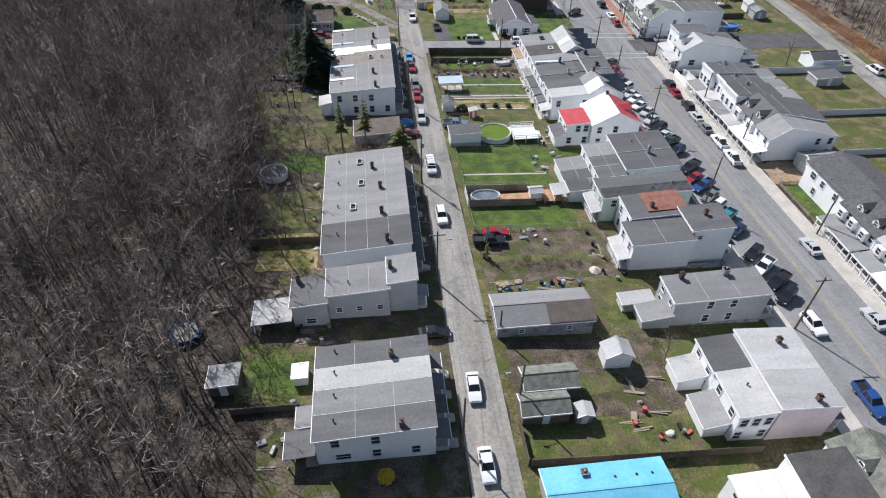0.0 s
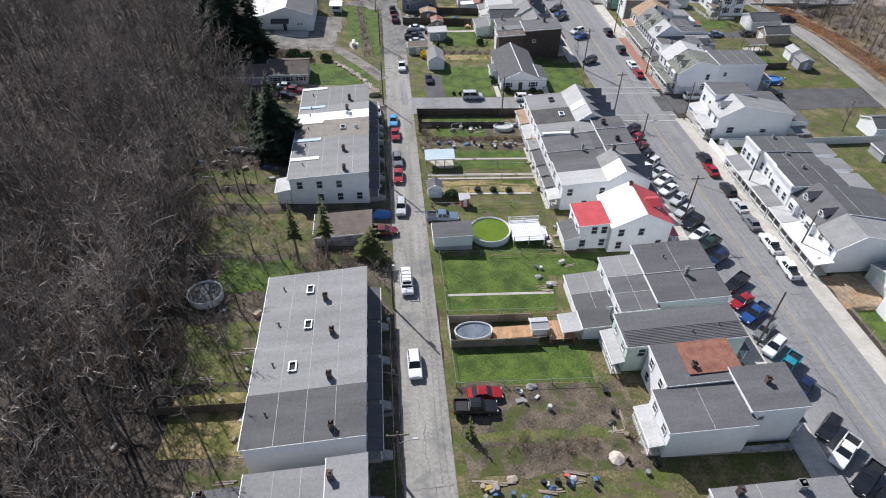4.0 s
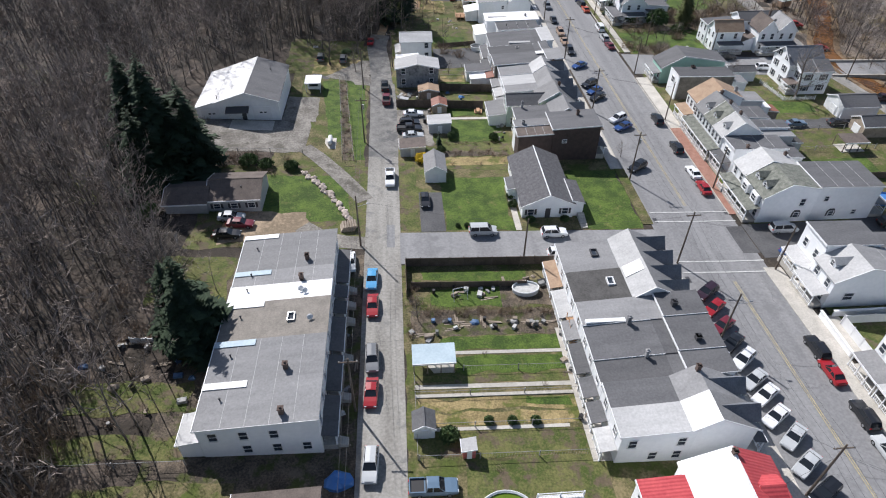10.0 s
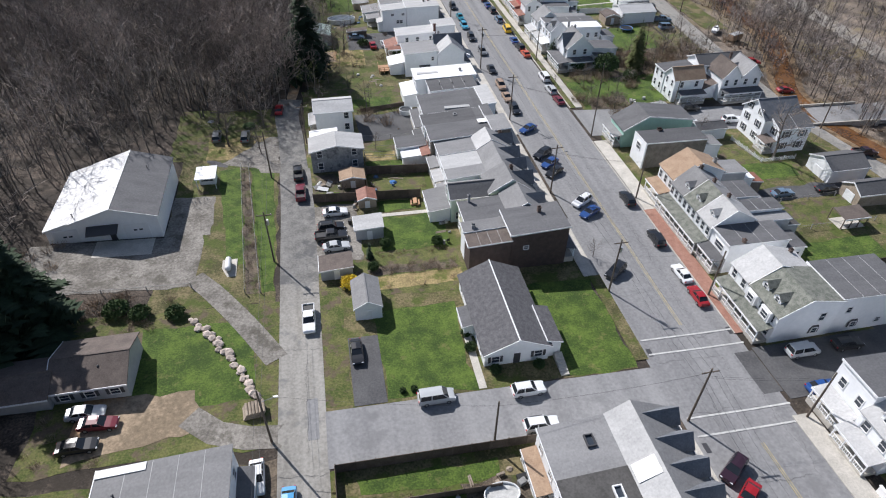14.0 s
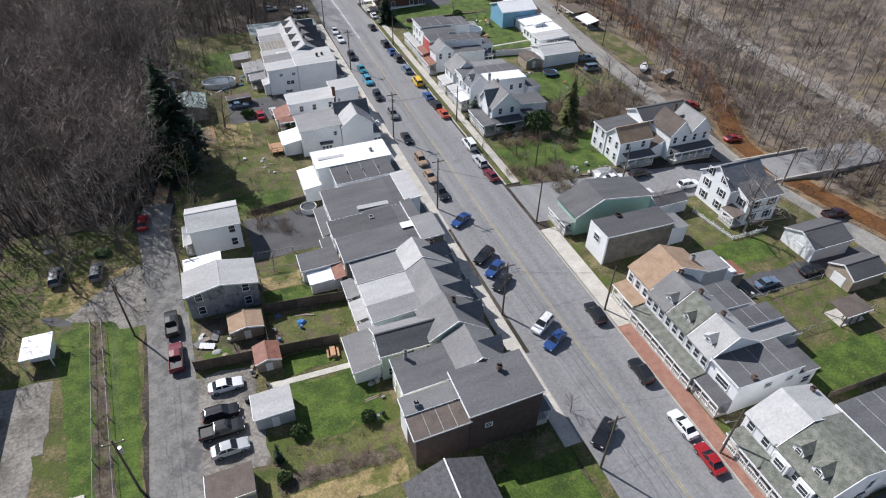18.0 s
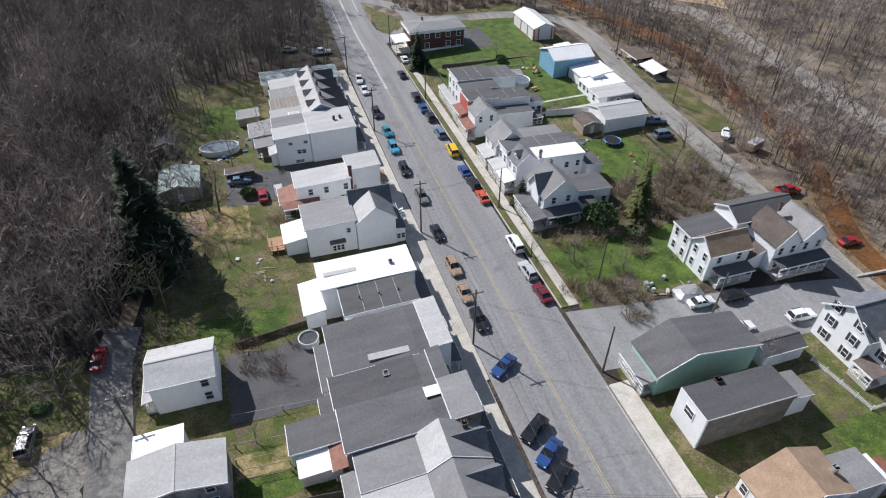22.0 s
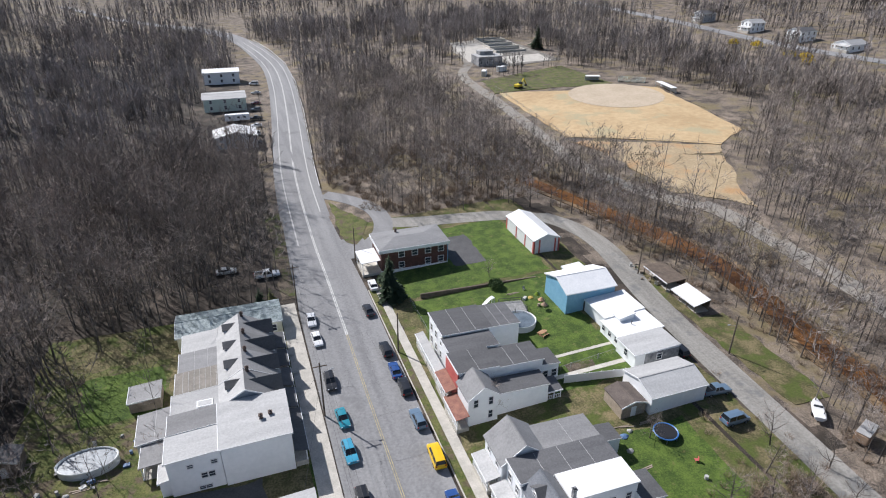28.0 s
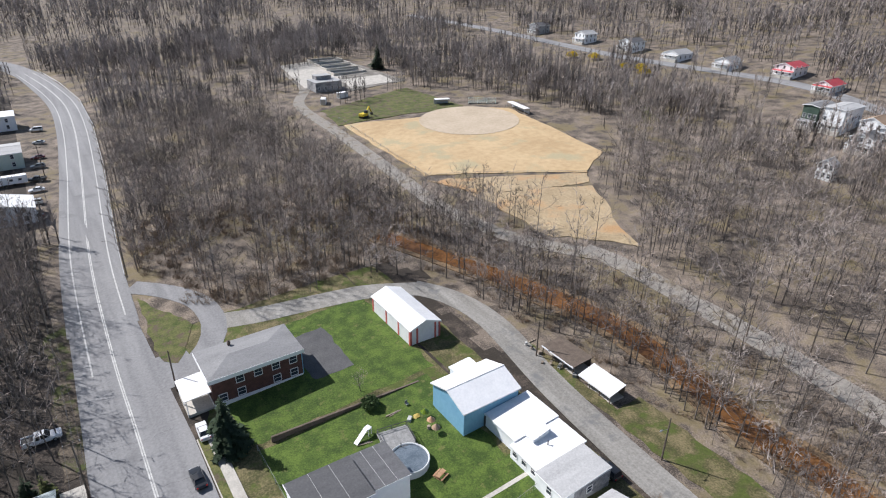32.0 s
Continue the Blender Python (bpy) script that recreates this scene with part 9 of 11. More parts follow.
near_templates = [wood_tree(i, 14 + 1.3 * (i % 5), 7 + i % 3, 4, 5, 0.14 + 0.025 * (i % 3), 0.034, 0.06, 0.22 + 0.05 * (i % 3), 0.3 + 0.035 * (i % 4)) for i in range(10)]
mid_templates = [wood_tree(70 + i, 12.5 + 1.2 * (i % 4), 6, 5, 5, 0.15, 0.034, 0.06, 0.2 + 0.05 * (i % 3), 0.33 + 0.04 * (i % 3), 2, 0.5) for i in range(8)]


def grove(seed, size=12.0, trees=11, twigs=26, twig_w=0.11, trunk_w=0.12):
    """A patch of distant slim trees: a thin stem and a spray of twigs each. Returns vertices, triangles and the number of stem triangles."""
    rg = random.Random(seed)
    v, f, tv, tf = [], [], [], []
    for i in range(trees):
        x, y, h = rg.uniform(-size / 2, size / 2), rg.uniform(-size / 2, size / 2), rg.uniform(8.5, 14.5)
        top = Vector((x + rg.uniform(-0.8, 0.8), y + rg.uniform(-0.8, 0.8), h))
        foot = Vector((x, y, -0.6))
        sliver(v, f, foot, top, trunk_w, rg)
        sliver(v, f, foot, foot.lerp(top, 0.8), trunk_w, rg)
        for k in range(twigs):
            u = rg.uniform(0.35, 1.0)
            a = foot.lerp(top, u)
            q, out = rg.uniform(0, 6.283), rg.uniform(0.3, 1.3)
            b = a + Vector((math.cos(q) * out, math.sin(q) * out, rg.uniform(0.7, 1.9))) * (1.9 - 0.8 * u)
            sliver(tv, tf, a, b, twig_w, rg)
    return v + tv, f + [tuple(q + len(v) for q in t) for t in tf], len(f)


grove_templates = [grove(300 + i) for i in range(6)]
ridge_templates = [grove(320 + i, 20.0, 14, 16, 0.22, 0.16) for i in range(5)]

MAIN_LINE = ((68.4, 190), (68.3, 300), (69.5, 375), (71.5, 428), (76.9, 500), (81.0, 560), (81.8, 610), (77.5, 660), (70, 712), (54, 765), (14, 820), (-70, 872))
VALLEY_LINE = ((170, -20), (174, 100), (176, 277), (178, 309), (179, 343), (168.5, 368), (162.3, 402), (164.7, 433), (168.4, 483), (171.6, 531), (186, 560), (192, 600))
HILL_LINE = ((372, 760), (371, 634), (364, 510), (371, 410), (352, 352), (330, 250))
LANE_LINE = ((130, 120), (134, 170), (134.5, 195), (133, 215), (129, 240), (131.5, 290), (134, 320), (138, 345), (133, 364), (109.5, 372.2), (88, 378))


def near_line(x, y, line, dist):
    for (ax, ay), (bx, by) in zip(line, line[1:]):
        dx, dy = bx - ax, by - ay
        t = max(0, min(1, ((x - ax) * dx + (y - ay) * dy) / (dx * dx + dy * dy)))
        if (x - ax - t * dx) ** 2 + (y - ay - t * dy) ** 2 < dist * dist:
            return True
    return False


def inside(x, y, quad):
    sign = 0
    for (ax, ay), (bx, by) in zip(quad, quad[1:] + quad[:1]):
        c = (bx - ax) * (y - ay) - (by - ay) * (x - ax)
        if sign and c * sign < 0:
            return False
        sign = sign or c
    return True


FIELD_QUAD = ((168, 418), (216, 390), (240, 396), (262, 430), (264, 484), (236, 530), (170, 516))
TRACK_QUAD = ((174, 364), (192, 346), (216, 390), (168, 418))
PLANT_QUAD = ((176, 520), (240, 540), (252, 622), (184, 600))
WOOD_EDGE = ((-20, -24), (45, -23), (62, -21), (105, -24), (132, -27), (158, -28), (186, -34), (226, -33), (230, -18), (249, -15), (252, 2), (262, 11), (300, 12), (335, 15), (343, 36), (347, 57), (430, 57))


def wood_edge(y):
    for (ya, xa), (yb, xb) in zip(WOOD_EDGE, WOOD_EDGE[1:]):
        if y <= yb:
            return xa + (xb - xa) * (y - ya) / (yb - ya)
    return 57


def open_ground(x, y):
    """True where no wood grows."""
    if near_line(x, y, MAIN_LINE, 10.5 if y < 385 else 8.2 if y < 540 else 13.0) or near_line(x, y, VALLEY_LINE, 6.0 if y < 350 else 2.6) or near_line(x, y, HILL_LINE, 8):
        return True
    if inside(x, y, FIELD_QUAD) or inside(x, y, TRACK_QUAD) or inside(x, y, PLANT_QUAD):
        return True
    if 38 < x < 66 and 448 < y < 600:
        return True
    if 57 < x < 76 and 590 < y < 690:
        return True
    if 318 < x < 372 and 380 < y < 640 and (x * 7.3 + y * 12.1) % 10 < 8.4:
        return True
    if 362 < x < 394 and 385 < y < 610 or 312 < x < 335 and 335 < y < 382:
        return True
    return 46 < x < 62 and 352 < y < 368


tree_rng = random.Random(4)


def scatter(x0, x1, y0, y1, area, ok, kinds, lo=0.75, hi=1.15):
    out = []
    for i in range(int((x1 - x0) * (y1 - y0) / area)):
        x, y = tree_rng.uniform(x0, x1), tree_rng.uniform(y0, y1)
        clump = noise.noise((x / 22, y / 22, 3))
        if clump < -0.48 or not ok(x, y):
            continue
        sc = tree_rng.uniform(lo, hi)
        out.append((tree_rng.randrange(kinds), x, y, gz(x, y) - 0.1, tree_rng.uniform(0, 6.28), sc, tree_rng.uniform(0.85, 1.15)))
    return out


def ragged_edge(y):
    return wood_edge(y) + 4.5 * noise.noise((0.3, y / 11, 2)) + 3.0 * noise.noise((0.7, y / 4, 6))


west = scatter(-80, 57, 5, 430, 10.5, lambda x, y: x < ragged_edge(y) and not open_ground(x, y) and not (195 < y < 250 and (x * 7 + y * 13) % 10 < 3), 10, 0.7, 1.25)
west += scatter(-28, -13, 60, 168, 42.0, lambda x, y: x > wood_edge(y) and not (-30 < x < -10 and 108 < y < 117) and not near_line(x, y, ((-20.5, 97.6), (-20.5, 98)), 5), 10, 0.5, 0.95)
west += scatter(3.5, 12.5, 256, 300, 13.0, lambda x, y: abs(x - 10.4) > 1.2, 10, 0.65, 1.0)
west += scatter(53.0, 60.0, 346, 440, 16.0, lambda x, y: True, 10, 0.75, 1.15)
west += scatter(-14, 9, 256, 290, 9.0, lambda x, y: x < wood_edge(y) + 2, 10, 0.8, 1.2) + scatter(-12, 14, 276, 335, 20.0, lambda x, y: True, 10, 0.8, 1.2)
west += scatter(8, 36, 246, 338, 60.0, lambda x, y: x > wood_edge(y) and not (14 < x < 25 and y < 248) and not (26 < x and y < 300 and y > 284) and not (24 < x < 34 and y > 306 and y < 316), 10, 0.4, 0.85)
west += scatter(-40, -24, 82, 130, 17.0, lambda x, y: x < wood_edge(y), 10, 0.95, 1.3)
west += scatter(-6, 17, 286, 346, 10.0, lambda x, y: x < wood_edge(y) + 3 and not (2 < x < 18 and 306 < y < 326), 10, 1.0, 1.35)
tagged(new("west_woods", joined("west_woods", near_templates, west, TWIG, BARK_WOODS)), "dense leafless grey-brown woodland on the hillside", "woods", kind="stuff")
deep = scatter(-230, -80, 20, 430, 120.0, lambda x, y: True, 6, 0.9, 1.3)
tagged(new("deep_woods", joined("deep_woods", grove_templates, deep, TWIG, BARK_WOODS)), "leafless woodland deeper up the hillside", "woods", kind="stuff")
middle = scatter(78, 174, 376, 540, 11.0, lambda x, y: not open_ground(x, y) and not near_line(x, y, CREEK_LINE, 3) and not (x < 90 and y < 400) and not (x > 152 and y > 392) and not near_line(x, y, LANE_LINE, 4), 8, 0.5, 1.05)
tagged(new("middle_woods", joined("middle_woods", mid_templates, middle, TWIG_PALE, BARK_WOODS)), "leafless woodland between the road and the field", "woods", kind="stuff")
creek_ok = lambda x, y: not near_line(x, y, CREEK_LINE, 2.4) and not near_line(x, y, LANE_LINE, 6.0) and not open_ground(x, y) and x > 136 and not (x < 146.5 and 285 < y < 336)
bank = scatter(136, 174, -10, 398, 17.0, creek_ok, 8, 0.45, 1.15)
bank += scatter(130, 168, 250, 396, 13.0, lambda x, y: creek_ok(x, y) and near_line(x, y, CREEK_LINE, 7), 8, 0.5, 1.15)
tagged(new("creek_woods", joined("creek_woods", mid_templates, bank, TWIG_PALE, BARK_WOODS)), "bare trees along the rusty creek", "woods", kind="stuff")
east = scatter(179, 262, 30, 520, 17.0, lambda x, y: not open_ground(x, y) and not near_line(x, y, VALLEY_LINE, 4 + 7 * abs(noise.noise((0.1, y / 18, 4)))), 8, 0.45, 1.2)
tagged(new("east_woods", joined("east_woods", mid_templates, east, TWIG_PALE, BARK_WOODS)), "leafless woodland across the valley", "woods", kind="stuff")
slope = scatter(262, 362, 30, 520, 105.0, lambda x, y: not open_ground(x, y), 6, 0.7, 1.05)
tagged(new("slope_woods", joined("slope_woods", grove_templates, slope, TWIG_PALE, BARK_WOODS)), "thin leafless woodland up the far slope", "woods", kind="stuff")
far = scatter(-150, 362, 430, 740, 108.0, lambda x, y: not open_ground(x, y) and not (84 < x < 172 and y < 540), 6, 0.75, 1.15)
tagged(new("far_woods", joined("far_woods", grove_templates, far, TWIG_FAR, BARK_WOODS)), "distant leafless woodland", "woods", kind="stuff")
ridge = scatter(-300, 900, 730, 1250, 950.0, lambda x, y: not open_ground(x, y), 5, 1.0, 1.5) + scatter(362, 800, 100, 760, 430.0, lambda x, y: not open_ground(x, y), 5, 0.8, 1.2)
tagged(new("ridge_woods", joined("ridge_woods", ridge_templates, ridge, TWIG_FAR, BARK_WOODS)), "far leafless woods on the ridge", "woods", kind="stuff")


# brush: low tangled stems
def brush_template(seed, h=1.6, n=34):
    rg = random.Random(seed)
    v, f = [], []
    for i in range(n):
        q, r = rg.uniform(0, 6.283), rg.uniform(0, 0.6)
        a = Vector((r * math.cos(q), r * math.sin(q), -0.1))
        b = a + Vector((math.cos(q) * rg.uniform(0.2, 1.0), math.sin(q) * rg.uniform(0.2, 1.0), rg.uniform(0.5, 1.0) * h))
        sliver(v, f, a, b, 0.035, rg)
        m = a.lerp(b, 0.6)
        sliver(v, f, m, m + Vector((rg.uniform(-0.6, 0.6), rg.uniform(-0.6, 0.6), rg.uniform(0.1, 0.6))), 0.025, rg)
    return v, f


brush_kit = [brush_template(i) for i in range(5)]
brush_spots = scatter(137, 176, 150, 400, 9.0, lambda x, y: creek_ok(x, y), 5, 0.5, 1.3)
brush_spots += scatter(-34, -16, 30, 230, 20.0, lambda x, y: x < wood_edge(y) + 6, 5, 0.5, 1.2)
brush_spots += scatter(98, 127, 256, 274, 5.0, lambda x, y: True, 5, 0.8, 1.6)
brush_spots += scatter(-9, 5.5, 98.5, 108, 4.5, lambda x, y: True, 5, 0.8, 1.5)
brush_spots += scatter(84, 120, 380, 392, 7.0, lambda x, y: x > 98 or y > 386, 5, 0.8, 1.5)
for cx, cy, cr in ((87.5, 240.5, 4.5), (82.0, 244.5, 3), (96.5, 252.5, 3), (89, 257, 3.5), (115.5, 265, 6), (114.5, 259, 5), (84, 258.5, 2.5), (104, 266, 6), (28.8, 246.8, 6), (120, 270, 5), (36, 279, 2)):
    brush_spots += scatter(cx - cr, cx + cr, cy - cr, cy + cr, 3.2 if cr < 5 else 8.0, lambda x, y: (x - cx) ** 2 + (y - cy) ** 2 < cr * cr, 5, 0.8, 1.9)
brush_spots += scatter(8, 38, 250, 335, 45.0, lambda x, y: x < 24 or y < 300, 5, 0.4, 1.0)
brush_spots += scatter(78, 150, 380, 440, 5.5, lambda x, y: not open_ground(x, y) and not near_line(x, y, LANE_LINE, 5) and not near_line(x, y, ((79.5, 364), (88.6, 378), (83, 397), (76, 404)), 4) and not (x < 86 and y < 404), 5, 0.6, 1.7)
brush_spots += scatter(-0.6, 4.4, 188, 227, 0.9, lambda x, y: abs(x - (3.45 - (y - 188.5) * 0.082)) < 0.85, 5, 0.22, 0.5)
brush_spots += scatter(-22, -8, 182, 190, 6.0, lambda x, y: True, 5, 0.8, 1.5)
brush_spots += scatter(17, 37, 143.2, 144.8, 0.5, lambda x, y: True, 5, 0.4, 0.8)
brush_spots += scatter(22, 37, 149.6, 150.8, 1.2, lambda x, y: True, 5, 0.3, 0.6)
brush_spots += scatter(-34, -13, 60, 200, 16.0, lambda x, y: noise.noise((x / 7, y / 7, 8)) > 0, 5, 0.4, 1.1)
brush_spots += scatter(14.5, 38, 118, 150, 40.0, lambda x, y: True, 5, 0.3, 0.6)
brush_spots += scatter(14.5, 40, 208, 262, 30.0, lambda x, y: x > 25, 5, 0.3, 0.7)
brush_spots += scatter(80, 130, 245, 300, 26.0, lambda x, y: x > 107 or y < 262, 5, 0.5, 1.1)
brush_spots += scatter(16, 38, 68.6, 71, 1.6, lambda x, y: True, 5, 0.4, 0.8)
brush_spots += scatter(14.4, 17, 139, 153, 4.0, lambda x, y: True, 5, 0.6, 1.2)
brush_spots += scatter(24, 38, 47.5, 53, 7.0, lambda x, y: True, 5, 0.6, 1.1)
brush_spots += scatter(20, 38, 184.5, 188, 6.0, lambda x, y: True, 5, 0.4, 0.8)
brush_spots += scatter(22, 37.5, 189.6, 192.0, 1.1, lambda x, y: True, 5, 0.35, 0.7)
brush_spots += scatter(22, 37.5, 194.4, 195.6, 1.2, lambda x, y: True, 5, 0.3, 0.6)
brush_spots += scatter(-58, -22, 76, 135, 8.0, lambda x, y: x < wood_edge(y) + 1, 5, 1.0, 2.3)
tagged(new("brush", joined("brush", brush_kit, brush_spots, TWIG_TAN)), "tangled dry brush and saplings", "brush", kind="stuff")


# ---- single trees ----
def place_tree(kit, x, y, sc, label, twig=None, turn=0.0, name="bare_tree"):
    v, f, tv, tf = kit
    t = thing(name, label, "tree", x, y, rz=turn)
    t.scale = (sc, sc, sc)
    piece("trunk", shared(("wood", id(kit)), lambda: mesh_of("trunk", v, f, BARK)), t)
    piece("crown", shared(("crown", id(kit), (twig or TWIG).name), lambda: mesh_of("crown", tv, tf, twig or TWIG)), t)
    return t


yard_kits = [bare_tree(200 + i, 10, 15, 9, 0.44, 0.2, 4, 0.02, 4, 0.22, 3) for i in range(5)]
for i, (x, y, sc) in enumerate(((-15.2, 108.4, 0.8), (-10.5, 106.0, 0.6), (0.5, 102.5, 0.5), (-23.4, 35.8, 1.1), (-22.6, 152.6, 1.25), (-27, 155.5, 1.1), (3.4, 232.8, 0.75), (111.6, 212.0, 1.5),
                                (100.4, 223.4, 0.6), (22.3, 287, 0.9), (18, 305.8, 1.0), (16, 142.7, 0.5), (87.4, 300.5, 0.7), (108, 286, 0.55), (125, 278.6, 0.8), (130.2, 272.3, 0.7), (112, 145, 0.9),
                                (-17.5, 46.5, 0.5), (24, 262, 0.5), (28.5, 252, 0.4), (84, 252, 0.6), (91, 247, 0.55), (60.9, 188.7, 0.42), (30, 51.8, 0.5), (37.5, 48.5, 0.55), (104, 340.2, 0.45), (19.6, 214.9, 0.4), (108, 262, 0.7), (113, 266.5, 0.8), (118.5, 262, 0.7), (104, 268.5, 0.6), (121.5, 268.5, 0.75), (98.5, 236.9, 0.4), (87, 239.6, 0.5), (119.5, 258, 0.6), (17, 300, 0.8), (23, 318, 0.7), (-3.5, 236.5, 1.1), (3.6, 244.5, 1.2), (-6.5, 247.0, 1.3), (5.2, 254.0, 1.3), (9.0, 262.0, 1.3), (1.0, 259.0, 1.4), (-21.5, 148.0, 1.35), (-26.0, 160.5, 1.3), (24.6, 285.2, 1.1), (27.5, 231.5, 0.4))):
    place_tree(yard_kits[i % 5], x, y, sc, "bare spreading yard tree without leaves", turn=i * 67)
for i, (x, y, sc) in enumerate(((83.0, 245.0, 0.36), (84.4, 248.4, 0.4), (88.6, 241.0, 0.38), (86.4, 240.6, 0.3), (90.4, 241.4, 0.34), (89.4, 249.0, 0.42), (96.4, 252.6, 0.4), (98.2, 253.4, 0.34),
                                (115.6, 256.2, 0.34), (113.4, 258.4, 0.38), (94.0, 267.0, 0.3), (106.0, 268.0, 0.36), (109.4, 262.6, 0.38), (29.6, 246.8, 0.3), (33.4, 248.4, 0.32), (-14.6, 99.6, 0.36), (-11.8, 101.0, 0.4), (-9.0, 99.8, 0.42), (-6.2, 101.6, 0.45), (-3.2, 99.8, 0.4), (-0.4, 101.0, 0.45), (2.0, 99.2, 0.4), (4.4, 101.6, 0.42), (6.0, 98.8, 0.34), (-4.6, 104.4, 0.36))):
    place_tree(yard_kits[(i + 2) % 5], x, y, sc, "low dense leafless bush on a rough plot", turn=i * 83, name="bare_bush")
for i, (x, y, sc) in enumerate(((118.6, 266.6, 0.7), (115.9, 269.8, 0.75), (110.3, 271.6, 0.8), (114.2, 258.2, 0.65), (77.3, 255.3, 0.5), (17.4, 282.0, 1.0), (122.4, 263.5, 0.6), (104.6, 264.6, 0.6), (119.8, 274.4, 0.7), (127.0, 266.0, 0.6))):
    place_tree(yard_kits[(i + 1) % 5], x, y, sc, "tall leafless tree on overgrown ground", turn=i * 51)
place_tree(yard_kits[1], 131, 373, 0.95, "pale blossoming tree beside the lane", BLOSSOM, 30, "blossom_tree")
place_tree(yard_kits[2], 126, 377, 0.85, "pale blossoming tree beside the lane", BLOSSOM, 130, "blossom_tree")
place_tree(yard_kits[3], 268, 411, 1.0, "yellow-green budding tree by the field", BUD_GREEN, 20, "budding_tree")
for i, (x, y, m, lab) in enumerate(((-62, 132, TWIG_RED, "reddish budding tree in the woods"), (-52, 345, TWIG_RED, "reddish budding tree in the woods"), (-30, 372, TWIG_RED, "reddish budding tree in the woods"),
                                    (-66, 215, BUD_GREEN, "greenish budding tree in the woods"), (-40, 168, BUD_GREEN, "greenish budding tree in the woods"), (14, 263, BUD_GREEN, "greenish budding tree by the lane"))):
    place_tree(yard_kits[i % 5], x, y, 1.3 if m is TWIG_RED else 0.8, lab, m, i * 40, "budding_tree")


def conifer_mesh(seed, h, r, tiers, per, low=0.08, fill=1.0):
    """Crown of drooping branch fans: many narrow triangles round a stem."""
    rg = random.Random(seed)
    v, f = [], []
    for i in range(tiers):
        u = i / (tiers - 1)
        z = h * (low + (1 - low) * u)
        rad = r * (1 - u) ** 0.85 + 0.12
        n = max(4, int(per * (1 - 0.6 * u)))
        for k in range(n):
            q = rg.uniform(0, 6.283)
            ln = rad * rg.uniform(0.5, 1.1) * (0.95 + 0.75 * noise.noise((math.cos(q) * 1.3 + seed, math.sin(q) * 1.3, z * 0.28)))
            d = Vector((math.cos(q), math.sin(q), 0))
            s = Vector((-d.y, d.x, 0))
            zz = z + rg.uniform(-0.5, 0.5) * h / tiers
            for g in range(6):
                g0 = g / 6
                p = d * ln * (0.12 + 0.75 * g0) + Vector((0, 0, zz - 0.2 * ln * g0))
                w = 0.3 * ln * (1.1 - 0.6 * g0) * fill
                for side in (-1, 1):
                    tip = p + (d * 0.9 + s * side * rg.uniform(0.5, 1.1)).normalized() * ln * 0.34 + Vector((0, 0, rg.uniform(-0.22, 0.05) * ln * 0.5))
                    k0 = len(v)
                    v += [tuple(p + s * w * 0.5), tuple(p - s * w * 0.5 + d * w), tuple(tip)]
                    f.append((k0, k0 + 1, k0 + 2))
    return v, f


def conifer(x, y, h, r, label, material=None, seed=1, tiers=34, per=22, name="spruce", low=0.08):
    t = thing(name, label, "tree", x, y)
    part("trunk", add_rod(bmesh.new(), (0, 0, -0.4), (0, 0, h * 0.97), 0.02 * h, 0.03, 8), BARK, t)
    v, f = conifer_mesh(seed, h, r, tiers, per, low)
    piece("crown", mesh_of("crown", v, f, material or NEEDLE), t)
    return t


conifer(-14.4, 138.5, 17, 5.8, "tall dark green spruce behind the terrace", seed=2, tiers=40, per=28)
conifer(-17.8, 142.5, 13, 4.2, "dark green spruce behind the terrace", seed=3)
conifer(-29.5, 182.5, 25, 6.8, "tall dark green spruce beside the barn", seed=4, tiers=48, per=28)
conifer(-35.0, 186.5, 24, 6.2, "tall dark green spruce beside the barn", seed=5, tiers=46, per=28)
conifer(-24.8, 184, 20, 5.8, "dark green spruce beside the barn", seed=6)
conifer(-32.0, 178, 17, 5.6, "dark green spruce above the bungalow", seed=16)
conifer(14.2, 271.5, 25.5, 6.8, "tall dark green spruce at the wood's edge", seed=7, tiers=48, per=28)
conifer(80.2, 340.0, 11.0, 3.6, "dark green spruce beside the road", seed=8)
conifer(100.2, 258.2, 14.5, 2.6, "slender olive-green conifer in a back yard", NEEDLE_OLIVE, 9)
conifer(103.4, 262.5, 11.5, 2.4, "slender olive-green conifer in a back yard", NEEDLE_OLIVE, 10)
conifer(81.8, 271.2, 6.0, 2.2, "dark evergreen beside a porch", seed=11, tiers=16)
conifer(-7.6, 105.2, 12.5, 1.6, "slim olive-green pine beside the terrace", NEEDLE_OLIVE, seed=12, tiers=22, per=12, name="pine", low=0.42)
conifer(-2.9, 106.0, 13.0, 1.7, "slim olive-green pine beside the terrace", NEEDLE_OLIVE, seed=13, tiers=22, per=12, name="pine", low=0.42)
conifer(4.2, 105.8, 7.2, 3.2, "bushy olive-green pine by the alley", NEEDLE_OLIVE, 14, 18, 12, "pine")
conifer(15.9, 71.5, 4.6, 0.8, "narrow olive-brown arborvitae by the alley", NEEDLE_OLIVE, 15, 18, 9, "arborvitae")
conifer(22.6, 194.6, 3.6, 0.8, "narrow dark evergreen by a shed", seed=17, tiers=14)
conifer(53.4, 346.0, 5.0, 1.4, "dark evergreen beside the mobile home", seed=18, tiers=16)
conifer(55.6, 345.0, 5.0, 1.2, "olive evergreen beside the mobile home", NEEDLE_OLIVE, 19, 16)
conifer(240, 580, 15, 4.5, "dark evergreen by the treatment plant", seed=20)


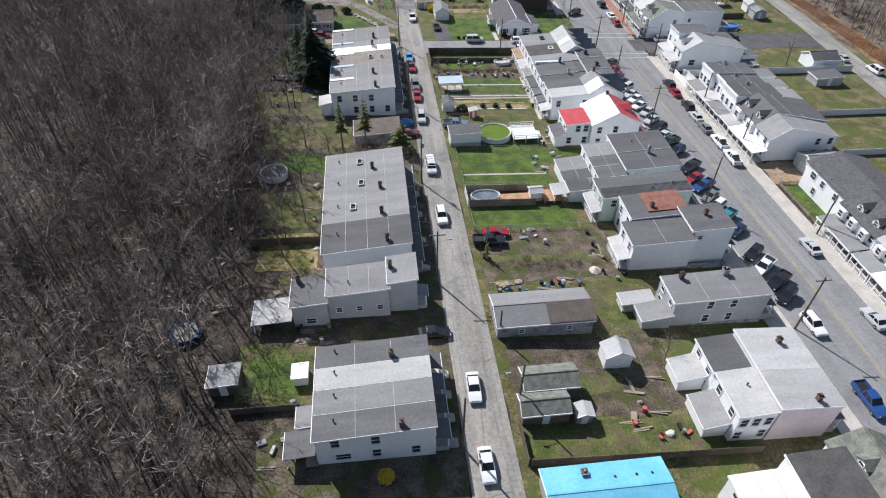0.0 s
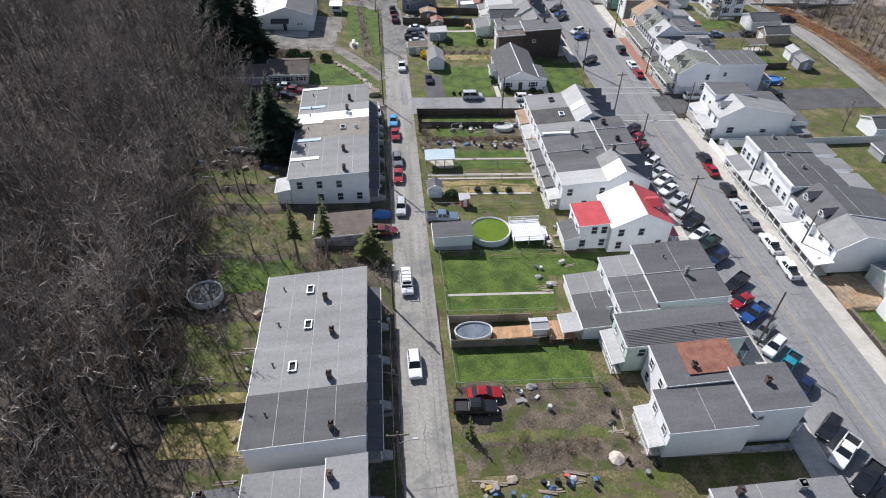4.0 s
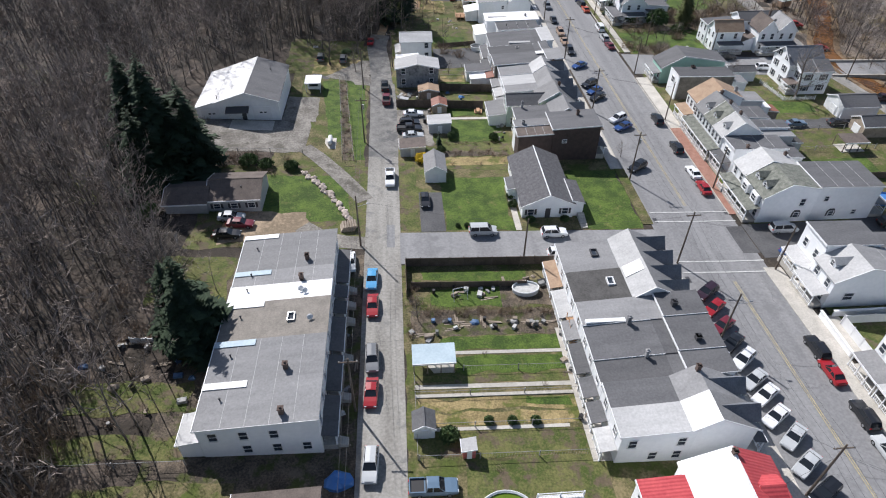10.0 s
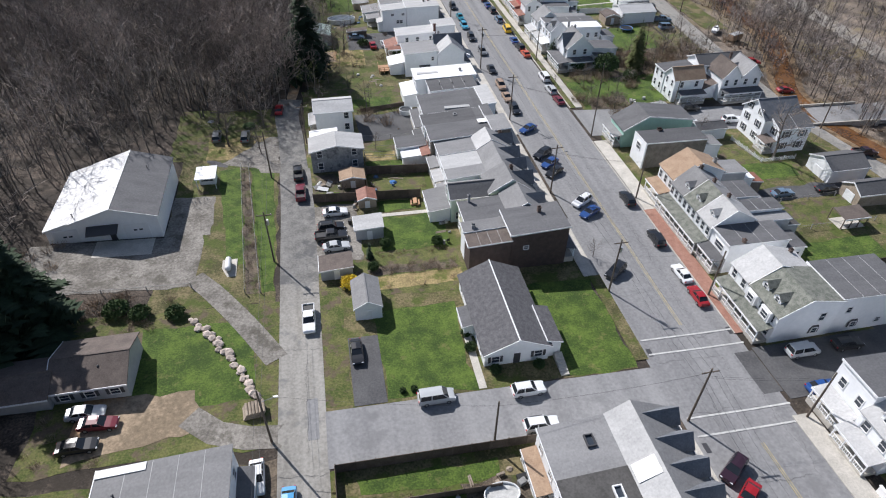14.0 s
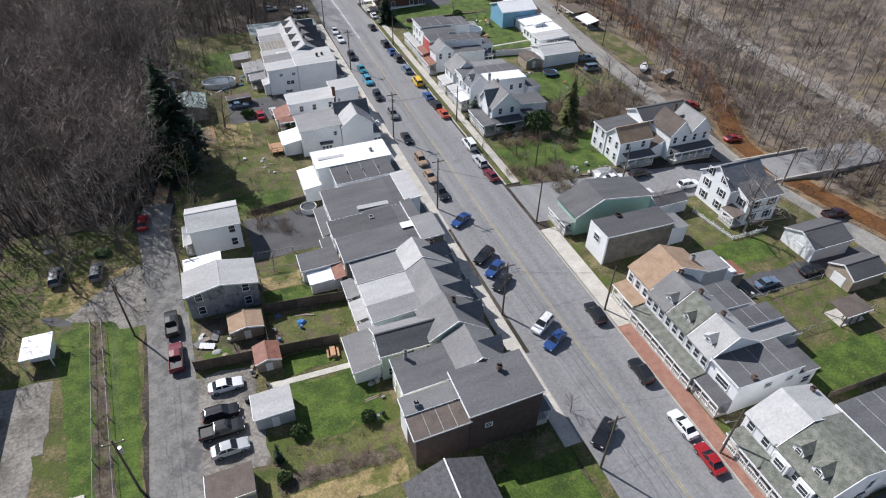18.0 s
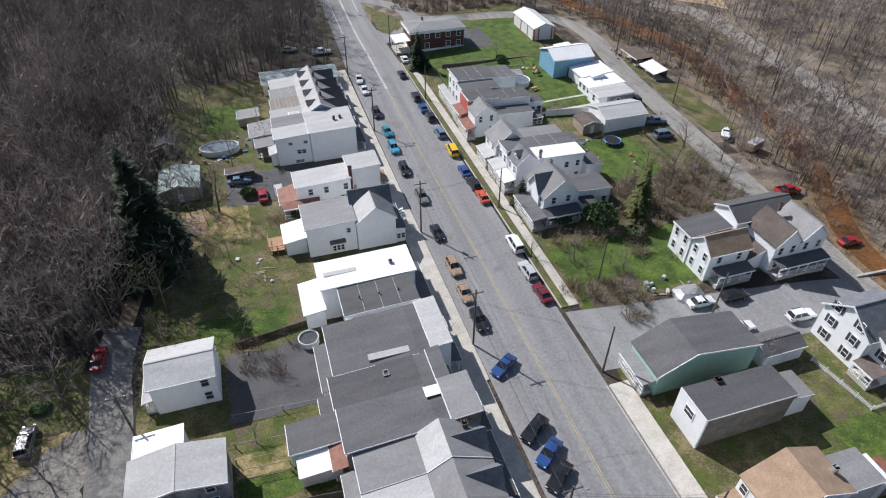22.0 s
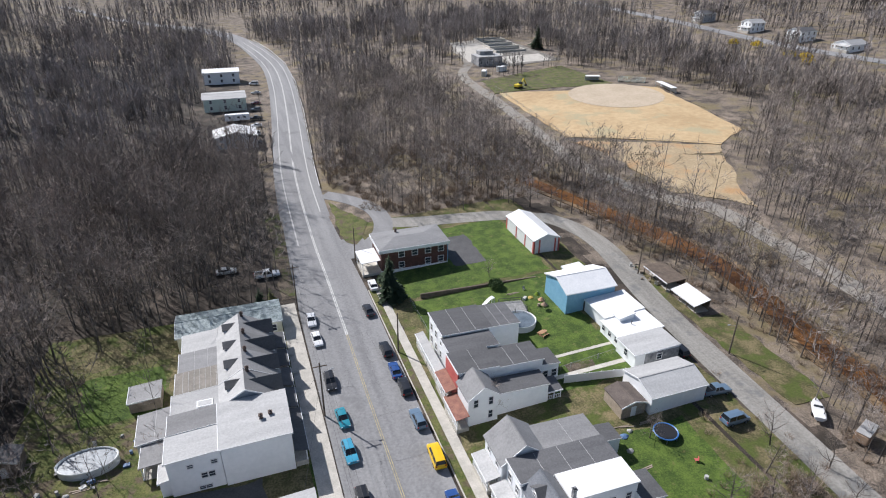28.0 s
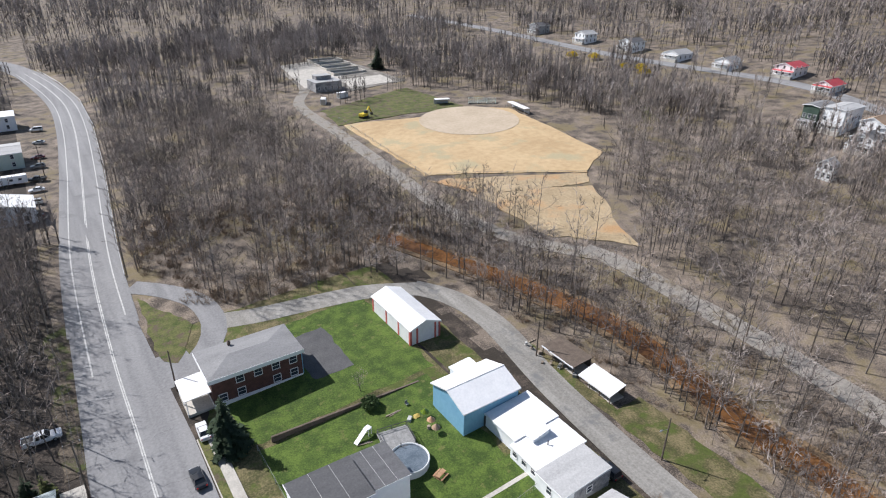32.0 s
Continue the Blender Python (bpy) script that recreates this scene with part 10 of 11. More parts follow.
def bush_mesh(seed, r, h, n=1000):
    rg = random.Random(seed)
    v, f = [], []
    for i in range(n):
        q, e = rg.uniform(0, 6.283), rg.uniform(-0.2, 1.0)
        c = math.sqrt(max(0, 1 - e * e)) * rg.uniform(0.65, 1.05)
        p = Vector((r * c * math.cos(q), r * c * math.sin(q), h * (0.45 + 0.5 * e) * rg.uniform(0.8, 1.1)))
        k = len(v)
        for j in range(3):
            v.append(tuple(p + Vector((rg.uniform(-1, 1), rg.uniform(-1, 1), rg.uniform(-1, 1))) * (0.1 + r * 0.12)))
        f.append((k, k + 1, k + 2))
    return v, f


def bush(x, y, r, h, label, material=None, seed=0, name="bush"):
    t = thing(name, label, "shrub", x, y)
    m = material or SHRUB
    piece("crown", shared(("bush", seed % 4, round(r, 1), round(h, 1), m.name), lambda: mesh_of("crown", *bush_mesh(seed, r, h), m)), t)
    part("stem", add_rod(bmesh.new(), (0, 0, -0.2), (0, 0, h * 0.5), 0.06, 0.03, 5), BARK, t)
    return t


for i, (x, y, r, h) in enumerate(((34.7, 196.6, 1.0, 1.6), (25.6, 197.4, 1.0, 1.6), (22.8, 191.4, 0.9, 1.6), (-7.5, 185, 1.4, 1.6), (-16, 186.6, 1.8, 2.0), (-12.5, 185.5, 1.5, 1.8),
                                  (34.8, 171.5, 0.8, 1.2), (34.9, 174.5, 0.8, 1.1), (37.4, 166.9, 0.8, 1.0), (43.8, 166.9, 0.8, 1.0), (19.0, 122.5, 1.2, 1.6), (24.2, 124.6, 0.6, 0.9), (27.2, 124.5, 0.6, 0.9), (30.2, 124.4, 0.6, 0.9),
                                  (92.8, 259.4, 3.2, 5.2), (86.5, 262.8, 2.0, 2.6), (97.5, 254.5, 1.8, 2.4), (30.5, 289.5, 1.6, 1.8), (39.4, 279.5, 1.6, 2.2), (103.5, 335.5, 1.6, 2.0), (40, 259, 1.0, 1.2), (-30, 169, 2.0, 2.4),
                                  (24.0, 165.6, 0.4, 0.7), (25.6, 165.6, 0.4, 0.7))):
    bush(x, y, r, h, "rounded dark green shrub", None, i)
bush(18.7, 188.0, 1.5, 1.9, "bright yellow flowering forsythia", BLOOM, 2, "forsythia")
for i, (x, y) in enumerate(((344, 528), (349, 515), (343, 486), (340, 471), (346, 478))):
    bush(x, y, 3.2, 3.6, "bright yellow flowering forsythia on the hillside", BLOOM, i, "forsythia")
bush(-2, 34.4, 0.9, 1.4, "yellow flowering shrub beside the terrace", BLOOM, 1, "forsythia")

# ---- utility poles and wires ----
POLES = []


def pole(x, y, h=10.5, arm=True, arm_turn=0, lamp=0, box=False):
    t = thing("utility_pole", "dark wooden utility pole with crossarm" if arm else "plain dark wooden utility pole", "utility pole", x, y, group="utility poles")
    part("shaft", add_rod(bmesh.new(), (0, 0, -0.6), (0, 0, h), 0.17, 0.11, 8), POLEWOOD, t)
    if arm:
        a = part("crossarm", boxes((-1.2, 1.2, -0.06, 0.06, h - 0.75, h - 0.6)), POLEWOOD, t)
        a.matrix_basis = pose(0, 0, 0, 0, 0, arm_turn)
        ins = shared(("insulator",), lambda: bm_mesh("insulator", add_rod(bmesh.new(), (0, 0, 0), (0, 0, 0.2), 0.06, 0.04, 6), METAL))
        for q in (-1.05, 1.05):
            piece("insulator", ins, a, at=pose(q, 0, h - 0.6))
    if lamp:
        part("lamp_arm", add_rod(bmesh.new(), (0, 0, h - 2.2), (lamp * 1.9, 0, h - 1.6), 0.035, 0.03, 6), METAL, t)
        part("lamp_head", boxes((lamp * 1.9 - 0.3, lamp * 1.9 + 0.3, -0.12, 0.12, h - 1.68, h - 1.5), bevel=0.04), METAL, t)
    if box:
        part("transformer", add_rod(bmesh.new(), (0.32, 0, h - 2.6), (0.32, 0, h - 1.6), 0.22, 0.22, 10), METAL, t)
    POLES.append((x, y, h))
    return t


def wires(a, b, offsets=(-1.05, 0.45, 1.05), drop=0.55, sag=0.5, across=(1, 0)):
    """A span of wires between two poles (x, y, height)."""
    za, zb = gz(a[0], a[1]) + a[2] - drop, gz(b[0], b[1]) + b[2] - drop
    t = thing("power_line", "thin black overhead wires between poles", "overhead wire", a[0], a[1], 0)
    for o in offsets:
        cu = bpy.data.curves.new("wire", "CURVE")
        cu.dimensions, cu.bevel_depth, cu.bevel_resolution, cu.use_fill_caps = "3D", 0.016, 0, False
        sp = cu.splines.new("POLY")
        sp.points.add(8)
        for i in range(9):
            u = i / 8
            sp.points[i].co = ((b[0] - a[0]) * u + across[0] * o, (b[1] - a[1]) * u + across[1] * o, za + (zb - za) * u - sag * 4 * u * (1 - u), 1)
        cu.materials.append(WIRE)
        w = new("wire", cu)
        w.parent = t
    return t


alley_poles = [(7.3, 37.5, 10.5), (7.3, 66.2, 10.5), (7.3, 94.0, 10.5), (7.3, 127.0, 10.5), (6.9, 160.5, 10.5), (6.6, 196.0, 10.5), (5.6, 223.0, 10.5), (12.9, 236.5, 9.5)]
for i, (x, y, h) in enumerate(alley_poles):
    pole(x, y, h, i % 2 == 1, 0, 1 if i in (1, 4) else 0, i in (2, 5))
for a, b in zip(alley_poles, alley_poles[1:]):
    wires(a, b, (-0.4, 0.3), 1.2)
west_poles = [(60.3, 53.2, 11), (60.3, 84.5, 11), (60.3, 113.0, 11), (60.3, 137.0, 10), (60.6, 154.7, 11), (60.2, 180.0, 11), (60.0, 208.6, 11), (60.3, 239.0, 11.5), (60.4, 268.0, 11.5), (60.6, 308.6, 11), (60.6, 342.2, 11), (59.4, 401.0, 11), (63.0, 447.0, 11), (66.0, 500.0, 11)]
for i, (x, y, h) in enumerate(west_poles):
    pole(x, y, h, i not in (1, 3), 0, 1 if i in (3, 6, 9) else 0, i in (5, 8))
for a, b in zip(west_poles, west_poles[1:]):
    wires(a, b, (-1.05, 0.2, 1.05))
    wires(a, b, (0.1,), 3.4, 0.7)
east_poles = [(77.4, 74.8, 9), (77.4, 104.0, 9), (77.4, 123.0, 9), (77.0, 152.5, 9.5), (76.2, 176.5, 9.5), (76.2, 204.0, 9.5), (76.6, 228.5, 9.5), (77.2, 271.0, 9), (76.8, 321.0, 9), (76.8, 359.5, 9)]
for i, (x, y, h) in enumerate(east_poles):
    pole(x, y, h, False, 0, -1 if i % 3 == 1 else 0)
for (x, y), (u, v) in (((60.6, 154.7), (77.0, 152.5)), ((60.0, 208.6), (76.2, 204.0)), ((60.3, 239.0), (76.6, 228.5)), ((60.4, 268.0), (77.2, 271.0)), ((60.3, 113.0), (77.4, 104.0))):
    wires((x, y, 10), (u, v, 9), (0.0, 0.3), 0.8, 0.4, (0, 1))
pole(34.0, 155.2, 9.5, False)
wires((6.9, 160.5, 10.5), (34.0, 155.2, 9.5), (0.0,), 0.8, 0.6, (0, 1))
wires((34.0, 155.2, 9.5), (60.6, 154.7, 11), (0.0,), 0.8, 0.6, (0, 1))
for x, y, h in ((98.5, 233.0, 9.5), (85.5, 246.0, 9), (132.0, 223.0, 9), (136.6, 300.0, 8.5), (138.0, 331.0, 8), (176.8, 310.6, 10), (181.0, 300.0, 10), (163.5, 383.7, 10), (176.5, 240.0, 10), (15.0, 54.5, 5.5), (15.4, 43.0, 8.5)):
    pole(x, y, h, False, lamp=-1 if h == 8.5 else 0)
wires((176.5, 240.0, 10), (176.8, 310.6, 10), (0, 0.5))
wires((176.8, 310.6, 10), (163.5, 383.7, 10), (0, 0.5))
# service drops to the houses
for i, (y, x) in enumerate(((71, 49), (84, 47), (94, 47), (110, 49), (125, 52), (135, 52), (145, 52), (198, 51), (206, 51), (222, 52), (236, 53), (250, 53), (268, 54), (290, 55), (305, 55))):
    q = min(west_poles, key=lambda w: abs(w[1] - y))
    wires(q, (x, y, 6.8), (0.0,), 2.4 if i % 2 else 1.4, 0.3)


# ---- fences, walls, rails ----
def fence(x0, y0, x1, y1, h, material, label, panel=2.4, style="board"):
    ln = math.hypot(x1 - x0, y1 - y0)
    turn = math.degrees(math.atan2(y1 - y0, x1 - x0))
    t = thing("fence", label, "fence", x0, y0, rz=turn)
    n = max(1, round(ln / panel))
    w = ln / n
    post = shared(("post", h, material.name), lambda: bm_mesh("post", boxes((-0.06, 0.06, -0.06, 0.06, -0.4, h + 0.08)), material))
    z0 = gz(x0, y0)
    tall = h - 0.1

    def panel_mesh():
        if style == "wire":
            bm = boxes((0, w, -0.02, 0.02, tall - 0.03, tall + 0.02))
            for i in range(int(w / 0.35)):
                add_box(bm, i * 0.35, i * 0.35 + 0.012, -0.006, 0.006, 0.05, tall)
            return bm_mesh("mesh_panel", bm, DULL_GREY)
        if style == "rail":
            return bm_mesh("rail", boxes((0, w, -0.04, 0.04, tall - 0.16, tall), (0, w, -0.04, 0.04, tall * 0.45, tall * 0.45 + 0.12)), material)
        if style == "board":
            k = max(3, int(w / 0.2))
            u, front = w / k, []
            for i in range(k):
                front += [(i * u + 0.015, -0.03), ((i + 1) * u - 0.015, -0.03), ((i + 1) * u - 0.01, -0.005), ((i + 1) * u + 0.01, -0.005)]
            bm = bmesh.new()
            ring = [(0.0, -0.005)] + front[:-1] + [(w, -0.005), (w, 0.03), (0.0, 0.03)]
            low, high = [bm.verts.new((x, y, 0.02)) for x, y in ring], [bm.verts.new((x, y, tall)) for x, y in ring]
            for i in range(len(ring)):
                j = (i + 1) % len(ring)
                bm.faces.new((low[i], low[j], high[j], high[i]))
            bm.faces.new(high)
            return bm_mesh("panel", bm, material)
        bm = boxes((0, w, 0.0, 0.05, 0.3, 0.4), (0, w, 0.0, 0.05, tall - 0.4, tall - 0.3))
        k = max(3, int(w / (0.2 if style == "board" else 0.16)))
        rg = random.Random(int(ln * 10))
        for i in range(k):
            u = w / k
            gap = 0.012 if style == "board" else u * 0.4
            add_box(bm, i * u + gap, (i + 1) * u - gap, -0.03, 0.0, 0.02, tall + rg.uniform(-0.04, 0.04))
        return bm_mesh("panel", bm, material)

    me = shared(("panel", round(w, 3), h, material.name, style), panel_mesh)
    for i in range(n + 1):
        u = i / n
        z = gz(x0 + (x1 - x0) * u, y0 + (y1 - y0) * u) - z0
        piece("post", post, t, at=pose(i * w, 0, z))
        if i < n:
            zn = gz(x0 + (x1 - x0) * (i + 1) / n, y0 + (y1 - y0) * (i + 1) / n) - z0
            piece({"wire": "mesh_panel", "rail": "rail"}.get(style, "panel"), me, t, at=pose(i * w, 0, z, 0, -math.degrees(math.atan2(zn - z, w)), 0))
    return t


DARKF, GREYF = "dark weathered board fence along a yard", "grey weathered board fence along a yard"
fence(14.5, 155.0, 40.5, 155.0, 1.9, WOOD_DARK, DARKF)
fence(14.4, 147.5, 14.4, 154.9, 1.7, WOOD_DARK, DARKF)
fence(15.2, 149.9, 33.5, 149.7, 1.3, WOOD_DARK, DARKF)
fence(15.2, 34.4, 44.5, 34.0, 1.6, WOOD_DARK, DARKF)
fence(14.8, 34.5, 14.8, 39.6, 1.6, WOOD_DARK, DARKF)
fence(15.3, 85.9, 27.6, 85.9, 1.7, WOOD, "brown board fence round a small pool")
fence(15.2, 90.6, 27.6, 90.6, 1.7, WOOD, "brown board fence round a small pool")
fence(15.1, 86.0, 15.1, 90.5, 1.7, PLASTIC_WHITE, "white vinyl fence beside the alley")
fence(13.7, 213.0, 34.2, 211.5, 2.1, WOOD_DARK, GREYF)
fence(24.6, 221.6, 37.4, 220.4, 2.1, WOOD_DARK, GREYF)
fence(24.2, 214.0, 24.4, 221.4, 1.8, WOOD_DARK, GREYF)
fallen = thing("log", "grey fallen log at the edge of the clearing", "log", -4, 252.4, rz=2)
part("stem", add_rod(bmesh.new(), (-4.8, 0, 0.2), (4.6, 0.2, 0.25), 0.22, 0.13, 8), BARK, fallen)
fence(-22.5, 77.2, -10.4, 77.2, 1.7, WOOD_DARK, GREYF)
fence(-21, 44.8, -12.4, 44.8, 1.3, WOOD_DARK, GREYF)
fence(80.9, 139.8, 127.5, 139.8, 1.9, PLASTIC_WHITE, "white vinyl fence beside a house")
fence(80.9, 132.8, 80.9, 139.5, 1.9, PLASTIC_WHITE, "white vinyl fence beside the pavement")
fence(98.5, 100, 131, 100, 1.6, PLASTIC_WHITE, "white fence between back yards", 4.6)
fence(99.0, 117.2, 131.0, 117.2, 1.6, PLASTIC_WHITE, "white fence between back yards", 4.6)
fence(79.0, 77.6, 79.0, 90.4, 1.0, WOOD, "low brown wooden fence before a garden", style="picket")
fence(79.0, 90.5, 85.6, 90.5, 1.0, WOOD, "low brown wooden fence before a garden", style="picket")
fence(101.8, 302.0, 115.0, 299.4, 1.8, PLASTIC_WHITE, "white panel fence behind the garage")
fence(108.6, 211.4, 116.6, 211.4, 1.1, PLASTIC_WHITE, "white picket fence before the farmhouse", style="picket")
fence(108.6, 211.4, 107.2, 221.0, 1.1, PLASTIC_WHITE, "white picket fence before the farmhouse", style="picket")
fence(96.5, 178.2, 116.0, 178.0, 1.6, WOOD_DARK, DARKF)
fence(26.0, 249.0, 38.5, 251.0, 1.1, WOOD_DARK, DARKF)
fence(-24, 139.4, -15.0, 139.0, 1.2, PLASTIC_WHITE, "low pale fence behind the spruce")
WIREF = "galvanised chain-link fence round a yard"
for x0, y0, x1, y1 in ((15.2, 105.7, 36, 105.7), (15.2, 92.2, 31.5, 92.2), (15.2, 92.3, 15.2, 105.6), (15.1, 79.0, 34.5, 79.0), (15.1, 79.1, 15.1, 85.6), (15.2, 119.6, 37, 119.6), (15.0, 128.9, 36.8, 128.9), (15.0, 124.0, 37, 124.0),
                       (21.8, 133.0, 37, 133.0), (15.0, 119.7, 15.0, 131.5), (-32, 191.0, -6.0, 191.0), (2.3, 188.5, -0.5, 227.4), (4.6, 188.5, 1.0, 227.4), (25, 229.0, 38, 228.0), (25, 226.5, 38, 225.6), (24.9, 236.0, 38, 235.2), (25, 231.5, 38, 230.4), (25, 227.5, 38, 226.6), (99, 304.8, 117, 306.2),
                       (84, 313.4, 84, 337), (97.5, 189.0, 118, 189.0), (97.5, 197.4, 116, 197.6), (-25, 105.8, -12, 105.8), (-28, 120.2, -12, 120.2), (171, 422, 216, 392), (170.5, 409, 176.5, 500)):
    fence(x0, y0, x1, y1, 1.15, DULL_GREY, WIREF, 7.0, "wire")
wl = thing("garden_wall", "white rendered wall between houses", "wall", 80.6, 141.4)
part("coping", boxes((-0.2, 16.1, -0.2, 0.2, 1.15, 1.25)), TRIM, wl)
part("wall_body", boxes((-0.1, 16.0, -0.12, 0.12, -0.6, 1.15)), ROOF_WHITE, wl)
wl = thing("garden_wall", "white rendered wall beside the pavement", "wall", 78.3, 133.2)
part("coping", boxes((-0.2, 0.2, -0.1, 8.3, 1.15, 1.25)), TRIM, wl)
part("wall_body", boxes((-0.12, 0.12, 0, 8.2, -0.6, 1.15)), ROOF_WHITE, wl)
wl = thing("retaining_wall", "dark timber retaining wall between lawns", "retaining wall", 86.5, 337.6, rz=-2.5)
for i in range(11):
    part("timber", boxes((i * 2.5, i * 2.5 + 2.48, -0.2, 0.2, -0.8, 1.1), bevel=0.02), WOOD_DARK, wl)
gr = thing("guard_rail", "grey steel guard rail along the curve", "guard rail", 0, 0, 0)
line = ((76.4, 410), (77.6, 428), (84.2, 500), (88.3, 560), (89.0, 612), (84.6, 664), (77.0, 716))
for (ax, ay), (bx, by) in zip(line, line[1:]):
    k = max(1, int(math.hypot(bx - ax, by - ay) / 6))
    for i in range(k):
        p0 = Vector((ax + (bx - ax) * i / k, ay + (by - ay) * i / k))
        p1 = Vector((ax + (bx - ax) * (i + 1) / k, ay + (by - ay) * (i + 1) / k))
        z0, z1 = gz(p0.x, p0.y), gz(p1.x, p1.y)
        bm = bmesh.new()
        for dz, r in ((0.55, 0.09), (0.75, 0.09)):
            add_rod(bm, (p0.x, p0.y, z0 + dz), (p1.x, p1.y, z1 + dz), r, r, 5)
        part("rail", bm, METAL, gr)
        part("post", boxes((p0.x - 0.07, p0.x + 0.07, p0.y - 0.07, p0.y + 0.07, z0 - 0.4, z0 + 0.8)), METAL, gr)


# ---- pools and trampolines ----
def pool(x, y, rx, ry, h, water, label, wall=None, name="swimming_pool"):
    t = thing(name, label, "pool", x, y)
    n = 28
    bm = bmesh.new()
    ring = lambda k, z: [bm.verts.new((rx * k * math.cos(6.28319 * i / n), ry * k * math.sin(6.28319 * i / n), z)) for i in range(n)]
    a, b, c, d = ring(1.0, -0.4), ring(1.0, h), ring(0.95, h), ring(0.95, h - 0.4)
    for p, q in ((a, b), (b, c), (c, d)):
        for i in range(n):
            j = (i + 1) % n
            bm.faces.new((p[i], p[j], q[j], q[i]))
    part("wall", bm, wall or POOLWALL, t)
    bm = bmesh.new()
    bm.faces.new([bm.verts.new((rx * 0.96 * math.cos(6.28319 * i / n), ry * 0.96 * math.sin(6.28319 * i / n), h - 0.18)) for i in range(n)])
    part("water", bm, water, t)
    cap = bmesh.new()
    for i in range(n):
        a0, a1 = 6.28319 * i / n, 6.28319 * (i + 1) / n
        add_rod(cap, (rx * math.cos(a0), ry * math.sin(a0), h + 0.02), (rx * math.cos(a1), ry * math.sin(a1), h + 0.02), 0.1, 0.1, 5)
    part("rim", cap, wall or POOLWALL, t)
    return t


pool(24.5, 111.2, 3.5, 3.4, 1.3, ALGAE, "round above-ground pool with green algae water")
pool(-20.5, 97.6, 2.5, 2.4, 1.2, POOLCOVER, "round above-ground pool with a dark cover")
pool(18.6, 88.2, 2.7, 1.6, 1.0, POOLICE, "oval above-ground pool under a net")
pool(102.4, 320.8, 3.1, 3.1, 1.3, POOLICE, "round above-ground pool with stained cover")
pd = thing("pool_deck", "grey raised pool deck inside a dark railing", "deck", 102.9, 325.5, rz=-10)
part("deck_floor", boxes((-2.6, 2.6, -2.0, 2.4, 0.95, 1.1)), DULL_GREY, pd)
for px in (-2.5, 0.0, 2.5):
    for py in (-1.9, 2.3):
        part("post", boxes((px - 0.05, px + 0.05, py - 0.05, py + 0.05, -0.3, 2.0)), TRIM_DARK, pd)
for z0, z1 in ((1.9, 2.0), (1.4, 1.46)):
    for x0, x1, y0, y1 in ((-2.55, 2.55, 2.27, 2.33), (-2.55, -2.49, -1.9, 2.26), (2.49, 2.55, -1.9, 2.26)):
        part("railing", boxes((x0, x1, y0, y1, z0, z1)), TRIM_DARK, pd)
sl = thing("garden_slide", "white plastic slide on the lawn", "slide", 98.8, 329.6, rz=20)
part("chute", prism([(-1.6, 0.1), (1.0, 1.5), (1.0, 1.62), (-1.6, 0.22)], "y", -0.4, 0.4), PLASTIC_WHITE, sl)
part("platform", boxes((1.0, 1.9, -0.5, 0.5, 1.4, 1.5)), PLASTIC_WHITE, sl)
for px in (1.1, 1.8):
    for py in (-0.4, 0.4):
        part("leg", boxes((px - 0.06, px + 0.06, py - 0.06, py + 0.06, -0.1, 1.4)), PLASTIC_WHITE, sl)
for x, y, mat, lab in ((109.9, 328.0, ALGAE, "pale green patio umbrella, folded"), (109.7, 325.8, WOOD_NEW, "orange-brown patio umbrella, folded"), (109.4, 323.9, ROOF_TAN, "tan patio umbrella, folded")):
    um = thing("patio_umbrella", lab, "umbrella", x, y)
    bm = bmesh.new()
    bmesh.ops.create_cone(bm, cap_ends=True, segments=10, radius1=0.75, radius2=0.08, depth=0.7, matrix=Matrix.Translation((0, 0, 1.5)))
    part("canopy", bm, mat, um)
    part("pole", add_rod(bmesh.new(), (0, 0, -0.2), (0, 0, 1.9), 0.035, 0.035, 6), METAL, um)
pool(25.6, 309.0, 4.2, 2.5, 1.3, POOLICE, "oval above-ground pool with a dark cover")
pool(36.6, 246.9, 1.5, 1.5, 1.1, POOLCOVER, "small round above-ground pool")
pool(33.2, 148.6, 2.1, 1.4, 0.8, DULL_WHITE, "white covered garden pool beside clutter")
pool(107.5, 170.5, 3.0, 1.7, 0.9, POOLBLUE, "oblong blue paddling pool", POOLBLUE)


def trampoline(x, y, r, label):
    t = thing("trampoline", label, "trampoline", x, y)
    n = 20
    rim = bmesh.new()
    for i in range(n):
        a0, a1 = 6.28319 * i / n, 6.28319 * (i + 1) / n
        add_rod(rim, (r * math.cos(a0), r * math.sin(a0), 0.85), (r * math.cos(a1), r * math.sin(a1), 0.85), 0.12, 0.12, 5)
    part("rim_pad", rim, POOLBLUE, t)
    bm = bmesh.new()
    bm.faces.new([bm.verts.new((r * 0.94 * math.cos(6.28319 * i / n), r * 0.94 * math.sin(6.28319 * i / n), 0.83)) for i in range(n)])
    part("mat", bm, PLASTIC_BLACK, t)
    for i in range(6):
        a = 6.28319 * i / 6
        part("leg", add_rod(bmesh.new(), (r * math.cos(a), r * math.sin(a), -0.2), (r * math.cos(a), r * math.sin(a), 0.85), 0.04, 0.04, 6), METAL, t)
    return t


trampoline(-29.0, 58.5, 1.9, "round trampoline with a blue pad")
trampoline(110.6, 285.6, 1.9, "round trampoline with a blue pad")

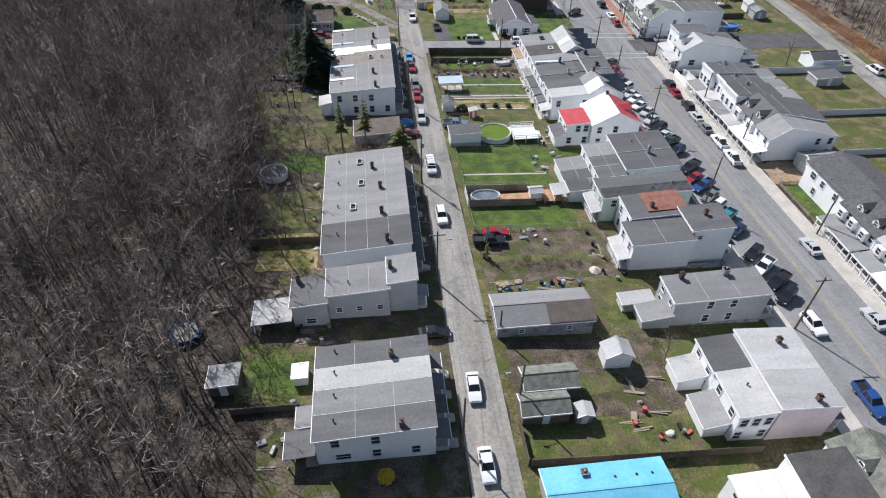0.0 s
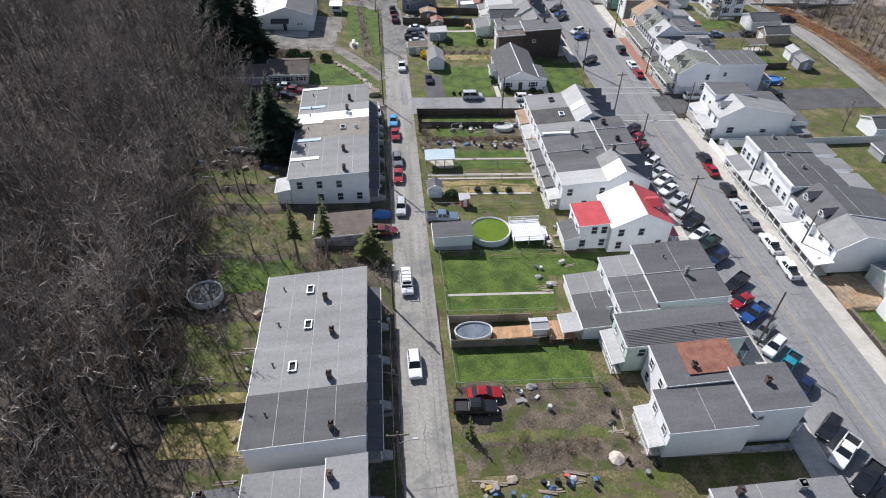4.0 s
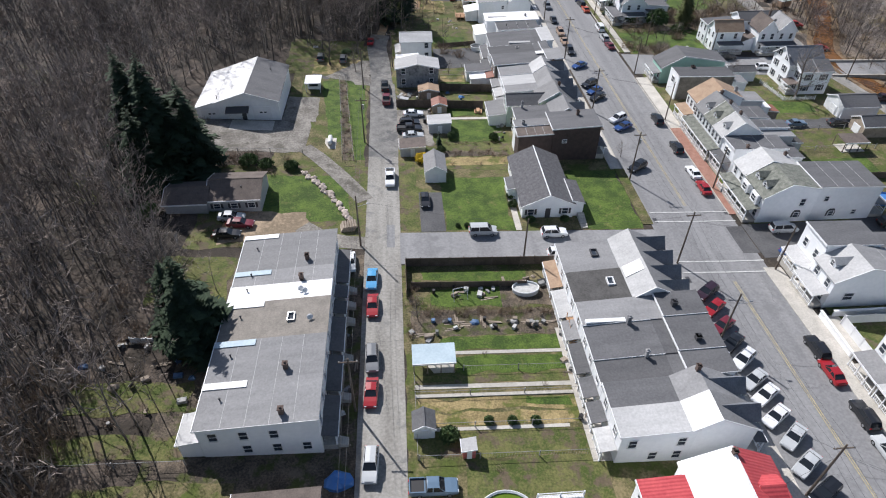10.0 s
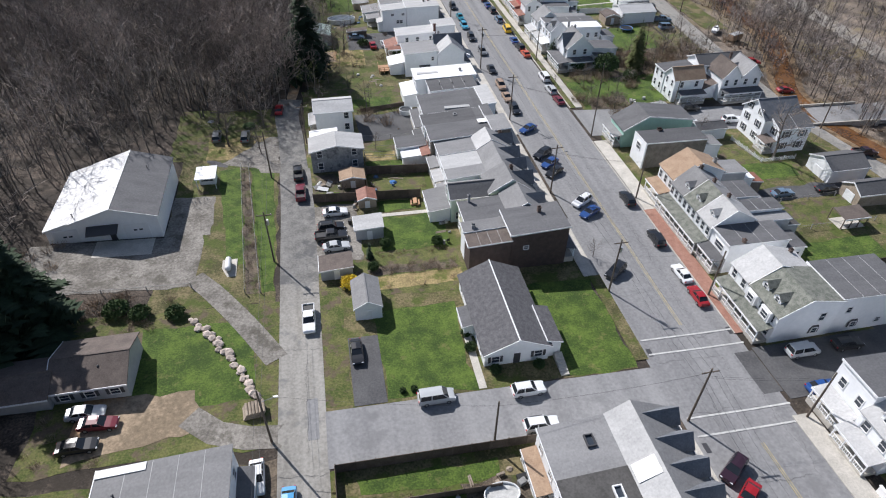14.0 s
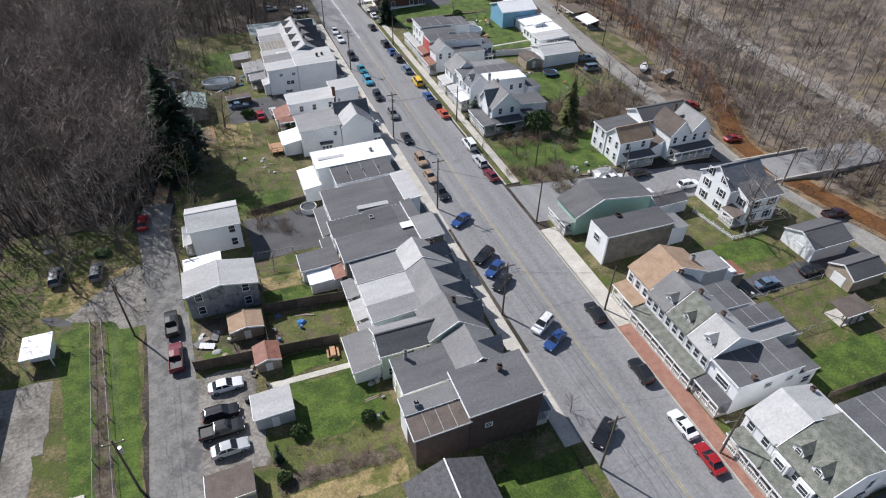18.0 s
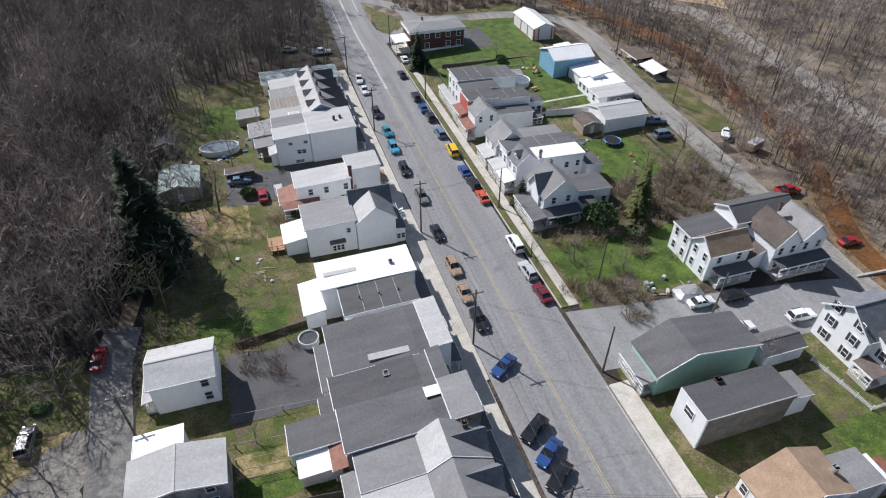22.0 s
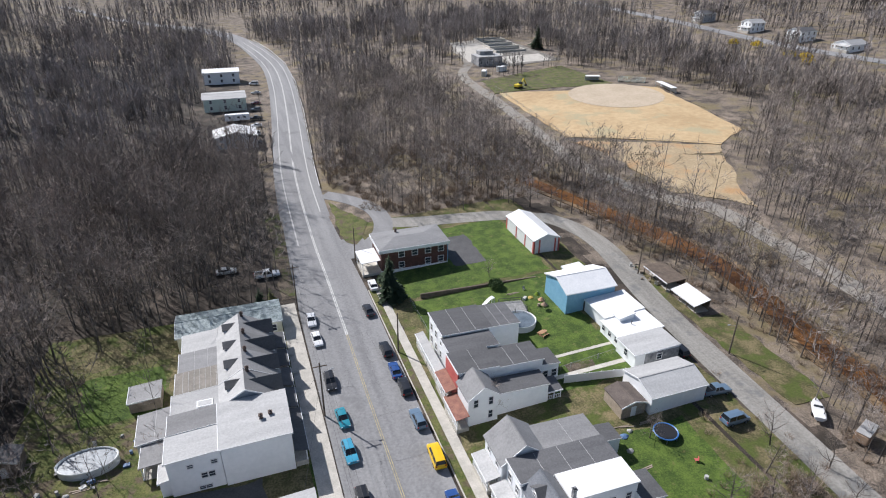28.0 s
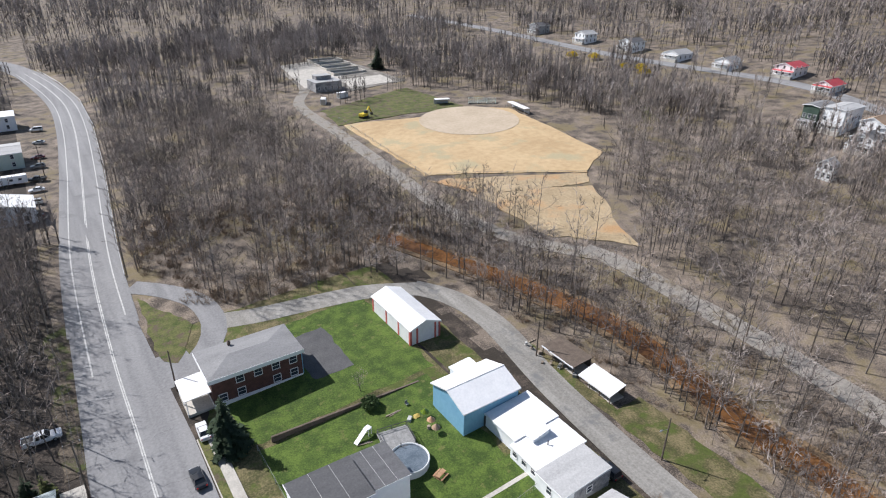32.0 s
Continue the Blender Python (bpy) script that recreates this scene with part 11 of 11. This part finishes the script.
# pool deck in white boards
dk = thing("pool_deck", "white raised pool deck with railings", "deck", 30.8, 111)
for i in range(16):
    part("deck_board", boxes((-2.7 + i * 0.34, -2.4 + i * 0.34, -2.8, 2.8, 1.1, 1.2)), PLASTIC_WHITE, dk)
for px in (-2.6, 0, 2.7):
    for py in (-2.7, 2.7):
        part("deck_post", boxes((px - 0.08, px + 0.08, py - 0.08, py + 0.08, -0.4, 2.1)), PLASTIC_WHITE, dk)
for py in (-2.7, 2.7):
    part("deck_rail", boxes((-2.6, 2.7, py - 0.04, py + 0.04, 1.95, 2.05), (-2.6, 2.7, py - 0.04, py + 0.04, 1.5, 1.58)), PLASTIC_WHITE, dk)
part("deck_steps", boxes((2.8, 3.3, -1, 1, -0.3, 0.8), (3.3, 3.8, -1, 1, -0.3, 0.45)), PLASTIC_WHITE, dk)
sdk = thing("wooden_deck", "tan wooden deck beside a small pool", "deck", 25.6, 88.2)
for i in range(12):
    part("deck_board", boxes((-4.2 + i * 0.72, -3.5 + i * 0.72, -1.1, 1.1, 0.35, 0.45)), WOOD_NEW, sdk)
ddk = thing("wooden_deck", "tan wooden deck behind a house", "deck", 31.2, 88.0)
for i in range(8):
    part("deck_board", boxes((-1.8 + i * 0.46, -1.38 + i * 0.46, -1.8, 1.8, 0.7, 0.8)), WOOD_NEW, ddk)
for px in (-1.7, 1.8):
    for py in (-1.7, 1.7):
        part("deck_post", boxes((px - 0.07, px + 0.07, py - 0.07, py + 0.07, -0.4, 1.7)), WOOD_NEW, ddk)
shed("small white plastic shed on a deck", 27.0, 29.2, 87.3, 89.2, 1.9, "gable", PLASTIC_WHITE, ROOF_LIGHT, 0.4, "x")

# ---- boulders, logs, tank ----
bw = thing("boulder_wall", "row of pale boulders along the drive", "boulders", 0.7, 174.5)
stone_rng = random.Random(8)
for i in range(34):
    u = i / 33
    x, y = -5.0 + 10.2 * u + stone_rng.uniform(-0.5, 0.5), 183.2 - 16.4 * u + stone_rng.uniform(-0.5, 0.5) + 1.6 * math.sin(u * 3.1)
    bm = bmesh.new()
    bmesh.ops.create_icosphere(bm, subdivisions=1, radius=1)
    r = stone_rng.uniform(0.35, 0.75)
    for v in bm.verts:
        v.co = Vector((v.co.x * r * stone_rng.uniform(0.8, 1.3), v.co.y * r * stone_rng.uniform(0.8, 1.3), v.co.z * r * stone_rng.uniform(0.6, 0.9)))
    part("boulder", bm, STONE, bw).matrix_basis = pose(x - 0.7, y - 174.5, gz(x, y) - gz(0.7, 174.5) + r * 0.3, 0, 0, stone_rng.uniform(0, 90))
lp = thing("log_pile", "stacked logs beside the alley", "log pile", 4.6, 165.4, rz=8)
for i in range(18):
    lx, lz = -1.2 + (i % 6) * 0.42 + (i // 6) * 0.2, 0.2 + (i // 6) * 0.36
    part("log", add_rod(bmesh.new(), (lx, -1.0, lz), (lx, 1.0, lz), 0.21, 0.2, 8), WOOD, lp)
tk = thing("propane_tank", "white horizontal gas tank on a pad", "tank", -0.6, 195.2)
bm = bmesh.new()
add_rod(bm, (0, -1.1, 1.0), (0, 1.1, 1.0), 0.5, 0.5, 14)
for q in (-1.1, 1.1):
    bmesh.ops.create_uvsphere(bm, u_segments=14, v_segments=8, radius=0.5, matrix=Matrix.Translation((0, q, 1.0)))
part("tank_body", bm, PLASTIC_WHITE, tk)
for q in (-0.9, 0.9):
    part("cradle", boxes((-0.4, 0.4, q - 0.1, q + 0.1, -0.2, 0.6)), CONCRETE, tk)
part("pad", boxes((-1.2, 1.2, -2.2, 2.2, -0.3, 0.08)), CONCRETE, tk)


# ---- small yard things ----
def barrel(x, y, material, label="plastic barrel standing in a yard", r=0.32, h=0.9, name="barrel"):
    t = thing(name, label, "barrel", x, y)
    bm = add_rod(bmesh.new(), (0, 0, -0.05), (0, 0, h), r, r, 12)
    add_rod(bm, (0, 0, h * 0.35), (0, 0, h * 0.4), r * 1.07, r * 1.07, 12)
    part("drum", bm, material, t)


def crate(x, y, w, d, h, material, turn, label):
    t = thing("crate", label, "crate", x, y, rz=turn)
    part("box", boxes((-w / 2, w / 2, -d / 2, d / 2, -0.1, h), bevel=0.03), material, t)


def tarp_heap(x, y, r, h, material, label, seed):
    t = thing("covered_heap", label, "tarpaulin", x, y)
    rg = random.Random(seed)
    bm = bmesh.new()
    bmesh.ops.create_icosphere(bm, subdivisions=2, radius=1)
    for v in bm.verts:
        k = rg.uniform(0.8, 1.15)
        v.co = Vector((v.co.x * r * k, v.co.y * r * 0.8 * k, max(v.co.z, -0.2) * h * k))
    part("cover", bm, material, t)


def lumber(x, y, ln, turn, label, seed, n=2):
    t = thing("lumber_pile", label, "lumber", x, y, rz=turn)
    rg = random.Random(seed)
    for i in range(n):
        q = rg.uniform(-0.5, 0.5)
        part("plank", boxes((-ln / 2 + q, ln / 2 + q, -0.6 + i * 0.24, -0.42 + i * 0.24, 0.02 + 0.06 * (i % 3), 0.1 + 0.06 * (i % 3))), WOOD, t).matrix_basis = pose(0, 0, 0, 0, 0, rg.uniform(-6, 6))


PAINTS = {"white": DULL_WHITE, "blue": DULL_BLUE, "black": PLASTIC_BLACK, "grey": DULL_GREY, "brown": WOOD, "yellow": DULL_YELLOW, "red": RED_PAINT}
clutter_rng = random.Random(21)


def lawn_chair(x, y, material, turn, label):
    t = thing("lawn_chair", label, "chair", x, y, rz=turn)
    part("seat", boxes((-0.27, 0.27, -0.27, 0.27, 0.36, 0.41), bevel=0.015), material, t)
    part("backrest", boxes((-0.27, 0.27, 0.22, 0.27, 0.41, 0.95), bevel=0.015), material, t)
    leg = shared(("chair_leg", material.name), lambda: bm_mesh("leg", boxes((-0.025, 0.025, -0.025, 0.025, -0.05, 0.37)), material))
    for px in (-0.24, 0.24):
        for py in (-0.24, 0.24):
            piece("leg", leg, t, at=pose(px, py, 0))


def clutter(x0, x1, y0, y1, n, colours):
    """Loose yard things of mixed kinds within a plot."""
    for i in range(n):
        x, y = clutter_rng.uniform(x0, x1), clutter_rng.uniform(y0, y1)
        c = clutter_rng.choice(colours)
        k = clutter_rng.random()
        if k < 0.2:
            barrel(x, y, PAINTS[c], f"{c} plastic barrel standing in a yard", clutter_rng.choice((0.24, 0.3)), clutter_rng.choice((0.6, 0.85)))
        elif k < 0.5:
            crate(x, y, clutter_rng.uniform(0.4, 1.3), clutter_rng.uniform(0.3, 0.8), clutter_rng.uniform(0.25, 0.7), PAINTS[c], clutter_rng.uniform(0, 90), f"{c} storage box standing in a yard")
        elif k < 0.62:
            tarp_heap(x, y, clutter_rng.uniform(0.4, 0.8), clutter_rng.uniform(0.25, 0.5), PAINTS[c], f"low heap under a {c} tarpaulin", i)
        elif k < 0.74:
            lawn_chair(x, y, PAINTS[c], clutter_rng.uniform(0, 360), f"{c} lawn chair in a yard")
        else:
            lumber(x, y, clutter_rng.uniform(1.4, 3.0), clutter_rng.choice((0, 5, 90, 170)), "loose weathered planks on the ground", i)


clutter(16.5, 25.5, 63.0, 65.6, 22, ("white", "blue", "blue", "black", "yellow", "brown", "grey"))
clutter(26.5, 30.5, 63.8, 65.8, 8, ("white", "black", "blue", "red"))
clutter(22.0, 27.0, 74.5, 79.5, 7, ("brown", "grey", "white"))
clutter(34.0, 38.0, 64.0, 78.5, 12, ("white", "grey", "brown", "black"))
clutter(18.0, 36.0, 140.6, 142.6, 30, ("brown", "white", "blue", "grey", "grey", "black"))
clutter(18.0, 31.0, 147.6, 149.6, 12, ("brown", "white", "grey", "black"))
clutter(14.6, 20.0, 138.4, 141.0, 6, ("brown", "grey"))
clutter(27.0, 36.5, 146.0, 153.0, 12, ("white", "brown", "grey", "black"))
clutter(3.5, 9.5, 316.0, 321.5, 14, ("white", "blue", "white", "grey", "black"))
clutter(21.0, 27.0, 303.0, 306.0, 7, ("blue", "white", "grey"))
clutter(27.0, 33.0, 262.0, 270.0, 7, ("brown", "grey", "white"))
clutter(92.0, 100.0, 238.0, 243.5, 9, ("white", "grey", "brown"))
clutter(96.0, 110.0, 284.0, 290.0, 8, ("white", "blue", "brown", "grey"))
clutter(36.0, 38.2, 124.0, 140.0, 10, ("white", "brown", "grey", "black"))
clutter(29.5, 36.5, 36.5, 47.0, 16, ("white", "grey", "brown", "red", "black"))
clutter(35.5, 38.0, 196.0, 206.0, 9, ("white", "grey", "black"))
clutter(20.5, 24.0, 206.0, 212.0, 9, ("grey", "brown", "black", "white"))
clutter(13.8, 19.0, 212.8, 220.5, 8, ("grey", "white", "brown"))
clutter(25.0, 36.0, 213.0, 221.0, 4, ("blue", "grey"))
clutter(32.5, 36.5, 103.0, 113.0, 9, ("white", "black", "brown", "grey"))
clutter(30.5, 34.0, 92.5, 104.5, 7, ("white", "grey"))
clutter(-20.0, -10.5, 37.0, 47.0, 6, ("grey", "black", "white"))
clutter(-17.0, -9.0, 55.5, 58.5, 10, ("grey", "black", "brown", "white"))
clutter(-13.5, -10.5, 66.0, 95.0, 8, ("white", "brown", "grey"))
clutter(-26.0, -12.5, 126.0, 139.0, 14, ("brown", "blue", "grey", "black"))
clutter(-27.0, -14.0, 62.0, 95.0, 12, ("brown", "grey", "black"))
clutter(-30.0, -16.0, 133.0, 141.0, 10, ("brown", "blue", "grey", "black"))
clutter(4.4, 7.0, 68.5, 96.0, 8, ("grey", "black", "white"))
clutter(4.4, 7.0, 121.5, 155.0, 9, ("grey", "black", "blue", "white"))
clutter(14.5, 33.0, 302.0, 316.0, 12, ("white", "grey", "black", "blue"))
clutter(97.0, 110.0, 315.5, 333.0, 12, ("white", "grey", "brown", "yellow"))
clutter(99.0, 112.0, 276.0, 288.0, 7, ("white", "grey", "blue", "red"))
clutter(137.0, 141.0, 322.0, 336.0, 9, ("brown", "grey", "white"))
clutter(97.5, 116.0, 168.0, 176.0, 10, ("white", "red", "blue", "grey"))
clutter(98.0, 102.0, 190.0, 200.0, 8, ("brown", "grey", "white"))
tarp_heap(5.8, 117.2, 1.7, 1.2, POOLBLUE, "bright blue tarpaulin over a small car", 3)
tarp_heap(29.6, 217.6, 0.8, 0.5, POOLBLUE, "bright blue tarpaulin heap behind a fence", 5)
tarp_heap(22.4, 222.6, 0.8, 0.7, POOLBLUE, "bright blue tarpaulin heap against the flats", 6)
tarp_heap(26.4, 220.2, 0.6, 0.5, DULL_BLUE, "pale blue covered heap in a yard", 7)
tarp_heap(0.2, 244.8, 1.5, 1.1, SHRUB, "dark green tarpaulin over a small trailer", 8)
tarp_heap(-8.3, 247.8, 0.8, 0.4, METAL, "grey heap of rubbish in the grass", 9)
barrel(20.0, 204.9, PLASTIC_BLACK, "black refuse bin beside the parking place", 0.34, 1.0)
barrel(20.9, 204.8, DULL_YELLOW, "yellow refuse bin beside the parking place", 0.34, 1.0)
for k, (px, py, turn, tilt) in enumerate(((14.8, 218.2, 30, 16), (15.6, 217.2, -20, 10), (16.8, 219.0, 75, 22))):
    sc = thing("scrap_sheet", "bent grey scrap metal sheet leaning on rubbish", "scrap", px, py, rz=turn)
    part("sheet", boxes((-1.1, 1.1, -0.5, 0.5, 0.25, 0.3)), DULL_GREY if k != 1 else METAL, sc).matrix_basis = pose(0, 0, 0.1, tilt, 4, 0)
tarp_heap(98.0, 238.6, 2.9, 1.2, METAL, "grey covered boat on a trailer", 4)
tb = thing("patio_umbrella", "closed cream patio umbrella lying on grass", "umbrella", 33.4, 67.6)
bm = bmesh.new()
bmesh.ops.create_cone(bm, cap_ends=True, segments=8, radius1=1.0, radius2=0.05, depth=0.5, matrix=Matrix.Translation((0, 0, 0.35)))
part("canopy", bm, STONE, tb)
part("pole", add_rod(bmesh.new(), (0, 0, -0.2), (0, 0, 0.3), 0.03, 0.03, 6), METAL, tb)
for x, y, turn in ((32.8, 209.6, 85), (105.0, 316.0, 20)):
    tt = thing("picnic_table", "yellow wooden picnic table on grass", "picnic table", x, y, rz=turn)
    part("tabletop", boxes((-0.9, 0.9, -0.38, 0.38, 0.7, 0.76)), WOOD_NEW, tt)
    for s in (-0.75, 0.75):
        part("bench", boxes((-0.9, 0.9, s - 0.14, s + 0.14, 0.4, 0.45)), WOOD_NEW, tt)
        part("leg", boxes((s * 0.9 - 0.05, s * 0.9 + 0.05, -0.75, 0.75, -0.1, 0.4)), WOOD_NEW, tt)
def skiff(x, y, turn, label):
    b = thing("motor_boat", label, "boat", x, y, rz=turn)
    rows = []
    for u, w, lo in ((-2.6, 0.9, 0.6), (-1.0, 1.05, 0.5), (1.0, 0.95, 0.55), (2.2, 0.5, 0.75), (2.9, 0.06, 1.1)):
        rows.append([(u, -w * 0.5, lo), (u, -w, 1.15), (u, -w * 0.8, 1.3), (u, w * 0.8, 1.3), (u, w, 1.15), (u, w * 0.5, lo)])
    part("hull", loft(rows), PLASTIC_WHITE, b)
    part("windscreen", boxes((0.2, 0.3, -0.7, 0.7, 1.3, 1.65)), PANE, b)
    part("trailer", boxes((-2.0, 2.6, -0.6, 0.6, 0.35, 0.5)), METAL, b)
    for s in (-0.8, 0.8):
        part("wheel", add_rod(bmesh.new(), (-0.6, s - 0.1, 0.3), (-0.6, s + 0.1, 0.3), 0.32, 0.32, 12), TYRE, b)


skiff(138.9, 282.2, 50, "white motor boat on a trailer")
cp = thing("camper_trailer", "old pale camper shell beside the lane", "trailer", 141.5, 275.5, rz=20)
part("body", boxes((-2.2, 2.2, -1.1, 1.1, 0.4, 2.2), bevel=0.2), ROOF_TAN, cp)
part("roof", boxes((-2.1, 2.1, -1.0, 1.0, 2.2, 2.3)), ROOF_LIGHT, cp)
for s in (-1, 1):
    part("wheel", add_rod(bmesh.new(), (0, s - 0.1, 0.3), (0, s + 0.1, 0.3), 0.32, 0.32, 12), TYRE, cp)
for x, y in ((-0.2, 142.6), (0.4, 142.2), (1.6, 137.0)):
    sd = thing("satellite_dish", "white satellite dish on a roof", "satellite dish", x, y, gz(-3, y) + 6.3)
    bm = bmesh.new()
    bmesh.ops.create_cone(bm, cap_ends=True, segments=12, radius1=0.42, radius2=0.3, depth=0.1, matrix=pose(0, 0, 0.75, 60, 0, 20))
    part("dish", bm, PLASTIC_WHITE, sd)
    part("mast", add_rod(bmesh.new(), (0, 0, -0.3), (0, 0, 0.75), 0.04, 0.04, 6), METAL, sd)
br = thing("bridge", "low concrete bridge parapets over the creek", "bridge", 137, 229, rz=-3)
for s in (-4.6, 4.6):
    part("parapet", boxes((-8, 12, s - 0.2, s + 0.2, -2, 0.9)), CONCRETE, br)
part("deck", boxes((-9, 40, -4.4, 4.4, -0.6, 0.35)), ASPHALT, br)
for x, y, w, turn in ((226, 493.5, 7, -20), (247.5, 464.6, 15, -100)):
    sh = thing("dugout", "small roofed dugout beside the ball field", "dugout", x, y, rz=turn)
    part("roof", boxes((-w / 2, w / 2, -1.5, 1.5, 2.4, 2.55)), ROOF_WHITE, sh)
    part("back_wall", boxes((-w / 2, w / 2, 1.3, 1.45, -0.5, 2.4)), SIDING_GREY, sh)
    for s in (-1, 1):
        part("post", boxes((s * w / 2 - 0.1, s * w / 2 + 0.1, -1.4, -1.2, -0.5, 2.4)), METAL, sh)

sw = thing("swing_set", "white metal swing frame on the lawn", "swing set", 22.6, 147.4, rz=12)
part("top_bar", add_rod(bmesh.new(), (-1.1, 0, 2.1), (1.1, 0, 2.1), 0.05, 0.05, 6), PLASTIC_WHITE, sw)
for px in (-1.1, 1.1):
    for py in (-0.8, 0.8):
        part("leg", add_rod(bmesh.new(), (px, py, -0.1), (px, 0, 2.1), 0.05, 0.05, 6), PLASTIC_WHITE, sw)
part("swing_seat", boxes((-0.3, 0.3, -0.12, 0.12, 0.5, 0.55)), PLASTIC_BLACK, sw)
st = thing("back_stairs", "orange-brown wooden back stairs of a row house", "stairs", 38.3, 138.0)
for i in range(7):
    part("tread", boxes((-0.6, 0.6, -1.8 + i * 0.45, -1.3 + i * 0.45, 0.2 + i * 0.32, 0.27 + i * 0.32)), WOOD_NEW, st)
for px in (-0.65, 0.6):
    part("stringer", prism([(-1.9, 0), (1.5, 2.3), (1.5, 2.6), (-1.9, 0.3)], "x", px, px + 0.06), WOOD_NEW, st)
    part("handrail", prism([(-1.9, 1.0), (1.5, 3.3), (1.5, 3.4), (-1.9, 1.1)], "x", px, px + 0.06), WOOD_NEW, st)
part("landing", boxes((-0.7, 0.7, 1.3, 2.6, 2.2, 2.35)), WOOD_NEW, st)
for px in (-0.65, 0.6):
    part("post", boxes((px, px + 0.1, 2.4, 2.5, -0.4, 3.3)), WOOD_NEW, st)
